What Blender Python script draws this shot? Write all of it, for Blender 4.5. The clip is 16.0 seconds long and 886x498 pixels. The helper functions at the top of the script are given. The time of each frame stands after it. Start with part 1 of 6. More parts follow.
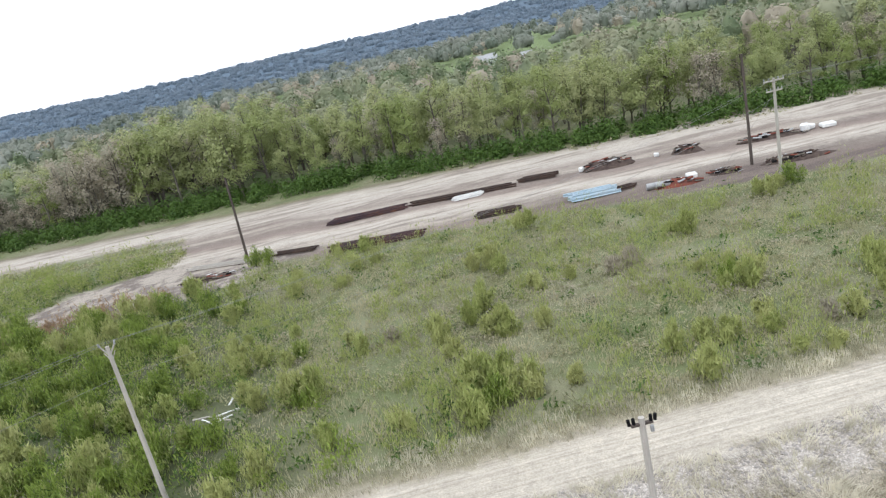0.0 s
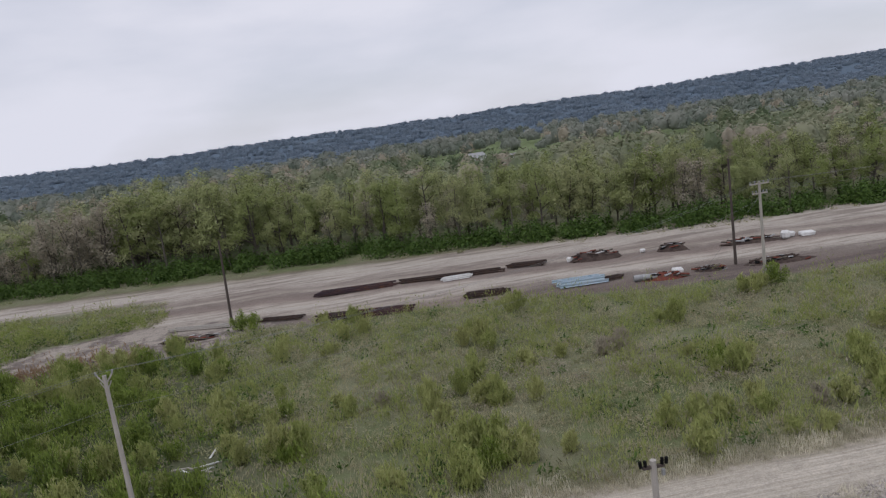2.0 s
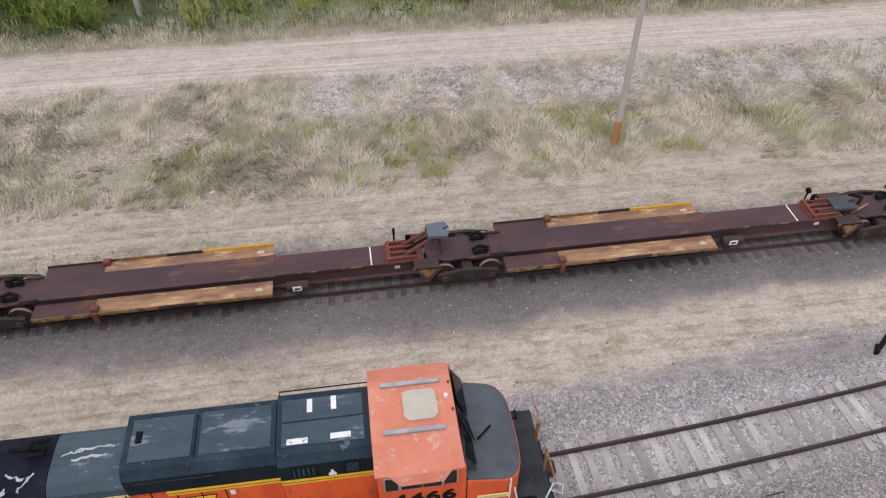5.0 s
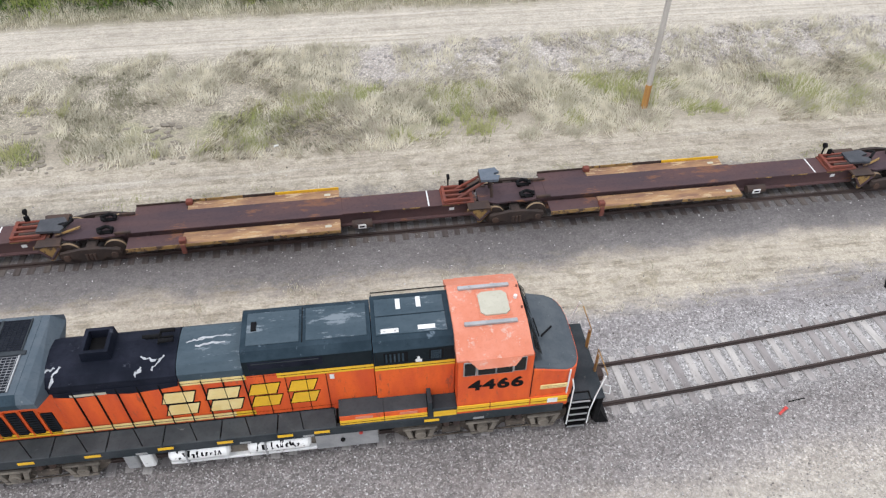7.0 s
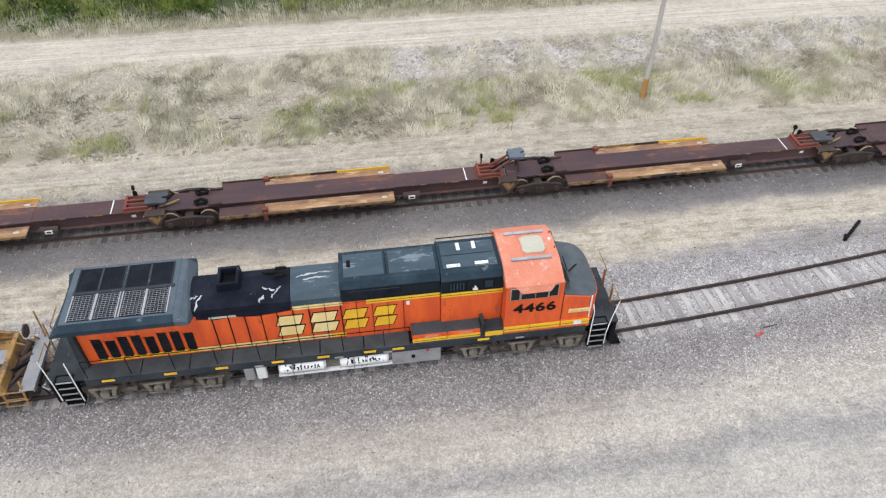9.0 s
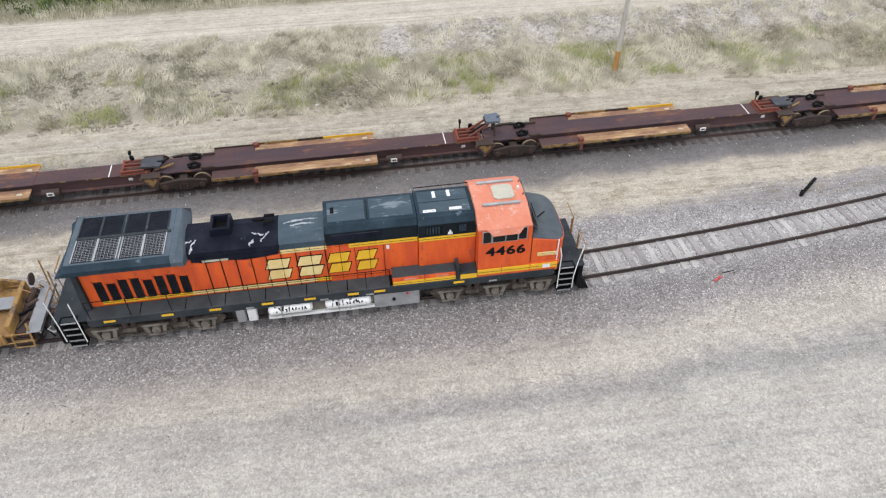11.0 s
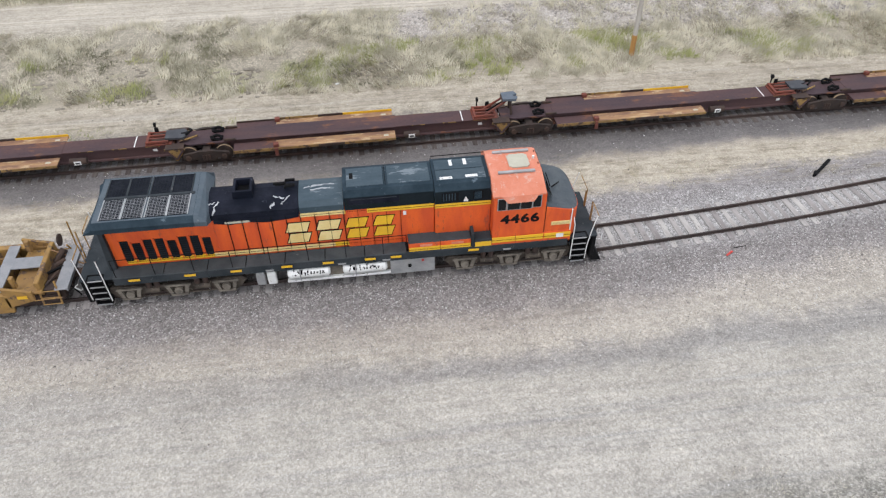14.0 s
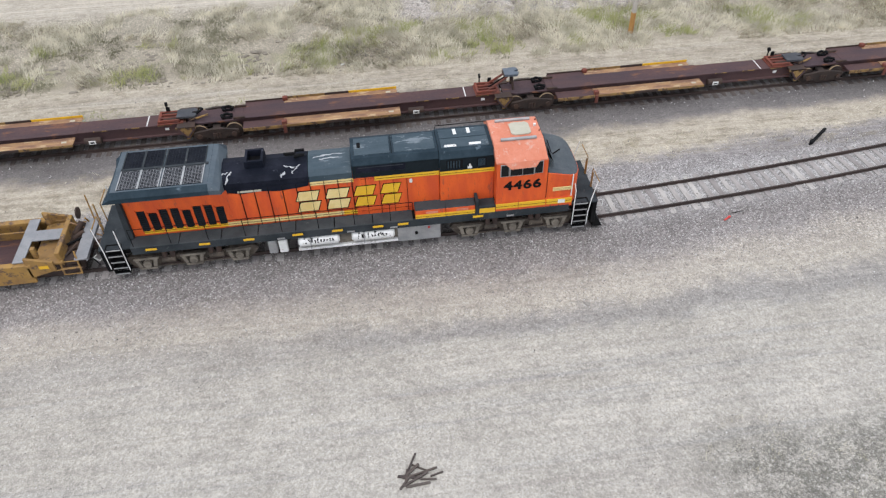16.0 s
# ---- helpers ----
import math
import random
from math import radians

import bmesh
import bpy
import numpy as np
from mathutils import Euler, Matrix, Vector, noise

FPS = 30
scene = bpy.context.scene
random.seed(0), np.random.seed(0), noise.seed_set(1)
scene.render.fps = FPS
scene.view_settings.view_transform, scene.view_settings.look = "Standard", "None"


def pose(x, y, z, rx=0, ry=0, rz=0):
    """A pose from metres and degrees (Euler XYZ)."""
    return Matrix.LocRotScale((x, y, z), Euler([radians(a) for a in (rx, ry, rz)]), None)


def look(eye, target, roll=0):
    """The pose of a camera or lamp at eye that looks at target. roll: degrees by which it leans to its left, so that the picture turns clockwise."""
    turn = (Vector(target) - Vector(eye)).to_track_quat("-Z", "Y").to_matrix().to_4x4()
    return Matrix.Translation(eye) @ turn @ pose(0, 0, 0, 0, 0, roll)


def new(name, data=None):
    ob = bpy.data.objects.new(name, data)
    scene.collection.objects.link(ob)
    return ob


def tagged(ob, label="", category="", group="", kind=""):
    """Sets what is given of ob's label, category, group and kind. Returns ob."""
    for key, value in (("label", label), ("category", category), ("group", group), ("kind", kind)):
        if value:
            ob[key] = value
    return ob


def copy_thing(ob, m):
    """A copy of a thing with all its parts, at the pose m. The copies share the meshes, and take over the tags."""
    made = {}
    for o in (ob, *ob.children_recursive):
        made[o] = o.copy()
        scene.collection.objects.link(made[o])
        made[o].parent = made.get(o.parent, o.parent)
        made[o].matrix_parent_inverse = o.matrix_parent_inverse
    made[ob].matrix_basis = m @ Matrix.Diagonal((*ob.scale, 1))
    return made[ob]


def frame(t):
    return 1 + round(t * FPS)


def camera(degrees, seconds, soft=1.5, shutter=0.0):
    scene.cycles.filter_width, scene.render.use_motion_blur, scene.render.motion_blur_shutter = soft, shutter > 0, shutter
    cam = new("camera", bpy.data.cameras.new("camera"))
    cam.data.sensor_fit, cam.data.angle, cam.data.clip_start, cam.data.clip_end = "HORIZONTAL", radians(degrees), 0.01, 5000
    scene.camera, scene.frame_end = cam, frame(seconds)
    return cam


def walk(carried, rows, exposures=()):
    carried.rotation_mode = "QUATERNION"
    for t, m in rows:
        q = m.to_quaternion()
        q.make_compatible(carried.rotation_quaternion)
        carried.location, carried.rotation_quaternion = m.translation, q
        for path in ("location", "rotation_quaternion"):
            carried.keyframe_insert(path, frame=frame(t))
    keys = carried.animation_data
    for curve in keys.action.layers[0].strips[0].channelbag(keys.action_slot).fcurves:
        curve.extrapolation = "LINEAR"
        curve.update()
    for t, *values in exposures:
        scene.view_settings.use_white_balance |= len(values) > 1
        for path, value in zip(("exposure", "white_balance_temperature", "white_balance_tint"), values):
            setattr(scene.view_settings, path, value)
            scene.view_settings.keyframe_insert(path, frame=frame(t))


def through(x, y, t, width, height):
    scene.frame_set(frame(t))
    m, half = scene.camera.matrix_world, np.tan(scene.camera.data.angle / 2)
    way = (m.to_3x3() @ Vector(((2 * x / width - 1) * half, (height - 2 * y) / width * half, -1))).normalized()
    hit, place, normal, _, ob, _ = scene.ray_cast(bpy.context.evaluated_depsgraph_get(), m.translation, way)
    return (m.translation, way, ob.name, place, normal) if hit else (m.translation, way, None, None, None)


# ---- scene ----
cam = camera(63.2, 16.0, soft=1.25)
# the clip's camera darkens at first and brightens again as it tips down
EXPOSURES = [(0.0, 0.36, 6140, 10), (0.5, 0.16, 6140, 10), (1.0, -0.22, 6150, 10), (1.5, -0.54, 6200, 13), (2.0, -0.74, 6200, 17), (2.5, -0.84, 6250, 20), (3.0, -0.62, 6450, 22), (3.5, -0.28, 6650, 25), (4.2, -0.27, 6550, 24), (6.3, 0.26, 6210, 13), (9.0, 0.3, 6210, 12), (12.0, 0.2, 6280, 12), (16.0, 0.13, 6240, 12)]
PATH = [
    (0, (10.956, -6.283, 22.88), (11.073, -4.369, 22.31), -13.0),
    (0.5, (10.375, -6.546, 22.61), (10.514, -4.617, 22.099), -11.9),
    (1, (9.783, -6.825, 21.953), (9.979, -4.884, 21.513), -10.6),
    (1.5, (9.159, -7.104, 21.394), (9.378, -5.153, 21.014), -9.3),
    (2, (8.563, -7.394, 21.09), (8.799, -5.435, 20.763), -8.1),
    (2.5, (8.055, -7.835, 20.703), (8.3, -5.889, 20.311), -5.3),
    (3, (7.599, -8.354, 20.384), (7.857, -6.499, 19.681), -2.4),
    (3.5, (7.301, -8.675, 20.096), (7.538, -6.979, 19.064), -1.0),
    (4, (7.041, -9.039, 19.916), (7.248, -7.57, 18.575), -0.3),
    (6.5, (4.649, -12.136, 19.484), (4.837, -10.717, 18.087), 0.5),
    (7, (3.962, -13.158, 19.992), (4.15, -11.734, 18.6), 0.4),
    (7.5, (3.255, -14.32, 20.714), (3.438, -12.892, 19.325), 0.2),
    (8, (2.493, -15.653, 21.39), (2.678, -14.223, 20.003), 0.0),
    (8.5, (1.801, -16.992, 22.089), (1.994, -15.562, 20.704), -0.0),
    (9, (1.271, -18.271, 22.782), (1.475, -16.843, 21.397), 0.1),
    (9.5, (0.917, -19.44, 22.911), (1.129, -18.014, 21.525), 0.1),
    (12, (1.872, -21.558, 22.507), (2.091, -20.132, 21.122), -0.1),
    (12.5, (1.844, -21.73, 22.413), (2.046, -20.3, 21.03), 0.0),
    (13, (1.685, -21.969, 22.327), (1.875, -20.535, 20.946), 0.1),
    (13.5, (1.524, -22.276, 22.233), (1.704, -20.841, 20.852), -0.1),
    (14, (1.284, -22.61, 22.138), (1.464, -21.175, 20.757), -0.2),
    (14.5, (1.159, -23.008, 22.1), (1.333, -21.574, 20.717), -0.5),
    (15, (1.068, -23.396, 22.043), (1.24, -21.965, 20.656), -0.8),
    (15.5, (1.004, -23.805, 21.973), (1.174, -22.374, 20.586), -1.0),
    (16, (1.058, -24.141, 21.909), (1.223, -22.711, 20.52), -1.4),
]
walk(cam, [(t, look(eye, target, roll)) for t, eye, target, roll in PATH], EXPOSURES)

# ---- daylight: a bright, thinly overcast sky ----
world = bpy.data.worlds.new("sky")
scene.world = world
world.use_nodes = True
wt = world.node_tree
back = wt.nodes["Background"]
sky = wt.nodes.new("ShaderNodeTexSky")
sky.sky_type, sky.sun_disc = "NISHITA", False
sky.sun_elevation, sky.sun_rotation = radians(68), radians(-138)
way = wt.nodes.new("ShaderNodeTexCoord")
puffs = wt.nodes.new("ShaderNodeTexNoise")
puffs.inputs["Scale"].default_value, puffs.inputs["Detail"].default_value = 2.6, 6.0
stretch = wt.nodes.new("ShaderNodeMapping")
stretch.inputs["Scale"].default_value = (1.0, 1.0, 3.5)
wt.links.new(way.outputs["Generated"], stretch.inputs["Vector"])
wt.links.new(stretch.outputs[0], puffs.inputs["Vector"])
cover = wt.nodes.new("ShaderNodeMapRange")
for i, v in enumerate((0.34, 0.60, 0.7, 1.0)):
    cover.inputs[i + 1].default_value = v
wt.links.new(puffs.outputs["Fac"], cover.inputs[0])
veil = wt.nodes.new("ShaderNodeMix")
veil.data_type = "RGBA"
veil.inputs[7].default_value = (10.0, 10.25, 10.7, 1.0)
wt.links.new(cover.outputs[0], veil.inputs[0])
wt.links.new(sky.outputs[0], veil.inputs[6])
wt.links.new(veil.outputs[2], back.inputs["Color"])
back.inputs["Strength"].default_value = 0.12
sun = new("sun", bpy.data.lights.new("sun", "SUN"))
sun.data.energy, sun.data.angle, sun.data.color = 1.15, radians(22), (1.0, 0.96, 0.9)
sun.matrix_basis = look((-16, -18, 60), (0, 0, 0))


# ---- small tools ----
rng = random.Random(7)


def part(name, bm, material, parent=None, label="", smooth=False):
    """One bmesh as one mesh object under a thing or a part."""
    me = bpy.data.meshes.new(name)
    bmesh.ops.recalc_face_normals(bm, faces=bm.faces)
    bm.to_mesh(me)
    bm.free()
    me.materials.append(material)
    if smooth:
        me.polygons.foreach_set("use_smooth", [True] * len(me.polygons))
    ob = new(name, me)
    if parent:
        ob.parent = parent
    if label:
        tagged(ob, label=label)
    return ob


def shared(name, me, parent, m):
    """Another object on a mesh that exists."""
    ob = new(name, me)
    ob.parent = parent
    ob.matrix_basis = m
    return ob


def raw(name, verts, faces, material, parent=None):
    me = bpy.data.meshes.new(name)
    me.from_pydata(verts, [], faces)
    me.materials.append(material)
    me.update()
    ob = new(name, me)
    if parent:
        ob.parent = parent
    return ob


def thing(name, m, label, category, group="", kind=""):
    ob = new(name)
    ob.empty_display_size = 0.3
    ob.matrix_basis = m
    return tagged(ob, label, category, group, kind)


def box(bm, x0, x1, y0, y1, z0, z1, bevel=0.0):
    r = bmesh.ops.create_cube(bm, size=1.0)
    m = Matrix.LocRotScale(((x0 + x1) / 2, (y0 + y1) / 2, (z0 + z1) / 2), None, (abs(x1 - x0), abs(y1 - y0), abs(z1 - z0)))
    bmesh.ops.transform(bm, matrix=m, verts=r["verts"])
    if bevel:
        edges = {e for v in r["verts"] for e in v.link_edges}
        bmesh.ops.bevel(bm, geom=list(edges), offset=bevel, segments=1, affect="EDGES")
    return bm


def boxes(*rows, bevel=0.0):
    bm = bmesh.new()
    for r in rows:
        box(bm, *r, bevel=bevel)
    return bm


def prism(bm, profile, a, b, axis="x"):
    """A closed profile of (u, v) carried from a to b along an axis: x: (y, z), y: (x, z), z: (x, y)."""
    def at(u, v, w):
        return {"x": (w, u, v), "y": (u, w, v), "z": (u, v, w)}[axis]
    lo = [bm.verts.new(at(u, v, a)) for u, v in profile]
    hi = [bm.verts.new(at(u, v, b)) for u, v in profile]
    n = len(profile)
    for i in range(n):
        bm.faces.new((lo[i], lo[(i + 1) % n], hi[(i + 1) % n], hi[i]))
    bm.faces.new(lo[::-1])
    bm.faces.new(hi)
    return bm


def rod(bm, p, q, r0, r1=None, n=8):
    p, q = Vector(p), Vector(q)
    r1 = r0 if r1 is None else r1
    turn = (q - p).to_track_quat("Z", "Y")
    m = Matrix.LocRotScale((p + q) / 2, turn, None)
    bmesh.ops.create_cone(bm, cap_ends=True, segments=n, radius1=r0, radius2=r1, depth=(q - p).length, matrix=m)
    return bm


def rods(*rows, n=6):
    bm = bmesh.new()
    for p, q, r in rows:
        rod(bm, p, q, r, n=n)
    return bm


def polyline(bm, pts, r, n=6, r_end=None):
    """One bent tube along the points, tapering to r_end."""
    pts = [Vector(p) for p in pts]
    rings = []
    for i, p in enumerate(pts):
        way = (pts[min(i + 1, len(pts) - 1)] - pts[max(i - 1, 0)]).normalized()
        side = way.orthogonal().normalized() if i == 0 else (side - way * side.dot(way)).normalized()
        up = way.cross(side)
        rad = r if r_end is None else r + (r_end - r) * i / (len(pts) - 1)
        rings.append([bm.verts.new(p + (side * math.cos(6.2832 * k / n) + up * math.sin(6.2832 * k / n)) * rad) for k in range(n)])
    for lo, hi in zip(rings, rings[1:]):
        for k in range(n):
            bm.faces.new((lo[k], lo[(k + 1) % n], hi[(k + 1) % n], hi[k]))
    bm.faces.new(rings[0][::-1])
    bm.faces.new(rings[-1])
    return bm


def track_y(x):
    """The centre line of the locomotive's track: straight, then bearing away."""
    u = max(0.0, x - 9.0)
    return 0.055 * u + 0.0025 * u * u if u < 20 else 2.1 + 0.155 * (u - 20)


def spine_y(x):
    return 9.1 + 0.012 * x


def smooth(a, b, v):
    v = min(1.0, max(0.0, (v - a) / (b - a)))
    return v * v * (3 - 2 * v)


def ground_z(x, y):
    """Flat by the tracks, low mounds, then down into the field."""
    z = -1.5 * smooth(28, 66, y) - 1.5 * smooth(180, 300, y)
    z += 0.12 * smooth(13.5, 17, y) * (1 - smooth(22, 24, y)) * noise.noise((x * 0.35, y * 0.5, 1.0))
    z += 0.22 * smooth(30, 36, y) * noise.noise((x * 0.11, y * 0.13, 5.0))
    z += 0.05 * noise.noise((x * 0.25, y * 0.25, 9.0)) * smooth(3, 4, abs(y)) * smooth(3, 4, abs(y - 9))
    return z


# ---- materials ----
class Nodes:
    def __init__(self, name):
        self.m = bpy.data.materials.new(name)
        self.m.use_nodes = True
        self.t = self.m.node_tree
        self.b = self.t.nodes["Principled BSDF"]
        self.co = self.t.nodes.new("ShaderNodeTexCoord").outputs["Object"]

    def put(self, kind, **sets):
        n = self.t.nodes.new(kind)
        for k, v in sets.items():
            if k in n.inputs:
                self.wire(v, n.inputs[k])
        return n

    def wire(self, v, socket):
        if isinstance(v, bpy.types.NodeSocket):
            self.t.links.new(v, socket)
        else:
            socket.default_value = v

    def noise(self, scale, detail=4.0, rough=0.6, co=None, stretch=None):
        src = co or self.co
        if stretch:
            mp = self.t.nodes.new("ShaderNodeMapping")
            mp.inputs["Scale"].default_value = stretch
            self.t.links.new(src, mp.inputs["Vector"])
            src = mp.outputs[0]
        return self.put("ShaderNodeTexNoise", Vector=src, Scale=scale, Detail=detail, Roughness=rough).outputs["Fac"]

    def math(self, op, a, b=0.0, c=0.0):
        n = self.t.nodes.new("ShaderNodeMath")
        n.operation = op
        for v, s in zip((a, b, c), n.inputs):
            self.wire(v, s)
        return n.outputs[0]

    def span(self, v, a, b, lo=0.0, hi=1.0, soft=True):
        n = self.t.nodes.new("ShaderNodeMapRange")
        n.interpolation_type = "SMOOTHSTEP" if soft else "LINEAR"
        for val, s in zip((v, a, b, lo, hi), n.inputs):
            self.wire(val, s)
        return n.outputs[0]

    def mix(self, f, a, b, how="MIX"):
        n = self.t.nodes.new("ShaderNodeMix")
        n.data_type, n.blend_type = "RGBA", how
        for v, s in ((f, n.inputs[0]), (a, n.inputs[6]), (b, n.inputs[7])):
            self.wire((*v, 1.0) if isinstance(v, tuple) and len(v) == 3 else v, s)
        return n.outputs[2]

    def ramp(self, f, stops):
        n = self.t.nodes.new("ShaderNodeValToRGB")
        while len(n.color_ramp.elements) < len(stops):
            n.color_ramp.elements.new(1.0)
        for e, (p, c) in zip(n.color_ramp.elements, stops):
            e.position, e.color = p, (*c, 1.0)
        self.wire(f, n.inputs[0])
        return n.outputs[0]

    def bump(self, height, strength=0.4, distance=0.02):
        n = self.put("ShaderNodeBump", Height=height, Strength=strength, Distance=distance)
        self.t.links.new(n.outputs[0], self.b.inputs["Normal"])

    def done(self, color, rough=0.7, metal=0.0, spec=0.5):
        self.wire(color if not isinstance(color, tuple) else (*color[:3], 1.0), self.b.inputs["Base Color"])
        self.wire(rough, self.b.inputs["Roughness"])
        self.b.inputs["Metallic"].default_value = metal
        self.b.inputs["Specular IOR Level"].default_value = spec
        return self.m


def surface(name, a, b, rough=0.6, metal=0.0, big=0.6, small=9.0, wear=None, wear_at=0.62, bump=0.15, stretch=None, spec=0.5, vary=0.0):
    """Colour a drifting to b at a large scale, with fine grain, and worn patches of a third colour."""
    n = Nodes(name)
    f = n.span(n.noise(big, 5, 0.6, stretch=stretch), 0.3, 0.7)
    col = n.mix(f, a, b)
    g = n.noise(small, 6, 0.7)
    dark = tuple(c * 0.62 for c in a)
    col = n.mix(n.span(g, 0.5, 0.8, 0.0, 0.6), col, dark)
    if wear:
        w = n.noise(big * 2.3, 8, 0.72, stretch=stretch)
        col = n.mix(n.span(w, wear_at, wear_at + 0.07), col, wear)
    if vary:
        info = n.t.nodes.new("ShaderNodeObjectInfo").outputs["Random"]
        hsv = n.put("ShaderNodeHueSaturation", Color=col, Value=n.span(info, 0, 1, 1 - vary, 1 + vary, False), Hue=n.span(info, 0, 1, 0.5 - vary * 0.08, 0.5 + vary * 0.05, False))
        col = hsv.outputs[0]
    if bump:
        n.bump(g, bump, 0.01)
    return n.done(col, n.span(g, 0, 1, rough - 0.12, rough + 0.12, False), metal, spec)


def leafy(name, a, b, c, through=0.35, drift=0.0, mixed=0.7):
    """Leaves: three greens from plant to plant and leaf to leaf, a little light through them."""
    n = Nodes(name)
    rnd = n.t.nodes.new("ShaderNodeObjectInfo").outputs["Random"]
    isl = n.t.nodes.new("ShaderNodeNewGeometry").outputs["Random Per Island"]
    col = n.mix(n.span(n.noise(drift, 3, 0.6), 0.36, 0.64) if drift else rnd, a, b)
    col = n.mix(n.span(isl, 0.0, 1.0, 0.0, mixed, False), col, c)
    n.b.inputs["Transmission Weight"].default_value = 0.0
    n.done(col, 0.6, 0.0, 0.25)
    tr = n.put("ShaderNodeBsdfTranslucent", Color=col)
    ms = n.put("ShaderNodeMixShader")
    ms.inputs[0].default_value = through
    n.t.links.new(n.b.outputs[0], ms.inputs[1])
    n.t.links.new(tr.outputs[0], ms.inputs[2])
    n.t.links.new(ms.outputs[0], n.t.nodes["Material Output"].inputs["Surface"])
    return n.m


def ground_material():
    n = Nodes("earth")
    sep = n.put("ShaderNodeSeparateXYZ", Vector=n.co)
    x, y = sep.outputs[0], sep.outputs[1]
    # ragged edges between the bands
    w1 = n.math("SUBTRACT", n.noise(0.22, 3, 0.5), 0.5)
    w2 = n.math("SUBTRACT", n.noise(1.4, 5, 0.65), 0.5)
    w3 = n.math("MULTIPLY", n.math("SUBTRACT", n.noise(7.0, 5, 0.7), 0.5), 1.3)
    wob = n.math("MULTIPLY", n.math("ADD", n.math("ADD", n.math("MULTIPLY", w1, 2.4), n.math("MULTIPLY", w3, n.span(y, -5, 3, 0.5, 1.0))), n.math("MULTIPLY", w2, 1.9)), n.span(y, 0, 16, 0.7, 1.0))
    bend = n.math("MULTIPLY", n.math("MULTIPLY", n.math("MAXIMUM", n.math("SUBTRACT", x, 9.0), 0.0), 0.1),
                  n.math("MULTIPLY", n.span(y, -9, -2), n.span(y, 9, 4)))
    yy = n.math("SUBTRACT", n.math("ADD", y, wob), bend)
    k = lambda v: (v + 40) / 80
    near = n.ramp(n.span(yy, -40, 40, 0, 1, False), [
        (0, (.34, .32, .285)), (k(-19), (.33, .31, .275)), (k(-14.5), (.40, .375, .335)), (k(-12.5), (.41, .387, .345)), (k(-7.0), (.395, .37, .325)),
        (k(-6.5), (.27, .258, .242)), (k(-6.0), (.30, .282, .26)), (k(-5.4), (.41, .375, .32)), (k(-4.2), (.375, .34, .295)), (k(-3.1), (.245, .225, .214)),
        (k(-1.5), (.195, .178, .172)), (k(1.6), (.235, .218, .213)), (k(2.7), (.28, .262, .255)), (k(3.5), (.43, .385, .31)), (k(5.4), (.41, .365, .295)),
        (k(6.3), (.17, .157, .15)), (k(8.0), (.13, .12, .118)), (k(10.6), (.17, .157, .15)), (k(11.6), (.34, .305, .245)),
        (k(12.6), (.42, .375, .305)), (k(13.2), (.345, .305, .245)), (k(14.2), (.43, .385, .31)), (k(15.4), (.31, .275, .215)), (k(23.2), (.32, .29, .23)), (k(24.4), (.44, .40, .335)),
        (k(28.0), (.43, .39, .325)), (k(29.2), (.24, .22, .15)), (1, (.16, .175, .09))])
    worn = n.math("MULTIPLY", n.math("MULTIPLY", n.span(yy, -8.5, -6.8), n.span(yy, -5.0, -6.0)), n.span(x, 5, -7))
    near = n.mix(n.math("MULTIPLY", worn, 0.75), near, (.37, .345, .305))
    # wheel tracks along the far road
    ruts = n.noise(1.0, 4, 0.6, stretch=(0.05, 2.2, 1.0))
    near = n.mix(n.math("MULTIPLY", n.span(ruts, 0.45, 0.7), n.math("MULTIPLY", n.span(y, 24.5, 25.2), n.span(y, 28.3, 27.6))), near, (.54, .495, .42))
    near = n.mix(n.math("MULTIPLY", n.span(ruts, 0.5, 0.75), n.math("MULTIPLY", n.span(y, -14, -12.5), n.span(y, -6, -7.5))), near, (.33, .32, .30))
    # the bare rocky slope and the green patches in the dry grass
    rocky = n.math("MULTIPLY", n.math("MULTIPLY", n.span(y, 19.4, 21.0), n.span(yy, 24.6, 23.6)), n.span(n.math("ADD", x, wob), 1.5, 5.0))
    near = n.mix(rocky, near, (.38, .345, .305))
    strip = n.math("MULTIPLY", n.span(y, 14.6, 16), n.span(y, 19.5, 18.0))
    green = n.math("MULTIPLY", strip, n.span(n.noise(0.23, 4, 0.6), 0.48, 0.6))
    near = n.mix(n.math("MULTIPLY", green, 0.35), near, (.22, .24, .09))
    dark = n.math("MULTIPLY", n.span(n.noise(0.5, 5, 0.7), 0.56, 0.68), n.math("MULTIPLY", n.span(y, 3.2, 4.0), n.span(y, 6.2, 5.4)))
    near = n.mix(n.math("MULTIPLY", dark, 0.5), near, (.23, .20, .12))
    lumps = n.math("MULTIPLY", n.span(n.noise(1.6, 6, 0.75, stretch=(0.5, 1.3, 1.0)), 0.50, 0.60), n.math("MAXIMUM", n.math("MULTIPLY", n.span(y, 2.8, 3.6), n.span(y, 7.0, 5.8)), n.math("MULTIPLY", n.span(y, 10.6, 11.4), n.span(y, 16, 14))))
    near = n.mix(n.math("MULTIPLY", lumps, 0.6), near, (.24, .21, .155))
    # paler, dustier ballast between the open rails
    open_rail = n.math("MULTIPLY", n.span(x, 10.2, 13.0), n.span(n.math("ABSOLUTE", n.math("SUBTRACT", yy, n.math("MULTIPLY", wob, 0.7))), 2.2, 0.6))
    near = n.mix(n.math("MULTIPLY", open_rail, 0.75), near, (.37, .36, .35))
    # the field and the yard beyond
    f1 = n.noise(0.09, 6, 0.65)
    field = n.mix(n.span(f1, 0.38, 0.62), (.13, .155, .07), (.20, .20, .125))
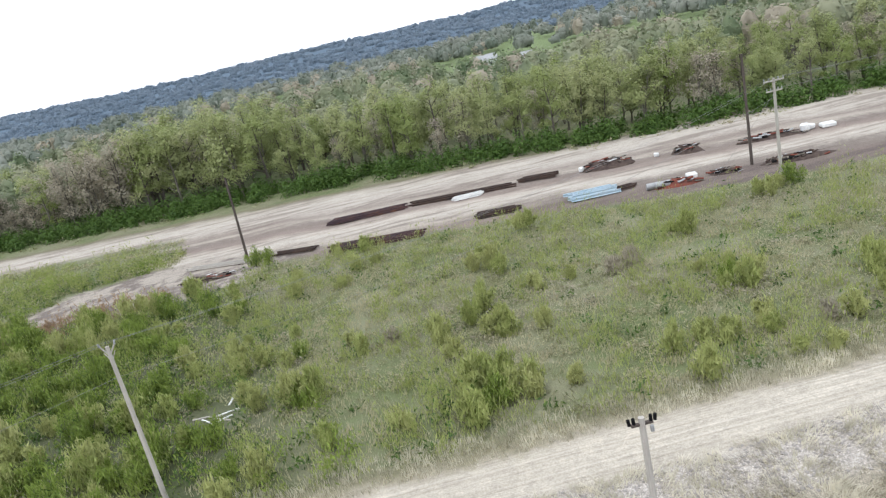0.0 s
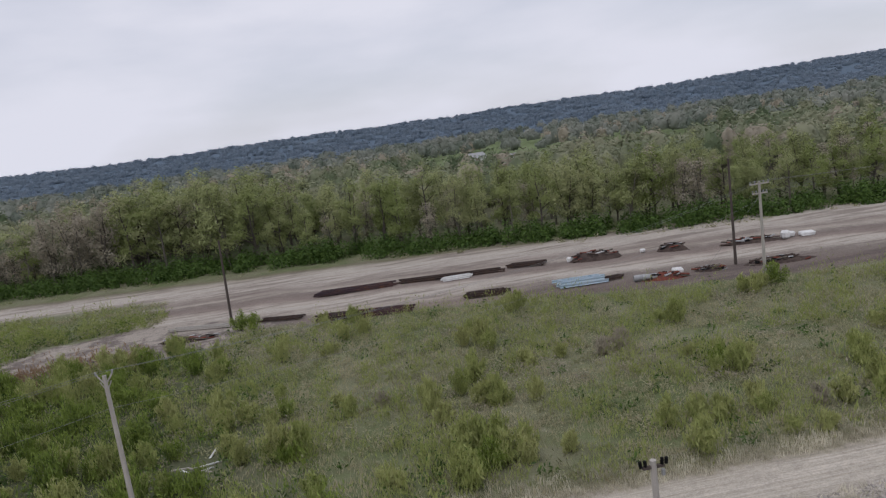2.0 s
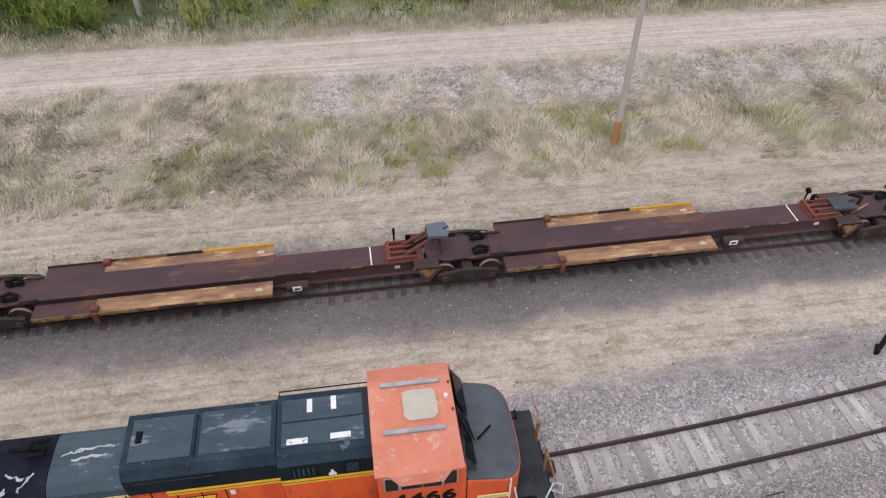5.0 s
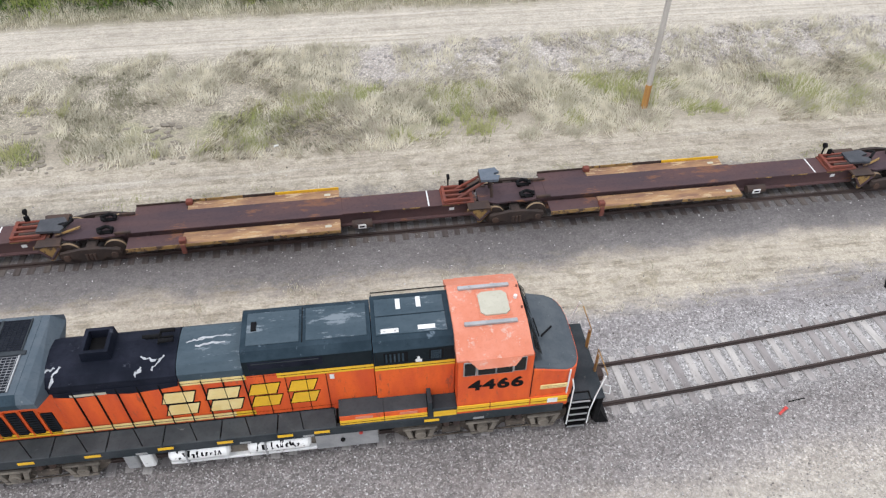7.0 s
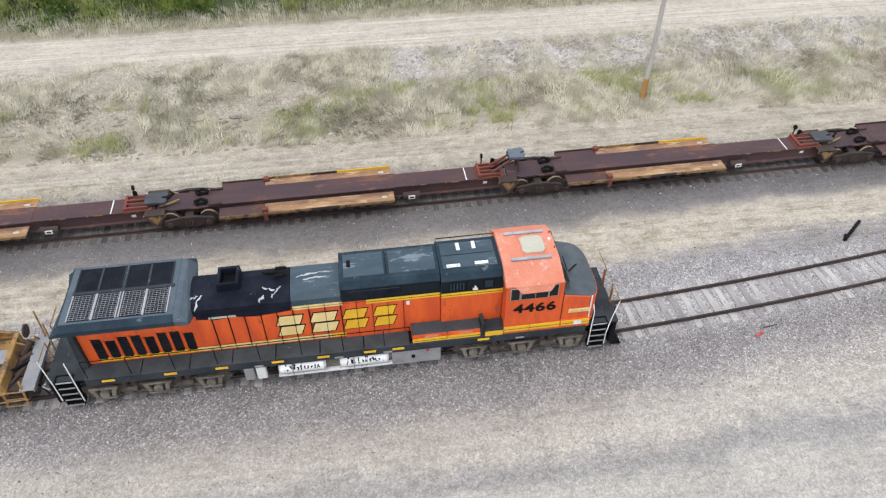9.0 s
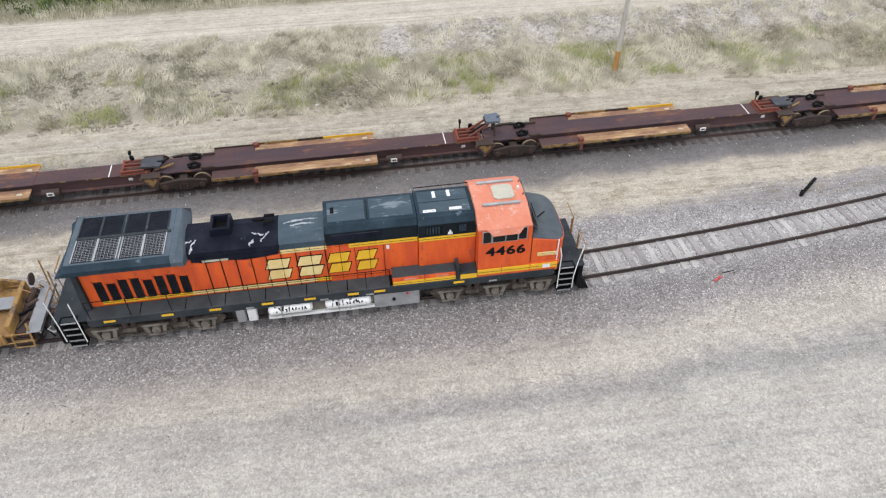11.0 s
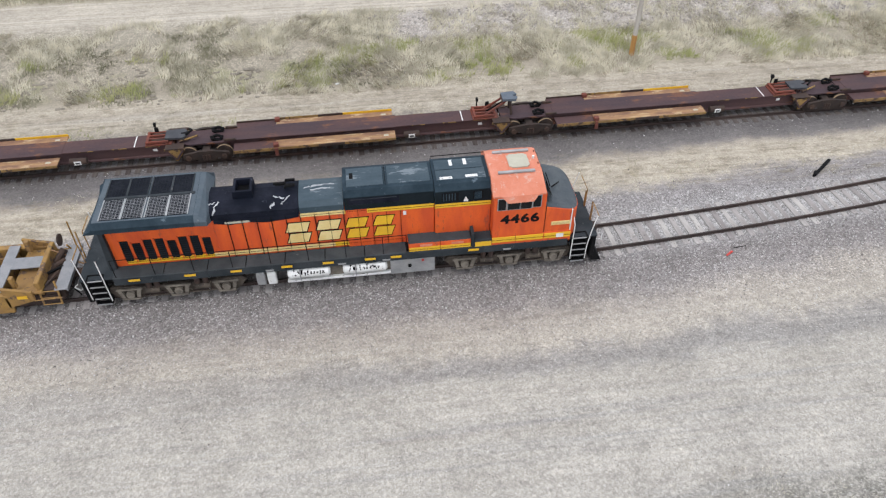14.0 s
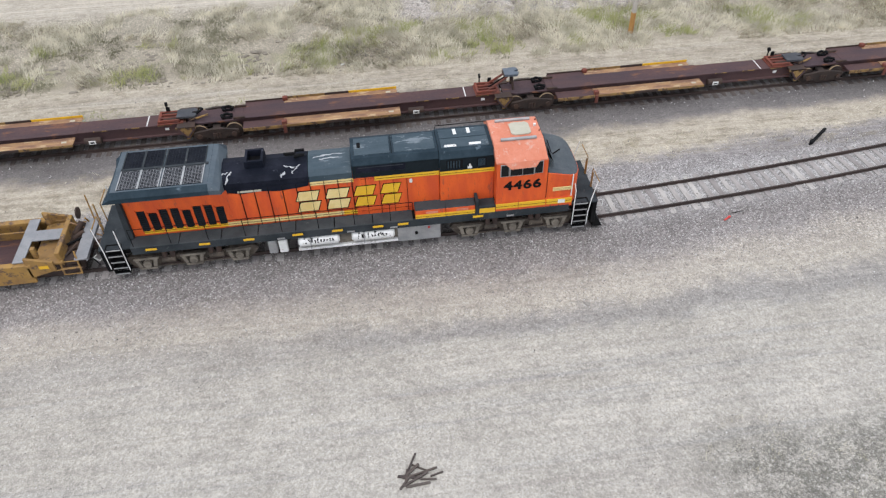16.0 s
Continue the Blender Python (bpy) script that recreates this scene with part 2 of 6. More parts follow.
    field = n.mix(n.span(n.noise(0.6, 6, 0.7), 0.56, 0.76), field, (.28, .26, .185))
    line = n.math("ADD", y, n.math("MULTIPLY", x, 0.22))
    # dark soil under the thicket, its deep shade painted in too
    humus_shade = n.span(n.math("ADD", n.math("ADD", x, n.math("MULTIPLY", y, 0.25)), n.math("MULTIPLY", wob, 2.0)), 17, 2)
    field = n.mix(n.math("MULTIPLY", humus_shade, n.span(y, 84, 72, 0.0, 0.7)), field, (.05, .06, .03))
    wl = n.math("ADD", line, n.math("MULTIPLY", wob, 1.6))
    yard = n.ramp(n.span(wl, 80, 150, 0, 1, False), [
        (0, (.22, .185, .135)), (.07, (.20, .165, .135)), (.13, (.24, .195, .165)), (.18, (.36, .32, .27)), (.24, (.44, .40, .345)), (.29, (.42, .375, .32)), (.32, (.25, .205, .175)), (.37, (.20, .165, .145)),
        (.41, (.37, .33, .28)), (.45, (.26, .22, .19)), (.50, (.41, .37, .32)), (.60, (.44, .40, .345)), (.655, (.36, .325, .27)), (.69, (.17, .16, .10)), (1, (.07, .085, .035))])
    streak = n.noise(0.5, 5, 0.65, stretch=(0.12, 1.2, 1.0))
    yard = n.mix(n.span(streak, 0.48, 0.60, 0, 0.7), yard, (.20, .165, .14))
    soot = n.math("MULTIPLY", n.math("MULTIPLY", n.span(wl, 80, 83), n.span(wl, 97, 92)), n.span(n.math("ADD", x, n.math("MULTIPLY", wob, 4.0)), 20, 34))
    yard = n.mix(n.math("MULTIPLY", soot, n.span(streak, 0.62, 0.40, 0.35, 0.9)), yard, (.125, .10, .09))
    left = n.span(n.math("ADD", x, n.math("MULTIPLY", wob, 7.0)), -29, -22)
    inyard = n.math("MULTIPLY", n.math("MULTIPLY", n.span(n.math("ADD", wl, n.span(x, 26, 40, 0.0, 3.0)), 85.5, 88.0), n.span(line, 131, 128)), n.math("MAXIMUM", left, n.span(line, 112, 117)))
    rubble = n.math("MULTIPLY", n.math("MULTIPLY", n.span(x, -28, -22), n.span(x, 4, -4)), n.math("MULTIPLY", n.span(wl, 84.5, 87.0), n.span(wl, 94, 91)))
    yard = n.mix(n.math("MULTIPLY", rubble, n.span(streak, 0.38, 0.56, 0.3, 0.95)), yard, (.135, .115, .105))
    field = n.mix(inyard, field, yard)
    ex, ey = n.math("DIVIDE", n.math("ADD", x, 23), 17), n.math("DIVIDE", n.math("SUBTRACT", y, 90), 10)
    oval = n.math("ADD", n.math("ADD", n.math("MULTIPLY", ex, ex), n.math("MULTIPLY", ey, ey)), n.math("MULTIPLY", wob, 0.45))
    scraped = n.mix(n.span(n.noise(0.35, 6, 0.7), 0.42, 0.58), (.37, .33, .28), (.16, .135, .12))
    field = n.mix(n.span(oval, 1.25, 0.8), field, scraped)
    far = n.mix(n.span(n.noise(0.006, 4, 0.6), 0.4, 0.6), (.06, .08, .035), (.13, .125, .075))
    far = n.mix(n.span(line, 270, 310), far, (.15, .195, .085))
    field = n.mix(n.span(line, 138, 165), field, far)
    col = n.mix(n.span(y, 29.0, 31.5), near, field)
    # long streaks of dust and damp along the tracks, and the weedy verge
    drag = n.noise(1.0, 6, 0.62, stretch=(0.06, 1.5, 1.0))
    col = n.mix(n.math("MULTIPLY", n.span(drag, 0.55, 0.68, 0, 0.28), n.span(y, -1.5, -3.5)), col, (.29, .265, .245))
    col = n.mix(n.math("MULTIPLY", n.span(drag, 0.45, 0.33, 0, 0.35), n.math("MAXIMUM", n.span(y, -3.6, -4.8), n.math("MULTIPLY", n.span(y, 11.6, 12.4), n.span(y, 15, 14)))), col, (.47, .44, .39))
    verge = n.math("MULTIPLY", n.span(n.math("ADD", y, n.math("MULTIPLY", wob, 1.2)), -11.2, -13.2), n.span(n.math("ADD", x, n.math("MULTIPLY", y, 0.35)), 4.5, 8.5))
    col = n.mix(n.math("MULTIPLY", verge, n.span(n.math("ADD", n.math("MULTIPLY", n.noise(9.0, 6, 0.8), 0.6), n.math("MULTIPLY", n.noise(1.6, 5, 0.7), 0.4)), 0.44, 0.54, 0.1, 0.9)), col, (.15, .145, .125))
    # grit
    peb = n.put("ShaderNodeTexVoronoi", Vector=n.co, Scale=24.0)
    grit = n.math("ADD", n.math("MULTIPLY", n.noise(30, 4, 0.85), 0.62), n.math("MULTIPLY", n.noise(7, 5, 0.75), 0.38))
    hv = n.put("ShaderNodeSeparateColor", Color=peb.outputs["Color"]).outputs[0]
    stony = n.math("MAXIMUM", n.math("MULTIPLY", n.math("MULTIPLY", n.span(yy, 12, 10.8), n.span(y, 5.8, 5.0, 0.2, 1.0)), n.span(hv, 0.80, 0.97)), n.math("MULTIPLY", rocky, n.span(hv, 0.7, 0.9)))
    bare = col
    col = n.mix(n.math("MULTIPLY", stony, 0.38), col, (.60, .585, .565))
    col = n.mix(1.0, col, n.ramp(grit, [(.30, (.40, .40, .40)), (.5, (1, 1, 1)), (.68, (1.5, 1.5, 1.5))]), "MULTIPLY")
    soil = n.math("MAXIMUM", n.math("MAXIMUM", n.math("MULTIPLY", n.span(y, 11.2, 12.0), n.span(yy, 15.4, 14.2)), n.math("MULTIPLY", n.span(yy, 23.4, 24.4), n.span(y, 30, 28))), n.math("MAXIMUM", n.span(y, -3.0, -4.2), n.math("MULTIPLY", n.span(y, 2.8, 3.4), n.span(y, 6.4, 5.6))))
    fine = n.mix(1.0, bare, n.ramp(grit, [(.30, (.68, .67, .66)), (.5, (1, 1, 1)), (.70, (1.22, 1.22, 1.22))]), "MULTIPLY")
    col = n.mix(n.math("MULTIPLY", n.math("MULTIPLY", soil, n.span(y, -4, 3, 0.35, 0.9)), n.math("SUBTRACT", 1.0, rocky)), col, fine)
    # thin scraped lines along the roads
    lines = n.noise(1.0, 6, 0.7, stretch=(0.05, 4.0, 1.0))
    col = n.mix(n.math("MULTIPLY", soil, n.span(y, -4, 3, 0.45, 1.0)), col, n.mix(1.0, col, n.ramp(lines, [(.34, (.80, .79, .77)), (.5, (1, 1, 1)), (.68, (1.12, 1.12, 1.12))]), "MULTIPLY"))
    col = n.mix(1.0, col, n.ramp(n.noise(0.35, 6, 0.7), [(.3, (.84, .835, .83)), (.55, (1, 1, 1)), (.75, (1.10, 1.095, 1.08))]), "MULTIPLY")
    chips = n.put("ShaderNodeTexVoronoi", Vector=n.co, Scale=15.0)
    cv = n.put("ShaderNodeSeparateColor", Color=chips.outputs["Color"]).outputs[1]
    coarse = n.mix(1.0, col, n.ramp(cv, [(0.0, (.68, .68, .68)), (.5, (.98, .98, .98)), (.85, (1.14, 1.14, 1.14)), (1.0, (1.52, 1.52, 1.52))]), "MULTIPLY")
    sandy = n.mix(1.0, col, n.ramp(cv, [(0.0, (.86, .857, .855)), (.5, (1, 1, 1)), (1.0, (1.12, 1.118, 1.11))]), "MULTIPLY")
    col = n.mix(n.math("MULTIPLY", soil, n.span(y, -4, 3, 0.85, 1.0)), n.mix(n.math("MULTIPLY", n.span(y, 26, 24), n.math("MAXIMUM", n.span(y, 5.8, 5.0, 0.3, 1.0), n.span(y, 15, 19))), col, coarse), sandy)
    blotch = n.noise(2.4, 7, 0.75, stretch=(0.7, 1.1, 1.0))
    col = n.mix(n.span(y, 34, 28), col, n.mix(1.0, col, n.ramp(blotch, [(.32, (.80, .795, .79)), (.5, (1, 1, 1)), (.68, (1.12, 1.115, 1.10))]), "MULTIPLY"))
    n.bump(n.math("ADD", grit, n.math("MULTIPLY", peb.outputs["Distance"], -0.8)), 0.55, 0.03)
    return n.done(col, 0.95, 0.0, 0.15)


EARTH = ground_material()
ORANGE = surface("orange_paint", (.70, .115, .020), (.54, .075, .022), 0.5, big=1.1, small=14, wear=(.34, .075, .035), wear_at=0.58, bump=0.05, stretch=(1.8, 1.8, 0.4), spec=0.3)
SALMON = surface("faded_orange_paint", (.60, .235, .155), (.54, .175, .10), 0.65, big=1.4, small=14, wear=(.56, .34, .27), wear_at=0.56, bump=0.05, spec=0.2)
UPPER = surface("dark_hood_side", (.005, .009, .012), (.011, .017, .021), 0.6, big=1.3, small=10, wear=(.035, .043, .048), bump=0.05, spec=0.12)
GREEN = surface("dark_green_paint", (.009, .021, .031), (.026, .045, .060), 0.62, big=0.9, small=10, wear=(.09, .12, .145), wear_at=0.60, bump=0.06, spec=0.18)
HOODTOP = surface("sun_bleached_hood_top", (.026, .047, .062), (.055, .080, .097), 0.6, big=0.8, small=10, wear=(.15, .18, .20), wear_at=0.57, bump=0.05, stretch=(0.5, 1.6, 1.0), spec=0.3)
RADTOP = surface("dusty_blue_grey_roof", (.060, .082, .10), (.088, .108, .125), 0.65, big=1.1, small=12, wear=(.17, .175, .18), wear_at=0.62, bump=0.06, spec=0.25)
WALK = surface("grey_walkway_plate", (.038, .044, .048), (.06, .066, .07), 0.75, big=1.1, small=16, wear=(.11, .11, .11), bump=0.12, spec=0.15)
NOSE = surface("anti_glare_grey", (.050, .062, .072), (.080, .092, .10), 0.6, big=1.4, small=12, wear=(.15, .16, .165), bump=0.05, spec=0.3)
SOOT = surface("sooty_dark_paint", (.004, .006, .012), (.013, .015, .025), 0.7, big=1.3, small=8, wear=(.045, .048, .062), bump=0.06, spec=0.12)
DECK = surface("grey_walkway_paint", (.022, .028, .032), (.042, .048, .053), 0.75, big=1.1, small=16, wear=(.095, .095, .095), bump=0.12, spec=0.15)
YELLOW = surface("yellow_paint", (.74, .44, .02), (.66, .38, .03), 0.55, big=2.0, small=14, wear=(.38, .27, .09), wear_at=0.66, bump=0.05, spec=0.3)
CREAM = surface("cream_paint", (.72, .58, .27), (.66, .48, .18), 0.6, big=1.6, small=14, wear=(.55, .45, .27), bump=0.05, spec=0.3)
BLACK = surface("black_paint", (.005, .005, .006), (.011, .011, .011), 0.75, big=2.0, bump=0.05, spec=0.1)
GRILLE = surface("grille_mesh", (.008, .010, .014), (.018, .021, .026), 0.85, big=2.0, bump=0.1, spec=0.12)
TRUCKDARK = surface("grimy_truck_frame", (.095, .078, .062), (.04, .034, .029), 0.9, big=2.4, small=10, wear=(.19, .16, .125), wear_at=0.58, bump=0.25, spec=0.15)
STEEL = surface("grey_metal", (.30, .31, .31), (.40, .40, .40), 0.45, 0.4, big=2.0, small=12, wear=(.22, .19, .16), bump=0.08)
TRUCK = surface("dusty_truck_steel", (.21, .185, .15), (.10, .088, .074), 0.85, big=2.6, small=12, wear=(.32, .285, .235), bump=0.2, spec=0.2)
WHITE = surface("white_paint", (.74, .74, .72), (.62, .62, .60), 0.6, big=2.0, small=14, wear=(.27, .25, .23), wear_at=0.60, bump=0.05)
BEIGE = surface("beige_hatch", (.40, .38, .30), (.45, .43, .34), 0.7, big=2.0, small=12, bump=0.06)
GLASS = Nodes("dark_glass").done((.006, .007, .008), 0.12, 0.0, 0.25)
RUST = surface("rusty_brown_deck", (.052, .036, .042), (.085, .048, .046), 0.75, big=0.6, small=8, wear=(.15, .07, .042), wear_at=0.55, bump=0.15, stretch=(0.4, 1.5, 1.0), spec=0.2)
RUSTRED = surface("rust_red_steel", (.20, .055, .035), (.12, .05, .04), 0.8, big=1.8, small=9, wear=(.26, .10, .06), bump=0.15, spec=0.2)
RUSTDARK = surface("dark_rusted_steel", (.045, .034, .031), (.075, .048, .036), 0.8, big=1.6, small=9, wear=(.12, .065, .04), bump=0.2, spec=0.2)
WORN = surface("worn_yellow_brown_plate", (.38, .23, .11), (.16, .085, .065), 0.75, big=1.1, small=10, wear=(.44, .32, .19), wear_at=0.55, bump=0.12, stretch=(0.5, 2.0, 1.0), spec=0.2)
WORNYEL = surface("flaking_yellow_edge", (.29, .185, .065), (.20, .125, .055), 0.7, big=1.2, small=10, wear=(.07, .045, .035), wear_at=0.50, bump=0.1, spec=0.2)
OCHRE = surface("ochre_yellow_car_paint", (.33, .195, .055), (.23, .135, .055), 0.7, big=1.3, small=9, wear=(.12, .078, .055), wear_at=0.53, bump=0.1, spec=0.25)
GRATE = surface("galvanised_walkway", (.21, .215, .225), (.27, .27, .275), 0.6, 0.2, big=2.0, small=18, wear=(.14, .13, .12), bump=0.25)
TREAD = surface("tan_wheel_tread", (.30, .215, .12), (.20, .14, .085), 0.7, 0.2, big=2.0, small=12, wear=(.36, .28, .18), bump=0.1)
CARTRUCK = surface("black_truck_castings", (.028, .023, .021), (.050, .036, .030), 0.8, big=1.6, small=9, wear=(.085, .055, .042), bump=0.2, spec=0.2)
BLUEPLATE = surface("grey_blue_plate", (.075, .095, .12), (.11, .13, .155), 0.65, 0.0, big=2.0, small=10, wear=(.07, .07, .08), bump=0.08)
RAILTOP = surface("rail_steel", (.060, .042, .036), (.040, .031, .028), 0.75, 0.0, big=1.0, small=10, bump=0.1, stretch=(0.2, 1, 1), spec=0.2)
TIE = surface("weathered_grey_tie", (.38, .355, .335), (.28, .26, .245), 0.9, big=1.4, small=11, wear=(.30, .285, .27), bump=0.35, stretch=(3.0, 0.6, 1.0), spec=0.15, vary=0.3)
TIEDARK = surface("dark_creosoted_tie", (.075, .062, .056), (.11, .095, .085), 0.9, big=1.4, small=11, wear=(.17, .155, .14), bump=0.35, stretch=(3.0, 0.6, 1.0), spec=0.15, vary=0.3)
POLE = surface("grey_weathered_pole", (.47, .44, .39), (.36, .335, .30), 0.9, big=1.4, small=12, wear=(.50, .48, .45), bump=0.3, stretch=(4, 4, 0.4), spec=0.15)
POLEDARK = surface("dark_pole", (.075, .062, .055), (.11, .09, .078), 0.9, big=1.4, small=12, bump=0.3, stretch=(4, 4, 0.4), spec=0.15)
POLERED = surface("orange_brown_pole_foot", (.46, .25, .075), (.34, .18, .07), 0.9, big=2.0, small=12, wear=(.20, .10, .05), bump=0.3, stretch=(4, 4, 0.4), spec=0.15)
WIRE = Nodes("wire_grey").done((.24, .24, .24), 0.5)
REDTAG = Nodes("red_plastic").done((.48, .045, .035), 0.5)
SCRAPE = surface("bare_scraped_metal", (.48, .49, .50), (.26, .27, .28), 0.6, big=3.0, small=14, bump=0.05)
HITCHPLATE = surface("dull_grey_hitch_plate", (.030, .033, .040), (.055, .058, .064), 0.75, 0.0, big=2.0, small=10, wear=(.06, .05, .05), bump=0.08)
BARK = surface("grey_bark", (.15, .135, .11), (.10, .09, .075), 0.95, big=1.5, small=8, bump=0.3, stretch=(3, 3, 0.5), spec=0.1, vary=0.35)
LEAF_TREE = leafy("spring_tree_leaves", (.25, .305, .095), (.41, .425, .22), (.36, .40, .175), 0.4, 0.0, 0.3)
LEAF_PALE = leafy("pale_budding_twigs", (.41, .365, .28), (.33, .30, .225), (.46, .415, .33), 0.35, 0.0, 0.4)
LEAF_REDDISH = leafy("reddish_dry_brush", (.30, .20, .12), (.24, .17, .10), (.34, .25, .16), 0.3)
# dark greens of the next two are deepened to paint shade inside the growth
LEAF_DARK_SHADED = leafy("dark_green_shaded_leaves", (.03, .065, .015), (.06, .12, .022), (.13, .21, .04), 0.25)
LEAF_THICK = leafy("thicket_leaves", (.045, .085, .02), (.28, .36, .07), (.29, .37, .075), 0.35, 0.35)
LEAF_BUSH = leafy("field_bush_leaves", (.265, .32, .09), (.42, .43, .185), (.42, .435, .17), 0.35)
LEAF_WEED = leafy("field_weed_leaves", (.20, .225, .095), (.405, .37, .25), (.375, .355, .205), 0.3, 0.13)
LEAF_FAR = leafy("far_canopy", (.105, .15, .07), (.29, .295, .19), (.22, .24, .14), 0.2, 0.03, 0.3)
# distance haze is put into the colours of these two canopies
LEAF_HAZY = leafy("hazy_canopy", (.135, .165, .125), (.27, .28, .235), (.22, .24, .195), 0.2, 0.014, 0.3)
LEAF_HILL_HAZE = leafy("hill_canopy_haze", (.18, .235, .29), (.22, .275, .33), (.20, .255, .31), 0.5, 0.004, 0.3)
GRASSGREEN = leafy("field_grass", (.21, .23, .095), (.365, .33, .20), (.47, .43, .305), 0.3, 0.16)
GRASSDRY = leafy("dry_grass", (.72, .67, .54), (.38, .35, .265), (.57, .54, .41), 0.35, 0.8, 0.45)
GRASSWET = leafy("fresh_grass", (.25, .30, .075), (.35, .36, .14), (.48, .45, .27), 0.35, 0.5)
GRASSDULL = leafy("dull_bank_weeds", (.15, .15, .09), (.24, .225, .15), (.30, .28, .19), 0.3, 0.6, 0.5)
CLOD = surface("dry_soil_clod", (.27, .24, .195), (.18, .16, .13), 0.95, big=2.0, small=12, bump=0.3, spec=0.1)
def gravel_material():
    """Crushed stone: each piece its own grey, a few nearly white."""
    n = Nodes("crushed_stone")
    isl = n.t.nodes.new("ShaderNodeNewGeometry").outputs["Random Per Island"]
    col = n.ramp(isl, [(0, (.14, .128, .122)), (.35, (.25, .235, .225)), (.65, (.38, .365, .35)), (.85, (.47, .455, .44)), (1, (.68, .67, .66))])
    col = n.mix(n.span(n.noise(20, 4, 0.7), 0.4, 0.7, 0, 0.4), col, (.30, .26, .22))
    return n.done(col, 0.9, 0.0, 0.2)


GRAVEL = gravel_material()
STONE = surface("pale_stone", (.37, .345, .315), (.27, .25, .23), 0.9, big=3.0, small=12, bump=0.3, spec=0.2, vary=0.2)
PIPEBLUE = surface("pale_blue_pipe", (.33, .45, .53), (.42, .50, .55), 0.5, big=1.0, small=8, wear=(.55, .57, .57), bump=0.05)
SCRAP = surface("scrap_heap", (.055, .04, .036), (.10, .075, .062), 0.9, big=1.5, small=5, wear=(.19, .15, .13), bump=0.5, spec=0.15)
# ridge with blue haze painted in, darkened to match the shaded crown sides
HILL_HAZE = surface("wooded_hill_haze", (.115, .155, .20), (.135, .175, .215), 1.0, big=0.022, small=0.09, wear=(.13, .165, .185), wear_at=0.6, bump=0.0, spec=0.0)


# ---- the ground: one sheet to the horizon ----
def ground():
    def lines(a, b, step, far):
        near = list(np.arange(a, b + 0.01, step))
        out, d, v = [], step, b
        while v < far:
            d *= 1.35
            v += d
            out.append(v)
        lo, d, v = [], step, a
        while v > -far:
            d *= 1.35
            v -= d
            lo.append(v)
        return lo[::-1] + near + out
    xs, ys = lines(-75, 110, 1.25, 4500), lines(-32, 160, 0.9, 4500)
    verts = [(x, y, ground_z(x, y)) for y in ys for x in xs]
    w = len(xs)
    faces = [(j * w + i, j * w + i + 1, (j + 1) * w + i + 1, (j + 1) * w + i) for j in range(len(ys) - 1) for i in range(w - 1)]
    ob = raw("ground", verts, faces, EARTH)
    ob.data.polygons.foreach_set("use_smooth", [True] * len(ob.data.polygons))
    return tagged(ob, "bare dirt, gravel roads, ballast and weedy field", "ground", kind="structure")


ground()


# ---- the two railway tracks ----
def railway(name, label, centre, x0, x1, tie_material, tie_top, seed):
    r = random.Random(seed)
    track = thing(name, pose(0, 0, 0), label, "railway track", kind="structure")
    n = int((x1 - x0) / 1.5)
    for side in (-0.7525, 0.7525):
        bm = bmesh.new()
        prof = [(-.05, .0), (.05, .0), (.05, .02), (.012, .045), (.012, .115), (.036, .125), (.036, .16), (-.036, .16), (-.036, .125), (-.012, .115), (-.012, .045), (-.05, .02)]
        rings = []
        for i in range(n + 1):
            x = x0 + (x1 - x0) * i / n
            rings.append([bm.verts.new((x, centre(x) + side + u, 0.02 + v)) for u, v in prof])
        for a, b in zip(rings, rings[1:]):
            for i in range(12):
                bm.faces.new((a[i], a[(i + 1) % 12], b[(i + 1) % 12], b[i]))
        part("rail", bm, RAILTOP, track, "rust-brown steel rail")
    meshes = []
    for k in range(4):
        me = bpy.data.meshes.new("tie")
        bm = bmesh.new()
        w, le = 0.115 + 0.01 * k, 1.14 + 0.03 * k
        box(bm, -w, w, -le, le, -0.17, 0.0, 0.012)
        for v in bm.verts:
            v.co += Vector((r.uniform(-.012, .012), r.uniform(-.03, .03), r.uniform(-.008, .008)))
        bm.to_mesh(me)
        bm.free()
        me.materials.append(tie_material)
        meshes.append(me)
    x = x0 + 0.3
    while x < x1:
        y = centre(x)
        lean = math.degrees(math.atan(centre(x + .5) - centre(x - .5)))
        shared("tie", meshes[r.randrange(4)], track, pose(x, y + r.uniform(-.06, .06), tie_top + r.uniform(-.016, .008), 0, 0, lean + r.uniform(-2, 2)))
        x += 0.535 + r.uniform(-.03, .03)
    return track


railway("track_1", "weathered siding with grey half-buried ties", track_y, -45, 46, TIE, 0.026, 3)
railway("track_2", "rusty track on dark ties under the spine cars", spine_y, -55, 75, TIEDARK, 0.035, 4)


# ---- the locomotive ----
def axle_set(parent, x, y=0.0, r=0.52, half=0.7525, material=RUSTDARK):
    bm = bmesh.new()
    for s in (-1, 1):
        rod(bm, (x, y + s * (half - .05), .18 + r), (x, y + s * (half + .07), .18 + r), r, n=24)
        rod(bm, (x, y + s * (half - .08), .18 + r), (x, y + s * (half - .05), .18 + r), r + .03, n=24)
        rod(bm, (x, y + s * (half + .07), .18 + r), (x, y + s * (half + .16), .18 + r), .16, n=12)
    rod(bm, (x, y - half, .18 + r), (x, y + half, .18 + r), .09, n=10)
    return part("wheelset", bm, material, parent, "rusty steel wheels on an axle")


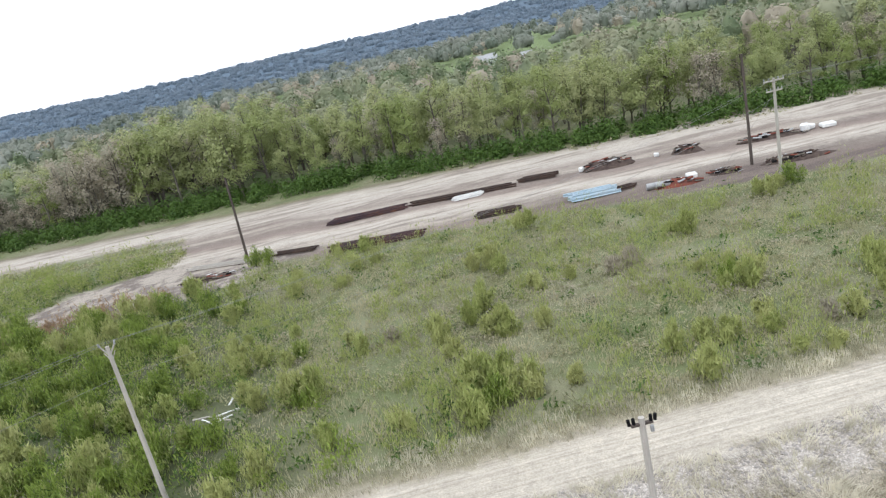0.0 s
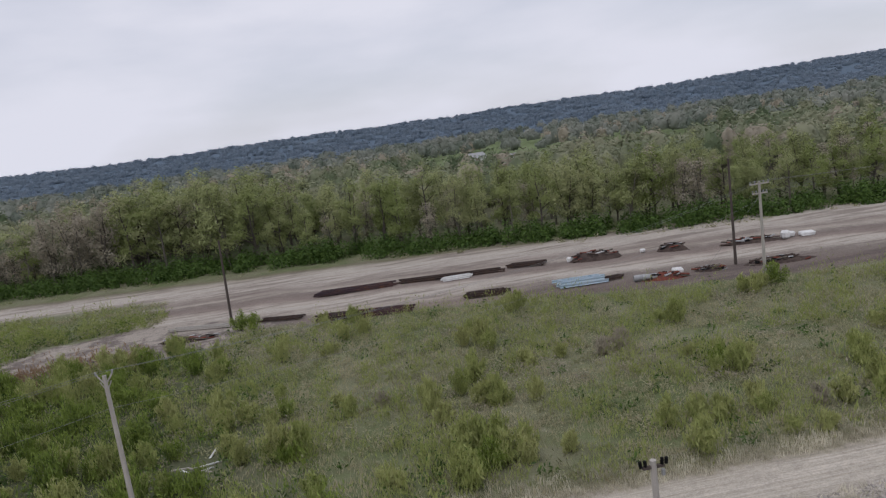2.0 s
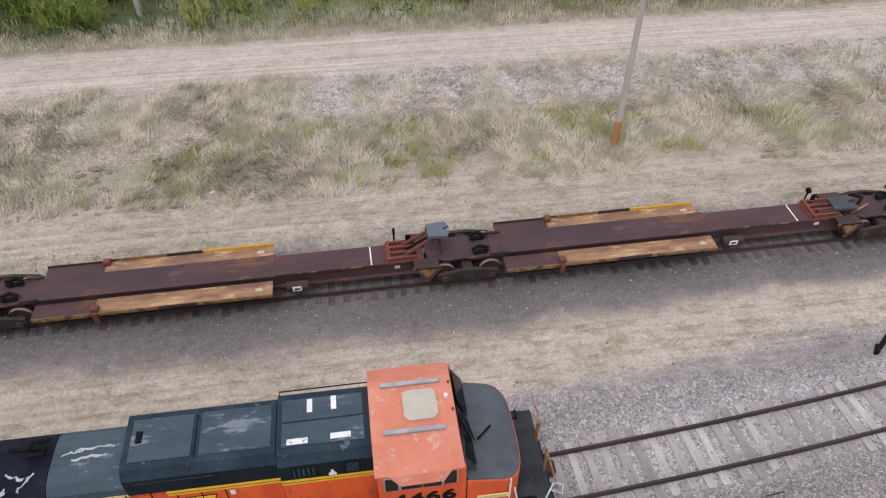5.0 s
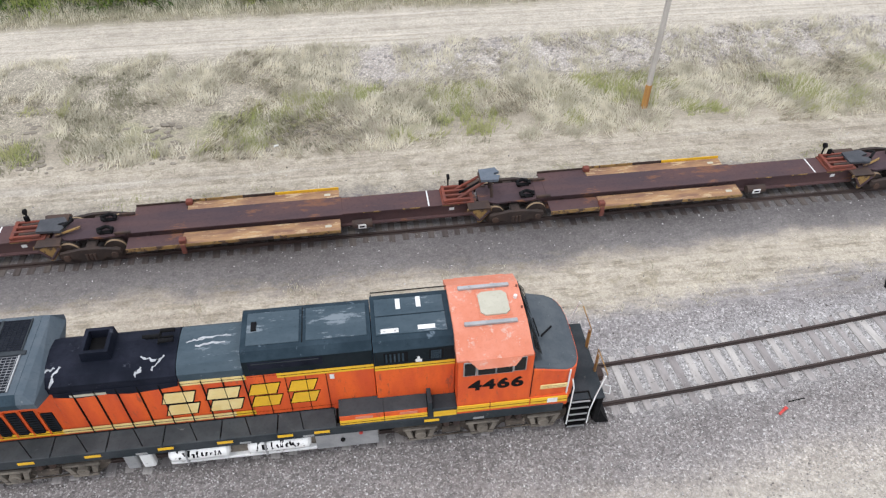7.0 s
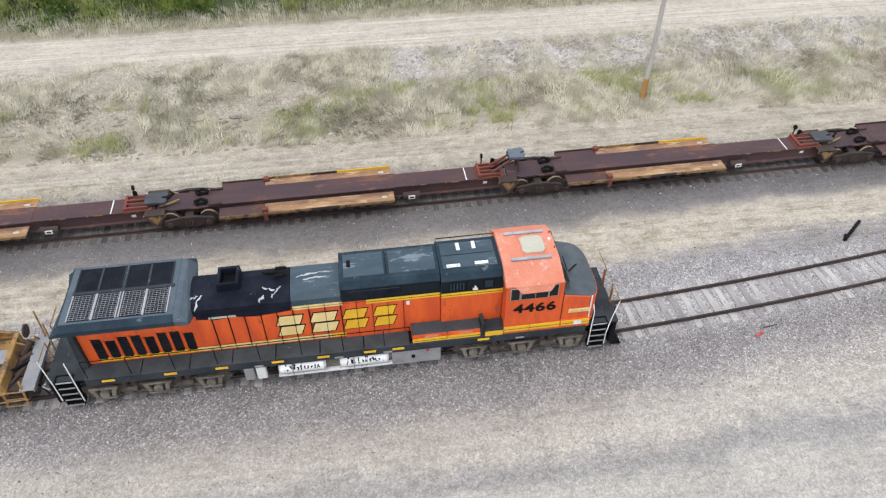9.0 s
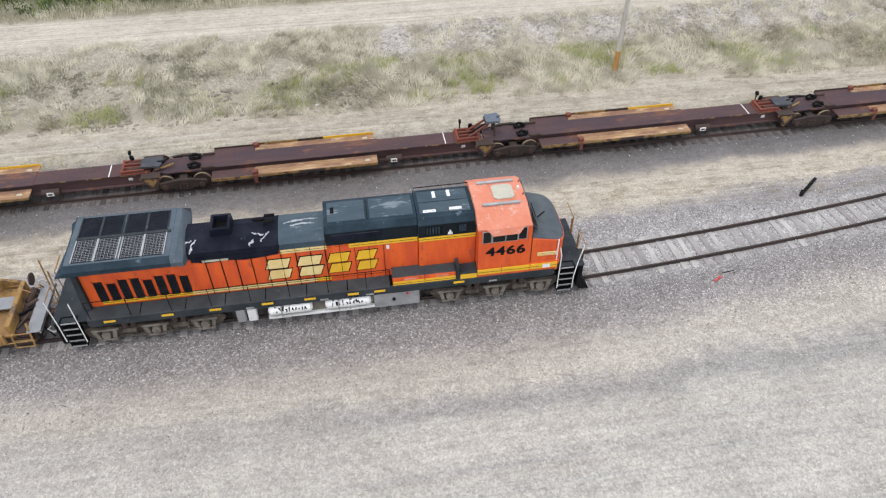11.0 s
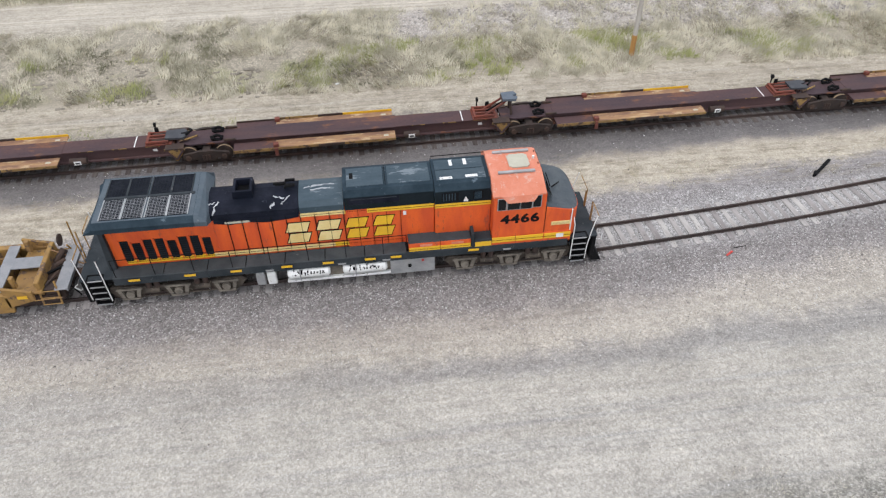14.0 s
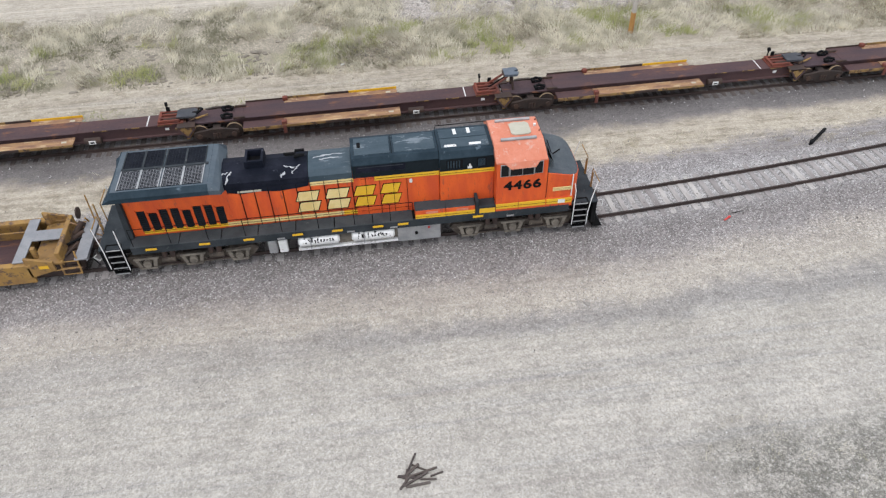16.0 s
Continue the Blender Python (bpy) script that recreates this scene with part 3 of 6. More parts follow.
def loco_truck(loco, xc):
    """A three-axle truck: frames with pedestals, journal boxes, springs, brake gear."""
    for k in (-1.9, 0, 1.9):
        axle_set(loco, xc + k)
    for s in (-1, 1):
        y0, y1 = s * 1.12, s * 1.28
        outline = [(-2.75, .95), (-2.5, .62), (-2.25, .42), (-1.55, .42), (-1.3, .72), (-.62, .72), (-.38, .42), (.38, .42), (.62, .72), (1.3, .72), (1.55, .42), (2.25, .42), (2.5, .62), (2.75, .95),
                   (2.6, 1.12), (1.6, 1.08), (1.2, 1.0), (-1.2, 1.0), (-1.6, 1.08), (-2.6, 1.12)]
        bm = bmesh.new()
        prism(bm, [(xc + u, v) for u, v in outline], y0, y1, "y")
        frame_part = part("truck_frame", bm, TRUCKDARK, loco, "dust-caked cast steel truck frame")
        for k in (-1.9, 0, 1.9):
            bm = bmesh.new()
            for d in (-1, 1):
                prism(bm, [(xc + k + d * .46, .95), (xc + k + d * .30, .95), (xc + k + d * .20, .50), (xc + k + d * .34, .50)], s * 1.28, s * 1.40, "y")
            box(bm, xc + k - .36, xc + k + .36, s * 1.28, s * 1.40, .42, .52, .02)
            box(bm, xc + k - .52, xc + k + .52, s * 1.28, s * 1.38, .93, 1.02, .02)
            rod(bm, (xc + k, s * 1.30, .72), (xc + k, s * 1.43, .72), .17, n=14)
            rod(bm, (xc + k, s * 1.43, .72), (xc + k, s * 1.45, .72), .08, n=8)
            part("journal_box", bm, TRUCK, frame_part)
        for k in (-.95, .95):
            bm = bmesh.new()
            for dx in (-.16, .16):
                rod(bm, (xc + k + dx, s * 1.26, .98), (xc + k + dx, s * 1.26, 1.34), .12, n=10)
            box(bm, xc + k - .4, xc + k + .4, s * 1.08, s * 1.3, 1.32, 1.38)
            part("spring", bm, RUSTDARK, frame_part)
        bm = bmesh.new()
        rod(bm, (xc - 1.25, s * 1.36, .86), (xc - .7, s * 1.36, .86), .12, n=10)
        rod(bm, (xc + .7, s * 1.36, .86), (xc + 1.3, s * 1.36, .86), .12, n=10)
        rod(bm, (xc - 2.3, s * 1.38, .55), (xc + 2.3, s * 1.38, .60), .03, n=6)
        part("brake_cylinder", bm, TRUCKDARK, frame_part)


def ladder(loco, x, s):
    bm = boxes((x - .31, x - .28, s * 1.22, s * 1.50, .4, 1.85), (x + .28, x + .31, s * 1.22, s * 1.50, .4, 1.85), (x - .31, x + .31, s * 1.2, s * 1.23, .4, 1.85))
    well = part("step_well", bm, BLACK, loco, "dark step well with bare-edged treads")
    for i in range(5):
        z = 0.42 + i * 0.33
        part("tread", boxes((x - .28, x + .28, s * 1.30, s * 1.49, z, z + .03)), BLACK, well)
        part("tread_edge", boxes((x - .28, x + .28, s * 1.49, s * 1.52, z - .01, z + .035)), STEEL, well, "bare metal tread edge")


def text_mesh(word, size, m, material, parent, name, label):
    cu = bpy.data.curves.new(name, "FONT")
    cu.body, cu.size, cu.extrude, cu.offset = word, size, 0.006, 0.022
    cu.space_character = 1.12
    tmp = bpy.data.objects.new("tmp", cu)
    scene.collection.objects.link(tmp)
    me = bpy.data.meshes.new_from_object(tmp.evaluated_get(bpy.context.evaluated_depsgraph_get()))
    bpy.data.objects.remove(tmp)
    me.materials.clear()
    me.materials.append(material)
    ob = new(name, me)
    ob.parent = parent
    ob.matrix_basis = m
    return tagged(ob, label=label)


def locomotive():
    loco = thing("locomotive", pose(0, 0, 0), "orange and dark green diesel freight locomotive with yellow stripes", "locomotive")

    def P(name, bm, m, label="", parent=None):
        return part(name, bm, m, parent or loco, label)

    # underframe and walkways
    P("underframe", boxes((-10.35, 10.35, -1.2, 1.2, 1.25, 1.72), bevel=.04), BLACK)
    for s in (-1, 1):
        P("side_sill", boxes((-9.15, 9.15, s * 1.38, s * 1.52, 1.42, 1.80), bevel=.02), DECK, "dark grey side sill")
        xs = [-9.15, -7.2, -5.5, -4.0, -2.45, -.85, .75, 2.45]
        for a, b in zip(xs, xs[1:]):
            P("walkway", boxes((a + .015, b - .015, s * .84, s * 1.53, 1.78, 1.84), bevel=.012), WALK, "grey anti-slip walkway plate")
        for i, x in enumerate((-8.35, -6.2, -4.4, -2.4, -.75, .95, 2.0, 5.2)):
            P("sill_marker", boxes((x - .22, x + .22, s * 1.515, s * 1.54, 1.60, 1.70)), YELLOW, "small yellow reflective strip")
        for x in (-3.1, -.2, 1.6, 6.6):
            P("sill_plate", boxes((x - .16, x + .16, s * 1.515, s * 1.535, 1.48, 1.56)), STEEL)

    # engine hood, rear and middle
    hood = P("engine_hood", boxes((-9.05, .15, -.83, .83, 1.8, 3.85), bevel=.02), ORANGE, "orange engine hood side")
    prof = [(-.86, 3.8), (.86, 3.8), (.86, 4.08), (.66, 4.26), (.3, 4.32), (-.3, 4.32), (-.66, 4.26), (-.86, 4.08)]
    P("hood_roof", prism(bmesh.new(), prof, -5.1, -1.62), SOOT, "soot-blackened curved hood roof")
    P("hood_roof", prism(bmesh.new(), prof, -1.6, .12), HOODTOP, "sun-bleached dark green curved hood roof")
    # white scrapes where the paint has burnt off
    for x, y, le, a in ((-4.75, -.62, .55, 70), (-4.9, -.45, .3, 20), (-2.1, -.5, .5, 55), (-2.35, -.36, .45, -25), (-1.15, .1, .5, 8), (-.65, .18, .9, 3), (-.75, -.05, .8, 5), (-2.6, -.7, .25, 40)):
        r = random.Random(int(x * 100))
        ca, sa = math.cos(radians(a)), math.sin(radians(a))
        f = lambda yy: 4.32 if abs(yy) < .3 else (4.32 - (abs(yy) - .3) / .36 * .06 if abs(yy) < .66 else 4.26 - (abs(yy) - .66) / .2 * .18)
        up, down = [], []
        for i in range(8):
            u = le * (i / 7 - .5)
            o, w = r.uniform(-.04, .04), r.uniform(.012, .042)
            up.append((x + ca * u - sa * (o + w), y + sa * u + ca * (o + w)))
            down.append((x + ca * u - sa * (o - w), y + sa * u + ca * (o - w)))
        bm = bmesh.new()
        rings = [[bm.verts.new((px, py, f(py) + dz)) for px, py in up + down[::-1]] for dz in (-.02, .007)]
        for k in range(16):
            bm.faces.new((rings[0][k], rings[0][(k + 1) % 16], rings[1][(k + 1) % 16], rings[1][k]))
        for k in range(7):
            for ring in rings:
                bm.faces.new((ring[k], ring[k + 1], ring[14 - k], ring[15 - k]))
        P("paint_scrape", bm, SCRAPE, "pale bare scrape in the paint")
    # doors along both sides
    for s in (-1, 1):
        x = -4.95
        while x < 2.0:
            wd = .56
            P("engine_door", boxes((x, x + wd - .025, s * .82, s * .865, 2.18, 3.60), bevel=.012), ORANGE)
            P("door_seam", boxes((x + wd - .021, x + wd - .006, s * .82, s * .907, 1.86, 3.80)), BLACK)
            x += wd
        for a, b, c in ((-8.6, -5.2, YELLOW), (-5.2, -.4, CREAM), (-.4, 2.45, YELLOW)):
            P("lower_stripe", boxes((a, b, s * .86, s * .876, 1.94, 2.13)), c, "weathered yellow stripe")
            P("stripe_line", boxes((a, b, s * .87, s * .88, 2.025, 2.045)), BLACK)
        for a, b, c in ((-1.6, .12, CREAM), (.12, 1.0, YELLOW)):
            P("upper_stripe", boxes((a, b, s * .86, s * .876, 3.62, 3.80)), c, "faded cream and yellow stripe")
            P("stripe_line", boxes((a, b, s * .87, s * .88, 3.70, 3.715)), BLACK)
        # radiator-room louvres
        for i in range(8):
            x = -8.62 + i * .445
            top = 3.12 if i % 3 != 1 else 2.98
            lv = P("louvre", boxes((x, x + .30, s * .825, s * .875, 2.05, top), bevel=.01), GRILLE, "dark louvred air intake")
            bm = bmesh.new()
            for k in range(9):
                z = 2.1 + k * (top - 2.15) / 8.5
                box(bm, x + .02, x + .28, s * .87, s * .892, z, z + .03)
            part("slat", bm, BLACK, lv)
            P("louvre_frame", boxes((x - .045, x - .01, s * .82, s * .895, 2.0, top + .05)), ORANGE)
    # burnt patch above the side doors, where the orange has blistered away
    bm = bmesh.new()
    prism(bm, [(-4.9, 3.66), (-4.3, 3.54), (-3.6, 3.60), (-2.9, 3.52), (-2.0, 3.60), (-1.65, 3.66), (-1.65, 3.83), (-4.9, 3.83)], -.868, -.88, "y")
    P("burnt_patch", bm, SOOT, "scorched paint along the hood edge")
    P("bare_patch", boxes((-4.5, -3.55, -.885, -.88, 3.60, 3.70), bevel=.0), BEIGE, "bare primer showing through")
    # lettering stands as plain shapes in its colours: two leaning bars, one above the other
    for i, x in enumerate((-2.26, -1.06, .10, 1.20)):
        w = (.98, 1.0, .92, .86)[i]
        for z in (2.34, 2.90):
            bar = [(x, z), (x + w - .16, z), (x + w, z + .46), (x + .16, z + .46)]
            cx, cz = x + w / 2, z + .23
            edge = [(cx + (u - cx) * 1.09, cz + (v - cz) * 1.16) for u, v in bar]
            mark = P("lettering_outline", prism(bmesh.new(), edge, -.868, -.888, "y"), BLACK, "black outline of a lettering bar")
            part("lettering_bar", prism(bmesh.new(), bar, -.885, -.897, "y"), CREAM if i < 2 else YELLOW, mark, "cream-yellow lettering bar")

    # taller hood behind the cab
    for a, b, h, ends in ((.15, 3.66, .90, 4.69), (3.68, 5.93, 1.0, 4.70)):
        pr = [(-h, 3.80), (h, 3.80), (h, 4.42), (h - .16, 4.66), (h - .3, ends), (-h + .3, ends), (-h + .16, 4.66), (-h, 4.42)]
        P("hood_top", prism(bmesh.new(), pr, a, b), GREEN, "dark green raised hood with roof panels")
        P("hood_base", boxes((a, b, -h + .02, h - .02, 1.8, 3.8), bevel=.015), ORANGE)
        for s in (-1, 1):
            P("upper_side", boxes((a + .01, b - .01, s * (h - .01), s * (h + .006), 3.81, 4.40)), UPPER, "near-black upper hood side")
            P("upper_stripe", boxes((max(a, 1.0), b, s * (h - .02), s * (h + .012), 3.60, 3.80)), YELLOW, "bright yellow stripe")
            P("stripe_line", boxes((max(a, 1.0), b, s * (h), s * (h + .018), 3.69, 3.705)), BLACK)
    P("roof_handrail", polyline(bmesh.new(), [(3.72, .86, 4.62), (3.72, .86, 4.78), (5.9, .86, 4.80)], .018), BLACK, "thin dark roof handrail")
    for x in (1.80, 4.55, 5.4):
        P("roof_seam", boxes((x - .012, x + .012, -.62, .62, 4.69, 4.708)), BLACK)
    P("roof_panel", boxes((.30, 1.72, -.58, .56, 4.685, 4.712), bevel=.01), HOODTOP, "bolted roof hatch")
    P("roof_panel", boxes((1.90, 3.55, -.58, .58, 4.685, 4.71), bevel=.01), HOODTOP, "bolted roof hatch")
    P("roof_panel", boxes((3.8, 5.75, .02, .64, 4.695, 4.722), bevel=.01), HOODTOP)
    P("roof_panel", boxes((3.8, 5.75, -.66, -.02, 4.695, 4.722), bevel=.01), HOODTOP)
    P("side_hatch", boxes((.3, 2.3, -.92, -.885, 4.05, 4.36), bevel=.01), SOOT)
    P("hinge_bar", boxes((.4, 2.2, -.935, -.915, 4.30, 4.325)), DECK)
    for x0, x1, y0, y1 in ((3.93, 4.42, -.62, -.47), (4.95, 5.43, -.58, -.43), (4.40, 4.53, .22, .60), (4.98, 5.11, .24, .62)):
        P("roof_patch", boxes((x0, x1, y0, y1, 4.722, 4.73)), WHITE, "white rectangular roof patch")
    for x0, x1 in ((3.95, 4.62), (5.2, 5.6)):
        lv = P("hood_grille", boxes((x0, x1, -1.015, -.99, 3.92, 4.33)), BLACK)
        bm = bmesh.new()
        for k in range(5):
            x = x0 + .05 + k * (x1 - x0 - .1) / 5
            box(bm, x, x + .05, -1.03, -1.01, 3.95, 4.30)
        part("slat", bm, GREEN, lv)
    bm = bmesh.new()
    prism(bm, [(4.82, 3.86), (5.0, 3.86), (5.0, 3.96), (4.95, 3.98), (4.94, 4.08), (4.88, 4.08), (4.87, 3.98), (4.82, 3.96)], -1.012, -1.03, "y")
    P("white_emblem", bm, WHITE, "small white painted mark")
    P("data_plate", boxes((2.42, 2.54, -.925, -.90, 3.34, 3.52)), WHITE)
    P("vent_box", boxes((.42, .56, -.1, .2, 4.71, 4.76)), BLACK)

    # radiator wing
    wing = [(-1.50, 4.14), (-.86, 3.80), (.86, 3.80), (1.50, 4.14), (1.52, 4.36), (1.34, 4.56), (-1.34, 4.56), (-1.52, 4.36)]
    bm = bmesh.new()
    prism(bm, wing, -9.5, -5.42)
    for v in bm.verts:
        if v.co.x < -9 and v.co.z > 4.3:
            v.co.x += .35
    rad = P("radiator_wing", bm, GREEN, "overhanging dark green radiator roof")
    bm = bmesh.new()
    prism(bm, wing, -5.42, -4.98)
    for v in bm.verts:
        if v.co.x > -5.2:
            v.co.x -= .25 * (v.co.z > 4.5)
            v.co.z -= .03
    part("wing_front", bm, RADTOP, rad, "scuffed blue-grey end slope")
    part("wing_top", boxes((-9.1, -5.43, -1.33, 1.33, 4.552, 4.564)), RADTOP, rad, "dusty blue-grey roof plate")
    for row, (y0, y1) in enumerate(((-1.24, -.06), (.10, 1.22))):
        for i in range(4):
            x0 = -8.85 + i * .80 + (.06 if i > 1 else 0)
            gr = part("radiator_grille", boxes((x0, x0 + .74, y0, y1, 4.555, 4.575)), GRILLE, rad, "dark wire-mesh radiator grille")
            bm = bmesh.new()
            for k in range(13):
                yy = y0 + .06 + k * (y1 - y0 - .1) / 12
                box(bm, x0 + .03, x0 + .71, yy, yy + .012, 4.573, 4.584)
            for k in range(6):
                xx = x0 + .06 + k * .125
                box(bm, xx, xx + .010, y0 + .03, y1 - .03, 4.573, 4.586)
            part("mesh_bar", bm, GRATE if row == 0 else SOOT, gr)
            for xr in (x0 - .03, x0 + .73):
                part("grille_rim", boxes((xr, xr + .04, y0, y1, 4.57, 4.60)), STEEL if row == 0 else DECK, gr)
    part("centre_rib", boxes((-8.9, -5.5, -.05, .09, 4.555, 4.61), bevel=.015), DECK, rad, "grey rib between the grilles")
    # exhaust stack, horns
    bm = bmesh.new()
    rim = [[bm.verts.new((x, y, z)) for x, y in ((-3.71 - a, .18 - b), (-3.71 + a, .18 - b), (-3.71 + a, .18 + b), (-3.71 - a, .18 + b))] for a, b, z in ((.39, .46, 4.28), (.37, .44, 4.64), (.27, .34, 4.64), (.27, .34, 4.28))]
    for k in range(4):
        for i in range(4):
            bm.faces.new((rim[k][i], rim[k][(i + 1) % 4], rim[(k + 1) % 4][(i + 1) % 4], rim[(k + 1) % 4][i]))
    bmesh.ops.recalc_face_normals(bm, faces=bm.faces[:])
    st = P("exhaust_outlet", bm, SOOT, "square soot-black exhaust stack")
    part("stack_floor", boxes((-3.98, -3.44, -.16, .52, 4.30, 4.34)), BLACK, st)
    bm = rods(((-2.5, .25, 4.42), (-1.75, .25, 4.42), .03), ((-2.1, .05, 4.5), (-1.7, .05, 4.52), .06), ((-2.1, .25, 4.5), (-2.55, .25, 4.5), .055), ((-2.1, .42, 4.5), (-1.72, .42, 4.5), .06), ((-2.1, .0, 4.45), (-2.1, .45, 4.45), .035), ((-2.1, .22, 4.3), (-2.1, .22, 4.5), .05), n=10)
    P("air_horn", bm, BLACK, "cluster of black air horns")

    # cab
    cab = P("cab", prism(bmesh.new(), [(-1.5, 2.22), (1.5, 2.22), (1.5, 4.32), (-1.5, 4.32)], 5.95, 8.05), ORANGE, "orange operator cab")
    bm = bmesh.new()
    prism(bm, [(-1.53, 4.30), (1.53, 4.30), (1.53, 4.36), (.84, 4.82), (.70, 4.86), (-.70, 4.86), (-.84, 4.82), (-1.53, 4.36)], 5.90, 8.02)
    for v in bm.verts:
        if v.co.x > 7 and v.co.z > 4.7:
            v.co.x -= .06
    part("cab_roof", bm, SALMON, cab, "sun-faded salmon cab roof")
    for y in (-.78, .56):
        part("roof_rail", boxes((6.2, 7.68, y, y + .12, 4.85, 4.95), bevel=.02), STEEL, cab, "grey roof rail")
    bm = bmesh.new()
    prism(bm, [(6.72, -.34), (6.84, -.46), (7.42, -.46), (7.54, -.34), (7.54, .28), (7.42, .40), (6.84, .40), (6.72, .28)], 4.855, 4.92, "z")
    part("roof_hatch", bm, BEIGE, cab, "beige eight-sided air conditioner cover")
    part("hatch_rim", boxes((6.66, 7.6, -.52, .46, 4.84, 4.875), bevel=.02), SALMON, cab)
    part("antenna", rods(((7.78, .12, 4.85), (7.78, .12, 4.97), .05), n=10), WHITE, cab)
    for y in (-.25, .55):
        part("roof_bolt", rods(((7.9, y, 4.8), (7.9, y, 4.91), .033), n=8), RUSTRED, cab)
    for s in (-1, 1):
        for x0, x1, z0, z1 in ((6.12, 6.42, 3.66, 4.20), (6.50, 6.98, 3.66, 3.98), (7.02, 7.46, 3.66, 3.98), (7.52, 7.82, 3.70, 4.26)):
            win = part("cab_window", boxes((x0 - .035, x1 + .035, s * 1.49, s * 1.525, z0 - .035, z1 + .035), bevel=.008), STEEL, cab, "side window in a pale metal rim")
            part("pane", boxes((x0, x1, s * 1.515, s * 1.532, z0, z1)), GLASS, win)
        bm = bmesh.new()
        prism(bm, [(6.22, 4.36), (7.72, 4.36), (7.50, 4.12), (6.48, 4.10)], s * 1.53, s * 1.55, "y")
        for v in bm.verts:
            if v.co.z < 4.2:
                v.co.y += s * .13
        part("sunshade", bm, SALMON, cab, "orange fold-down sunshade")
        for a, b in ((5.95, 6.9), (6.93, 8.08), (8.12, 9.22)):
            part("cab_stripe", boxes((a, b, s * 1.50, s * 1.535, 1.93, 2.20), bevel=.006), YELLOW, cab, "bold yellow stripe")
            part("stripe_line", boxes((a, b, s * 1.53, s * 1.541, 2.05, 2.065)), BLACK, cab)
        part("sill_skirt", boxes((5.95, 9.25, s * 1.2, s * 1.50, 1.72, 2.24), bevel=.01), ORANGE, cab)
        part("cab_door_seam", boxes((8.07, 8.09, s * 1.5, s * 1.512, 2.3, 3.8)), BLACK, cab)
        part("name_panel", boxes((8.36, 9.16, s * 1.47, s * 1.50, 2.60, 2.79), bevel=.01), CREAM, cab, "cream panel under the nose")
        part("panel_bar", boxes((8.42, 9.10, s * 1.495, s * 1.503, 2.65, 2.665), (8.42, 9.10, s * 1.495, s * 1.503, 2.72, 2.735)), WORN, cab)
    part("white_scuff", boxes((8.62, 8.92, -1.546, -1.53, 1.96, 2.16)), WHITE, cab)
    text_mesh("4466", .60, pose(6.26, -1.507, 2.93, 90, 0, 0) @ Matrix.Diagonal((1.2, 1, 1, 1)), BLACK, cab, "road_number", "black painted figures 4466")
    text_mesh("4466", .60, pose(8.0, 1.507, 2.93, 90, 0, 180) @ Matrix.Diagonal((1.2, 1, 1, 1)), BLACK, cab, "road_number", "black painted figures 4466")
    # nose: low and wide, its top painted dark against glare
    def nose_ring(z_rear, z_front):
        ring = []
        for k in range(13):
            t = radians(-90 + 15 * k)
            x = 8.05 + 1.55 * max(0.0, math.cos(t)) ** .3 if 0 < k < 12 else 8.05
            y = math.copysign(abs(math.sin(t)) ** .6, math.sin(t)) * 1.48
            u = (x - 8.05) / 1.55
            ring.append((x, y, z_rear - .06 + (z_front - z_rear + .06) * u))
        return ring
    def nose_step(inset, lift):
        return [(8.05 + (x - 8.05) * (1 - (1 - inset) * .6), y * inset, z + lift * (1.2 - .5 * (x - 8.05) / 1.55)) for x, y, z in nose_ring(3.62, 3.20)]

    def nose_shell(rows):
        bm = bmesh.new()
        rows = [[bm.verts.new(p) for p in r] for r in rows]
        for low, top in zip(rows, rows[1:]):
            for i in range(13):
                bm.faces.new((low[i], low[(i + 1) % 13], top[(i + 1) % 13], top[i]))
        bm.faces.new(rows[-1])
        bm.faces.new(rows[0][::-1])
        return bm
    nose = P("nose", nose_shell([[(x, y, 1.84) for x, y, z in nose_step(1, 0)], nose_step(1, 0), nose_step(.985, .03)]), ORANGE, "orange wide rounded nose")
    bm = nose_shell([nose_step(.985, .02), nose_step(.965, .075), nose_step(.88, .16), nose_step(.68, .23)])
    part("nose_top", bm, NOSE, nose, "dark grey anti-glare nose top")
    bm = bmesh.new()
    v = [bm.verts.new(p) for p in ((8.02, -1.42, 4.33), (8.0, -.80, 4.78), (8.0, .80, 4.78), (8.02, 1.42, 4.33), (8.34, 1.36, 3.80), (8.34, -1.36, 3.80))]
    bm.faces.new(v)
    bmesh.ops.solidify(bm, geom=bm.faces[:], thickness=.05)
    wind = P("windshield_frame", bm, NOSE, "dark sloping front of the cab")
    for s in (-1, 1):
        bm = bmesh.new()
        q = [bm.verts.new(p) for p in ((8.085, s * 1.28, 4.33), (8.055, s * .76, 4.68), (8.055, s * .12, 4.68), (8.35, s * .12, 3.93), (8.35, s * 1.26, 3.93))]
        bm.faces.new(q)
        bmesh.ops.solidify(bm, geom=bm.faces[:], thickness=.03)
        part("windshield", bm, GLASS, wind, "dark windshield pane")
    part("wiper", rods(((8.40, -.6, 3.92), (8.24, -.3, 4.4), .02), ((8.5, -.5, 3.80), (8.9, -.1, 3.70), .03), n=6), BLACK, wind)
    P("nose_trim", boxes((9.17, 9.21, -1.475, -1.43, 1.9, 3.36)), WHITE, "pale edge strip")
    # front porch and pilot
    P("front_porch", boxes((9.2, 10.45, -1.45, 1.45, 1.70, 1.80), bevel=.02), DECK, "grey front platform")
    P("pilot", boxes((10.25, 10.45, -1.4, 1.4, .45, 1.72), bevel=.03), BLACK)
    bm = bmesh.new()
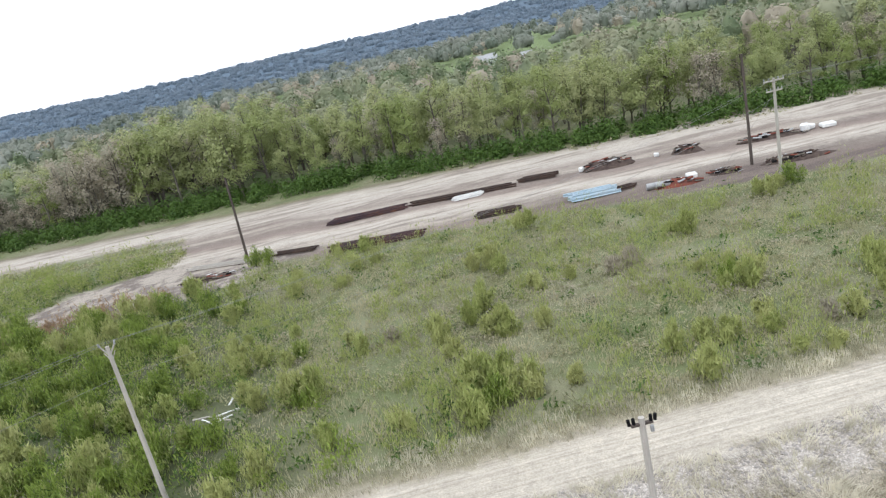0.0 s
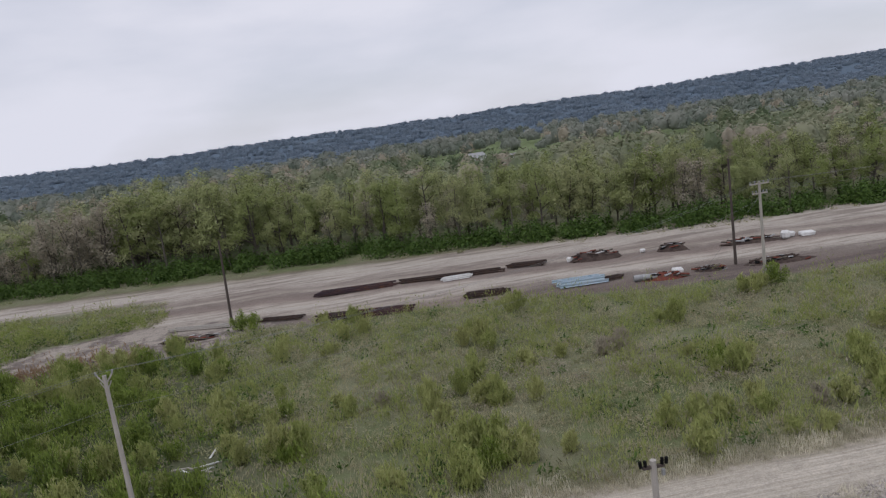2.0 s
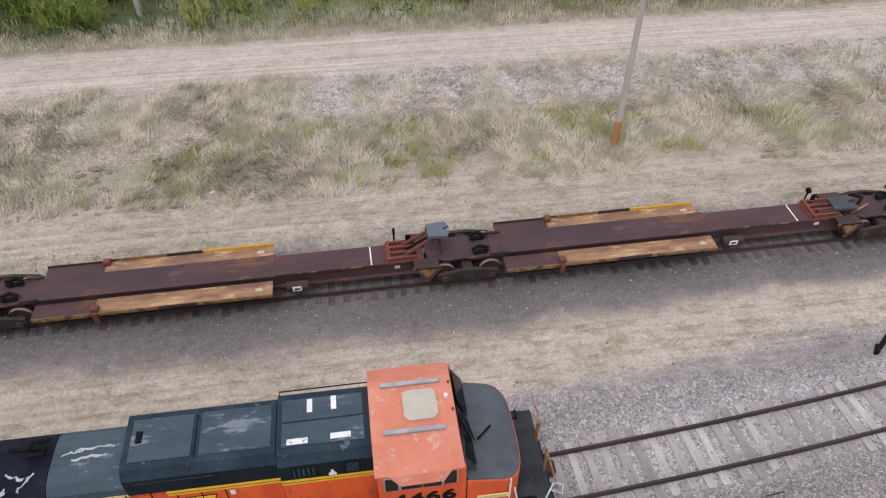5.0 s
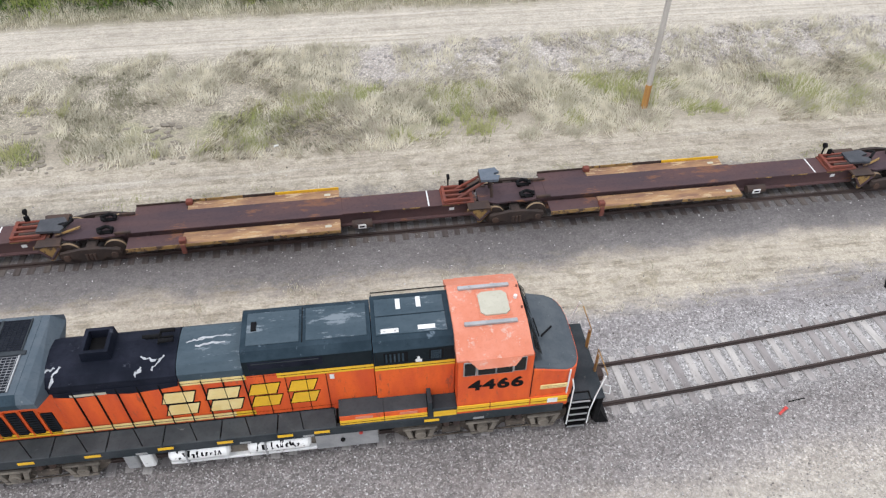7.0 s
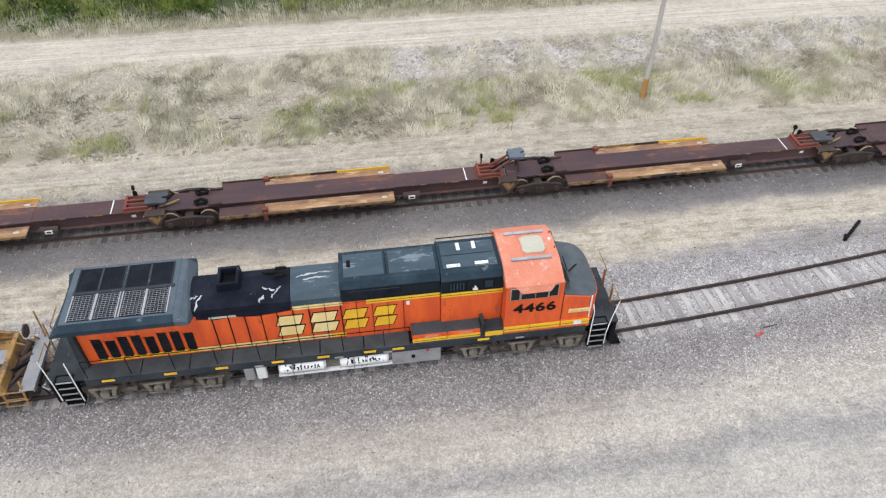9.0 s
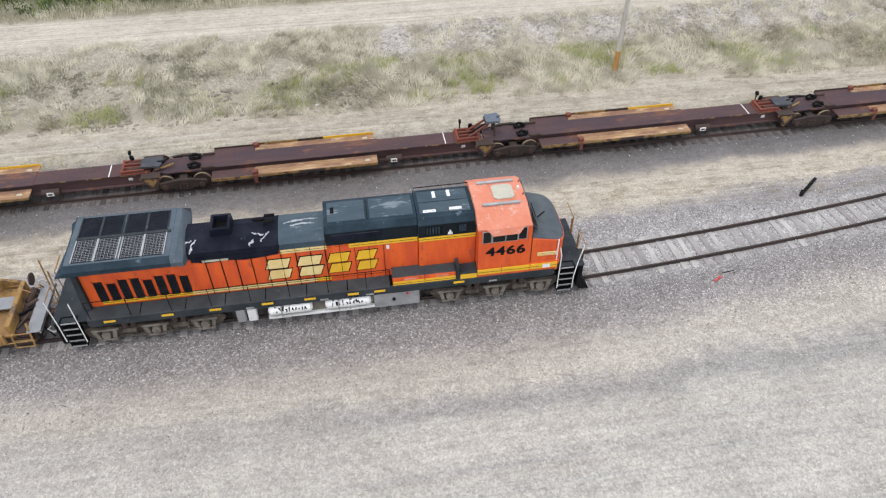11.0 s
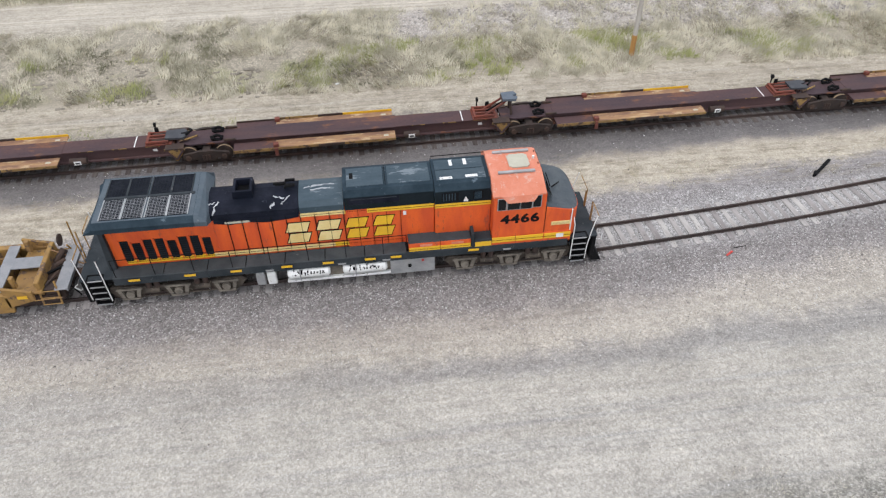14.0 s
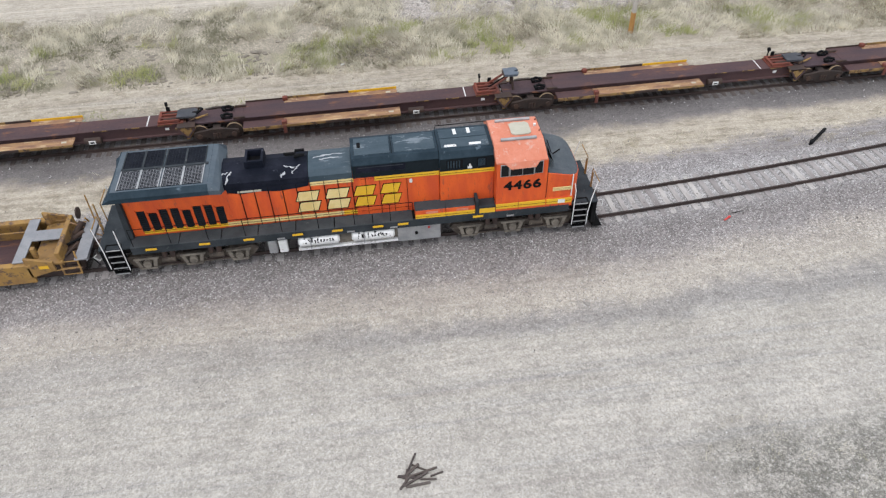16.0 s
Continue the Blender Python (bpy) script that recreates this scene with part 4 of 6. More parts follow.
    prism(bm, [(10.4, .25), (10.85, .2), (10.62, .6), (10.45, 1.0)], -1.35, 1.35, "y")
    P("snow_plough", bm, BLACK, "black plough blade")
    for x, n_ in ((10.75, 1), (-10.75, -1)):
        bm = boxes((min(x, x - n_ * .4), max(x, x - n_ * .4), -.12, .12, .82, 1.06), bevel=.02)
        box(bm, x - .16, x + .16, -.2, .2, .76, 1.10, .04)
        P("coupler", bm, RUSTDARK, "rusty knuckle coupler")
    P("rear_porch", boxes((-10.45, -9.05, -1.45, 1.45, 1.70, 1.80), bevel=.02), DECK, "grey rear platform")
    P("rear_pilot", boxes((-10.45, -10.25, -1.4, 1.4, .5, 1.72), bevel=.03), BLACK)
    P("rear_hood_end", boxes((-9.3, -9.05, -.8, .8, 1.8, 4.1), bevel=.05), DECK, "grey end of the hood")
    bm = bmesh.new()
    prism(bm, [(-9.32, 1.84), (-9.05, 1.84), (-9.05, 3.9), (-9.2, 3.9)], -.86, -1.02, "y")
    P("end_post", bm, DECK, "grey corner post")
    for x in (9.70, -9.84):
        for s in (-1, 1):
            ladder(loco, x, s)
    # handrails
    for s in (-1, 1):
        P("handrail", polyline(bmesh.new(), [(9.38, s * 1.5, .6), (9.38, s * 1.5, 2.5), (9.32, s * 1.42, 2.85)], .022), WHITE, "white grab rail")
        P("handrail", polyline(bmesh.new(), [(10.03, s * 1.5, .55), (10.03, s * 1.5, 1.2), (10.12, s * 1.5, 2.0), (10.30, s * 1.45, 2.85)], .022), WHITE, "white grab rail")
        P("handrail", polyline(bmesh.new(), [(-9.5, s * 1.5, .6), (-9.5, s * 1.5, 1.6), (-9.52, s * 1.45, 2.75)], .022), WHITE, "white grab rail")
        P("handrail", polyline(bmesh.new(), [(-10.22, s * 1.5, .75), (-10.22, s * 1.5, 1.7), (-10.34, s * 1.4, 2.9)], .022), WHITE, "white grab rail")
        xs = [-9.0, -7.5, -6.0, -4.5, -3.0, -1.5, 0.0, 1.5, 2.45]
        P("side_handrail", polyline(bmesh.new(), [(x, s * 1.48, 2.75) for x in xs], .016), BLACK, "thin dark side handrail")
        for x in xs:
            P("stanchion", rods(((x, s * 1.48, 1.82), (x, s * 1.48, 2.76), .016)), BLACK)
        P("end_rail", polyline(bmesh.new(), [(10.40, s * .4, 1.8), (10.40, s * .4, 2.75), (10.40, s * 1.35, 2.75)], .02), OCHRE, "yellow end rail")
        P("end_post_rail", boxes((10.36, 10.42, s * .42, s * .54, 1.8, 2.6), bevel=.02), OCHRE)
        P("end_rail", polyline(bmesh.new(), [(-10.40, s * .4, 1.8), (-10.40, s * .4, 2.75), (-10.40, s * 1.35, 2.75)], .025), OCHRE, "yellow end rail")
        # battery boxes and steps behind the cab
        for a, b in ((2.55, 3.82), (3.84, 5.08)):
            bt = P("battery_box", boxes((a, b, s * .9, s * 1.46, 1.70, 2.22), bevel=.02), ORANGE, "low battery box with a grey lid")
            part("lid", boxes((a - .01, b + .01, s * .88, s * 1.45, 2.20, 2.26), bevel=.015), WALK, bt, "grey lid")
            part("stripe", boxes((a, b, s * 1.45, s * 1.475, 1.78, 2.0)), YELLOW, bt)
            part("stripe_line", boxes((a, b, s * 1.47, s * 1.48, 1.88, 1.895)), BLACK, bt)
            part("faded_patch", boxes((a + .45, a + .95, s * 1.455, s * 1.47, 2.03, 2.14)), SALMON, bt)
        P("cab_step", boxes((5.10, 5.22, s * .9, s * 1.5, 1.6, 2.5)), DECK)
        P("side_landing", boxes((5.22, 5.95, s * .98, s * 1.5, 1.75, 2.16), bevel=.015), DECK)
        P("cab_stripe", boxes((5.26, 5.93, s * 1.49, s * 1.515, 1.80, 2.04)), YELLOW, "bold yellow stripe")
    # fuel tank and reservoirs
    prof = [(-1.28, .62), (-1.0, .38), (1.0, .38), (1.28, .62), (1.36, 1.0), (1.2, 1.28), (-1.2, 1.28), (-1.36, 1.0)]
    P("fuel_tank", prism(bmesh.new(), prof, -2.2, 3.62), TRUCK, "dusty grey fuel tank")
    for s in (-1, 1):
        P("tank_plate", boxes((1.75, 3.6, s * 1.30, s * 1.42, .55, 1.36), bevel=.03), STEEL, "scuffed grey tank end plate")
        P("tank_ledge", boxes((-2.5, 1.75, s * 1.25, s * 1.44, .62, .74), bevel=.02), WHITE, "pale ledge along the tank")
        for x0, x1 in ((-2.45, -.72), (-.2, 1.62)):
            bm = bmesh.new()
            rod(bm, (x0 + .08, s * 1.36, 1.12), (x1 - .08, s * 1.36, 1.12), .24, n=16)
            rod(bm, (x0, s * 1.36, 1.12), (x0 + .08, s * 1.36, 1.12), .15, .24, n=16)
            rod(bm, (x1 - .08, s * 1.36, 1.12), (x1, s * 1.36, 1.12), .24, .15, n=16)
            res = part("air_reservoir", bm, WHITE, loco, "whitish cylindrical air tank with scrawled marks", smooth=False)
            r = random.Random(int(x0 * 10))
            x = x0 + .25
            while x < x1 - .3:
                w = r.uniform(.05, .12)
                bm = bmesh.new()
                up = r.uniform(.55, 1.25)
                for _ in range(2):
                    a0, a1 = r.uniform(.0, .5), up
                    p0, p1 = [(x + r.uniform(0, w), s * (1.36 + .238 * math.cos(q)), 1.12 + .238 * math.sin(q)) for q in (a0, a1)]
                    rod(bm, p0, p1, r.uniform(.018, .034), n=5)
                part("scrawl", bm, BLACK, res)
                x += w + r.uniform(.015, .06)
            part("tank_strap", boxes((x0 + .5, x0 + .55, s * 1.3, s * 1.61, .86, 1.38)), STEEL, res)
        for x0 in (-3.72, -3.28):
            P("equipment_box", boxes((x0, x0 + .36, s * 1.2, s * 1.44, .62, 1.32), bevel=.04), STEEL if x0 < -3.5 else WHITE, "grey equipment box")
        P("red_valve", boxes((3.05, 3.15, s * 1.42, s * 1.46, 1.2, 1.3)), REDTAG)
        P("fuel_fitting", rods(((2.55, s * 1.42, 1.0), (2.55, s * 1.48, 1.0), .07), n=12), BLACK)
    loco_truck(loco, -6.88)
    loco_truck(loco, 6.77)
    # hoses at the ends
    P("air_hose", polyline(bmesh.new(), [(10.5, -.55, 1.1), (10.75, -.6, .75), (10.95, -.75, .85), (11.0, -.6, 1.05), (10.85, -.5, 1.0)], .022), WHITE, "loose white hose")
    P("air_hose", polyline(bmesh.new(), [(-10.5, -1.0, 1.1), (-10.72, -1.05, .9), (-10.95, -1.0, 1.05), (-10.8, -.95, 1.15)], .02), WHITE, "loose white hose")
    P("headlight", rods(((9.56, -.15, 2.9), (9.64, -.15, 2.9), .11), ((9.56, .15, 2.9), (9.64, .15, 2.9), .11), n=14), STEEL)
    return loco


locomotive()


# ---- the spine cars on the second track ----
def spine_car():
    car = thing("spine_car", pose(0, 0, 0), "rusty brown container spine car platform with flaking yellow edges", "railcar", "articulated spine cars")

    def P(name, bm, m, label="", parent=None):
        return part(name, bm, m, parent or car, label)

    beam = [(-.50, 1.10), (.50, 1.10), (.50, 1.05), (.40, 1.01), (.40, .52), (.50, .48), (.50, .42), (-.50, .42), (-.50, .48), (-.40, .52), (-.40, 1.01), (-.50, 1.05)]
    P("centre_beam", prism(bmesh.new(), beam, .95, 15.0), RUST, "long rust-brown centre beam")
    P("deck_plate", boxes((1.35, 9.6, -.56, .56, 1.08, 1.115), bevel=.01), RUST, "purplish-brown deck plate")
    for s in (-1, 1):
        P("side_plate", boxes((1.37, 3.42, s * .58, s * 1.25, .86, .92), bevel=.012), RUST, "dull brown side platform")
        P("side_plate", boxes((3.44, 9.5, s * .58, s * 1.25, .87, .93), bevel=.012), WORN, "side platform with worn yellow-brown paint")
        P("edge_lip", boxes((1.37, 3.42, s * 1.25, s * 1.28, .76, 1.0 if s > 0 else .94), bevel=.008), WORNYEL if s < 0 else RUSTDARK)
        for a, b, m in ((3.44, 5.6, WORNYEL), (5.6, 6.9, RUSTDARK), (6.9, 9.5, YELLOW if s > 0 else WORNYEL)):
            P("edge_lip", boxes((a, b, s * 1.25, s * 1.28, .80, 1.05 if s > 0 else .945), bevel=.008), m, "flaking yellow edge angle")
        P("guide_post", boxes((3.36, 3.62, s * 1.02, s * 1.27, .92, 1.13), bevel=.03), RUSTRED, "rusty guide bracket")
        P("guide_foot", boxes((3.4, 3.58, s * 1.27, s * 1.36, .5, .95), bevel=.02), RUSTRED)
        for x in (2.0, 4.2, 6.4, 8.6):
            bm = bmesh.new()
            prism(bm, [(s * .40, .5), (s * 1.22, .74), (s * 1.22, .82), (s * .40, .82)], x, x + .12)
            P("outrigger", bm, RUSTDARK)
        P("pale_mark", boxes((8.9, 9.15, s * .90, s * 1.03, .931, .937)), BEIGE, "square pale paint mark")
        for x in (10.4, 12.0, 13.6):
            P("yellow_chip", boxes((x, x + .7, s * .495, s * .51, 1.05, 1.10)), WORNYEL)
        P("pale_sticker", boxes((13.9, 14.1, s * .405, s * .415, .72, .86)), WHITE)
        bm = bmesh.new()
        prism(bm, [(14.55, 1.10), (15.55, 1.10), (15.55, .98), (15.12, .40), (14.98, .40), (14.98, .62), (14.72, .98), (14.55, 1.0)], s * .86, s * .94, "y")
        P("end_bracket", bm, WORNYEL if s < 0 else RUSTDARK, "triangular end bracket")
        P("bracket_arm", boxes((14.6, 15.5, s * .45, s * .94, 1.04, 1.12), bevel=.01), RUSTDARK)
        bm = bmesh.new()
        for p, q in (((14.7, .98), (15.05, .5)), ((15.45, .98), (15.08, .5))):
            rod(bm, (p[0], s * .95, p[1]), (q[0], s * .95, q[1]), .05, n=6)
        P("bracket_brace", bm, RUST)
    # brake reservoir under the open part of the beam
    bm = rods(((9.95, -.74, .72), (10.75, -.74, .72), .17), n=14)
    res = P("brake_reservoir", bm, RUSTDARK, "dark brake reservoir with a pale label")
    part("label_plate", boxes((10.18, 10.5, -.93, -.905, .62, .82)), WHITE, res)
    part("label_bar", boxes((10.24, 10.44, -.936, -.925, .68, .76)), BLACK, res)
    P("white_line", boxes((13.04, 13.09, -.48, .48, 1.102, 1.108)), WHITE, "white painted line across the beam")
    P("hitch_base", boxes((13.6, 14.9, -.52, .52, 1.09, 1.16), bevel=.01), RUSTRED, "rust-red hitch base plate")
    for y in (-.42, -.14, .14, .42):
        P("hitch_rail", boxes((13.65, 14.75, y - .045, y + .045, 1.19, 1.31), bevel=.01), RUSTRED)
    P("cross_tie_bar", boxes((13.66, 13.78, -.5, .5, 1.19, 1.30)), RUSTRED)
    P("wheel_handle", rods(((14.0, .72, 1.1), (14.0, .72, 1.52), .035), ((13.95, .72, 1.55), (14.05, .72, 1.55), .12), n=10), BLACK, "upright brake wheel")
    # articulation castings over the truck
    P("bolster", boxes((-.55, 1.1, -.42, .42, .62, 1.0), bevel=.05), CARTRUCK)
    neck = [(-1.45, -.40), (-.75, -.62), (-.1, -.58), (.45, -.62), (1.37, -.55), (1.37, .55), (.45, .62), (-.1, .58), (-.75, .62), (-1.45, .40)]
    P("neck_plate", prism(bmesh.new(), neck, 1.0, 1.075, "z"), RUST, "purplish-brown plate over the truck")
    P("side_bearing", boxes((-.2, .2, -1.05, 1.05, .72, .88), bevel=.03), CARTRUCK)
    for s in (-1, 1):
        bm = bmesh.new()
        polyline(bm, [(.55 + .27 * math.cos(radians(-30 + i * 40)), s * .36 + .16 * math.sin(radians(-30 + i * 40)), 1.2 + .05 * (i % 2)) for i in range(8)], .075, 6)
        P("pedestal_foot", boxes((.3, .8, s * .28, s * .46, 1.0, 1.14), bevel=.02), BLACK)
        P("pedestal", bm, BLACK, "black cast container pedestal")
        P("lifting_lug", boxes((.9, 1.5, s * .5, s * .6, 1.1, 1.22), bevel=.02), RUSTDARK)
    # two-axle truck
    for k in (-.87, .87):
        ws = axle_set(car, k, 0.0, .42, material=CARTRUCK)
        for s in (-1, 1):
            part("tread", rods(((k, s * .715, .60), (k, s * .81, .60), .424), n=24), TREAD, ws, "tan rust on the wheel tread")
    for s in (-1, 1):
        out = [(-1.15, .62), (-.95, .48), (-.55, .50), (-.35, .36), (.35, .36), (.55, .50), (.95, .48), (1.15, .62), (1.1, .80), (.6, .88), (.3, .94), (-.3, .94), (-.6, .88), (-1.1, .80)]
        bm = bmesh.new()
        prism(bm, out, s * .96, s * 1.10, "y")
        fr = P("truck_side", bm, CARTRUCK, "dark cast truck side frame")
        for k in (-.14, .0, .14):
            part("spring", rods(((k, s * 1.10, .42), (k, s * 1.10, .72), .06), n=8), RUSTDARK, fr)
        for k in (-.87, .87):
            part("bearing_cap", rods(((k, s * 1.0, .60), (k, s * 1.17, .60), .13), n=12), RUSTDARK, fr)
    return car


def hitch(raised):
    h = thing("trailer_hitch", pose(0, 0, 0), "raised trailer hitch with a blue-grey top plate" if raised else "trailer hitch folded down on the spine car", "trailer hitch", "trailer hitches")
    if raised:
        for s in (-1, 1):
            part("leg", rods(((-1.3, s * .3, 1.2), (-.1, s * .22, 2.0), .06), n=8), RUSTRED, h, "diagonal rusty leg")
            part("strut", rods(((.1, s * .3, 1.15), (.05, s * .2, 1.95), .06), n=8), RUSTDARK, h)
        bm = bmesh.new()
        prism(bm, [(-.38, -.34), (.3, -.40), (.42, -.12), (.2, -.05), (.2, .05), (.42, .12), (.3, .40), (-.38, .34)], 1.98, 2.10, "z")
        part("top_plate", bm, BLUEPLATE, h, "blue-grey top plate")
        part("plate_rim", boxes((-.42, -.34, -.3, .3, 1.9, 2.04), bevel=.02), RUSTDARK, h)
        part("jack", rods(((-1.2, 0, 1.25), (-.2, 0, 1.85), .045), n=8), BLACK, h)
    else:
        bm = bmesh.new()
        prism(bm, [(-.55, -.34), (.35, -.42), (.52, -.12), (.2, -.05), (.2, .05), (.52, .12), (.35, .42), (-.55, .34)], 1.30, 1.40, "z")
        part("top_plate", bm, HITCHPLATE, h, "dull grey top plate lying flat")
        for s in (-1, 1):
            part("leg", rods(((-1.2, s * .26, 1.25), (.2, s * .3, 1.30), .06), n=8), RUSTDARK, h)
        part("jaw", rods(((.45, -.2, 1.42), (.75, .05, 1.5), .06), ((.75, .05, 1.5), (.6, .3, 1.42), .06), n=8), BLACK, h)
        part("strut", rods(((.1, -.45, 1.2), (1.0, -.1, 1.25), .05), n=8), WORNYEL, h)
    part("latch_post", boxes((-1.15, -.95, .40, .50, 1.15, 1.55), bevel=.03), BLACK, h)
    return h


lean = math.degrees(math.atan(0.012))
first_car, first_flat, first_up = spine_car(), hitch(False), hitch(True)
for k in range(-3, 4):
    x = -6.8 + 16.55 * k
    m = pose(x, spine_y(x), 0, 0, 0, lean)
    hx = x + 15.15 if k != 0 else x + 15.55
    hm = pose(hx, spine_y(hx), 0, 0, 0, lean)
    if k == -3:
        first_car.matrix_basis = m
        first_flat.matrix_basis = hm
        continue
    copy_thing(first_car, m)
    if k == 0:
        first_up.matrix_basis = hm
    else:
        copy_thing(first_flat, hm)


# ---- the yellow well car behind the locomotive ----
def well_car():
    car = thing("well_car", pose(0, 0, 0), "ochre-yellow container well car coupled behind the locomotive", "railcar")

    def P(name, bm, m, label="", parent=None):
        return part(name, bm, m, parent or car, label)

    for s in (-1, 1):
        P("side_wall", boxes((-29, -13.3, s * 1.36, s * 1.5, .42, 1.30), bevel=.02), OCHRE, "ochre side sill of the well")
        P("top_chord", boxes((-29, -13.2, s * 1.24, s * 1.52, 1.26, 1.42), bevel=.02), OCHRE)
        P("side_bulkhead", prism(bmesh.new(), [(-13.4, .72), (-12.35, 1.0), (-12.35, 1.45), (-13.4, 1.75)], s * 1.38, s * 1.5, "y"), OCHRE)
        P("corner_block", boxes((-12.95, -12.5, s * 1.34, s * 1.53, .98, 1.32), bevel=.02), OCHRE, "corner block with a bright yellow patch")
        P("bright_patch", boxes((-12.92, -12.55, s * 1.528, s * 1.54, 1.18, 1.34)), YELLOW)
        P("corner_post", boxes((-13.15, -12.98, s * .95, s * 1.15, 1.4, 1.95), bevel=.02), OCHRE)
        for x in (-12.15, -11.45):
            P("ladder_rail", rods(((x, s * 1.42, .62), (x - .12, s * 1.05, 1.55), .04), n=6), OCHRE, "yellow ladder rail")
        for i in range(3):
            z = .65 + i * .27
            P("ladder_rung", rods(((-12.15, s * (1.42 - i * .09), z), (-11.45, s * (1.42 - i * .09), z), .025), n=6), OCHRE)
        P("grab_iron", rods(((-12.4, s * 1.45, .95), (-11.3, s * 1.45, 1.0), .025), n=6), OCHRE)
        P("end_pole", rods(((-11.05 - .25 * s, .9 + .35 * s, 1.2), (-11.15 - .25 * s, 1.2 + .35 * s, 2.4), .035), n=6), OCHRE)
    P("end_sill", boxes((-12.4, -11.25, -.45, .45, .62, 1.18), bevel=.03), RUSTDARK, "dark draft sill")
    P("end_deck", boxes((-13.3, -12.1, -1.3, 1.3, 1.12, 1.22), bevel=.02), OCHRE, "ochre end deck")
    P("bulkhead", boxes((-12.32, -12.12, -1.15, 1.3, .9, 1.62), bevel=.03), OCHRE, "ochre cross bulkhead")
    P("end_walkway", boxes((-11.62, -11.12, -1.25, 1.35, 1.20, 1.26), bevel=.01), GRATE, "grey steel end walkway")
    P("walkway_lip", boxes((-11.14, -11.08, -1.25, 1.35, 1.14, 1.30)), GRATE)
    P("cross_walkway", boxes((-13.95, -13.5, -1.35, 1.35, 1.44, 1.50), bevel=.01), GRATE, "grey cross walkway over the well end")
    P("link_walkway", boxes((-13.5, -12.3, -.1, .55, 1.46, 1.52), bevel=.01), GRATE, "grey step plate")
    P("brake_gear", rods(((-12.0, .55, 1.1), (-11.7, .95, 1.45), .14), ((-11.95, .2, 1.2), (-11.6, .5, 1.25), .1), n=10), RUSTDARK, "dark brake gear")
    for y0, y1 in ((-1.1, -.5), (.5, 1.2)):
        P("end_frame", boxes((-12.1, -11.62, y0, y1, .85, 1.16), bevel=.03), RUSTDARK, "dark end framing")
    for k, (p, q, wd) in enumerate((((-12.05, -.9, 1.2), (-11.65, -.25, 1.34), .05), ((-12.08, -.3, 1.3), (-11.6, .15, 1.22), .06), ((-12.1, .75, 1.62), (-11.65, .8, 1.24), .035), ((-11.6, -1.1, 1.05), (-11.15, -.6, .75), .045), ((-11.1, -.9, 1.1), (-10.75, -1.1, .7), .03), ((-11.1, .4, 1.15), (-10.7, .5, .8), .035))):
        P("brake_rigging", rods((p, q, wd), n=7), (RUSTDARK, BLACK, WORN)[k % 3], "rusty brake rods and hoses")
    P("brake_wheel", rods(((-11.86, 1.2, 1.75), (-11.80, 1.2, 1.75), .26), n=16), RUSTDARK)
    P("well_floor", boxes((-29, -13.9, -1.3, 1.3, .42, .50)), RUST, "rust-brown well floor")
    P("well_end", boxes((-13.9, -13.7, -1.3, 1.3, .45, 1.42)), OCHRE)
    P("inner_bar", rods(((-29, 1.0, 1.12), (-14.0, 1.0, 1.12), .04), n=6), OCHRE)
    P("coupler", boxes((-11.35, -10.9, -.15, .15, .80, 1.06), bevel=.03), RUSTDARK, "rusty coupler")
    for k in (-13.6, -11.9):
        axle_set(car, k, 0.0, .42)
    for s in (-1, 1):
        P("truck_side", prism(bmesh.new(), [(-13.9, .55), (-13.2, .36), (-12.3, .36), (-11.6, .55), (-11.65, .78), (-12.5, .92), (-13.0, .92), (-13.85, .78)], s * .96, s * 1.1, "y"), RUSTDARK)


well_car()


# ---- poles and wires ----
def pole(name, label, x, y, top, material, r0=.17, r1=.11, foot=None, lean_x=0.0):
    z = ground_z(x, y)
    p = thing(name, pose(x, y, z), label, "utility pole")
    h = top - z
    bm = bmesh.new()
    polyline(bm, [(lean_x * i / 6, 0, h * i / 6 - (.3 if i == 0 else 0)) for i in range(7)], r0, 12, r1)
    part("shaft", bm, material, p)
    if foot:
        bm = bmesh.new()
        rod(bm, (0, 0, -.2), (0, 0, foot), r0 + .012, r0 + .004, 12)
        part("foot", bm, POLERED, p, "orange-brown stripped foot")
    return p, h


p, h = pole("utility_pole", "grey wooden utility pole with a V-shaped top bracket", -6.03, 32.7, 10.5, POLE)
for s in (-1, 1):
    part("bracket_arm", rods(((0, 0, h - .55), (s * .42, .05, h + .05), .045), ((0, 0, h - .95), (s * .3, .05, h - .35), .03)), POLE, p, "slanting bracket arm")
    part("insulator", rods(((s * .42, .05, h + .02), (s * .46, .05, h + .24), .06), n=10), STEEL, p)
p, h = pole("utility_pole", "grey wooden utility pole with an orange-brown foot", 17.98, 16.26, 8.15, POLE, .15, .12, foot=1.35)
part("crossarm", boxes((-.42, .42, -.06, .06, h - .32, h - .20), bevel=.01), POLEDARK, p, "short dark crossarm")
for x in (-.48, -.3, .34, .5):
    part("insulator", rods(((x, 0, h - .22), (x * 1.06, 0, h + .02), .07), n=8), BLACK, p, "dark insulator")
part("junction_box", boxes((.26, .40, -.14, -.02, h - .62, h - .36), bevel=.02), STEEL, p)
p, h = pole("utility_pole", "pale grey pole with two crossarms beside the yard", 54.7, 68.9, 10.2, POLE, .2, .15)
for z, half in ((h - .25, 1.2), (h - 1.35, .95)):
    part("crossarm", boxes((-half, half, -.07, .07, z - .08, z + .08), bevel=.02), POLE, p, "wooden crossarm")
    for x in (-half + .1, -half * .45, half * .45, half - .1):
        part("insulator", rods(((x, 0, z + .06), (x, 0, z + .32), .07), n=8), STEEL, p)
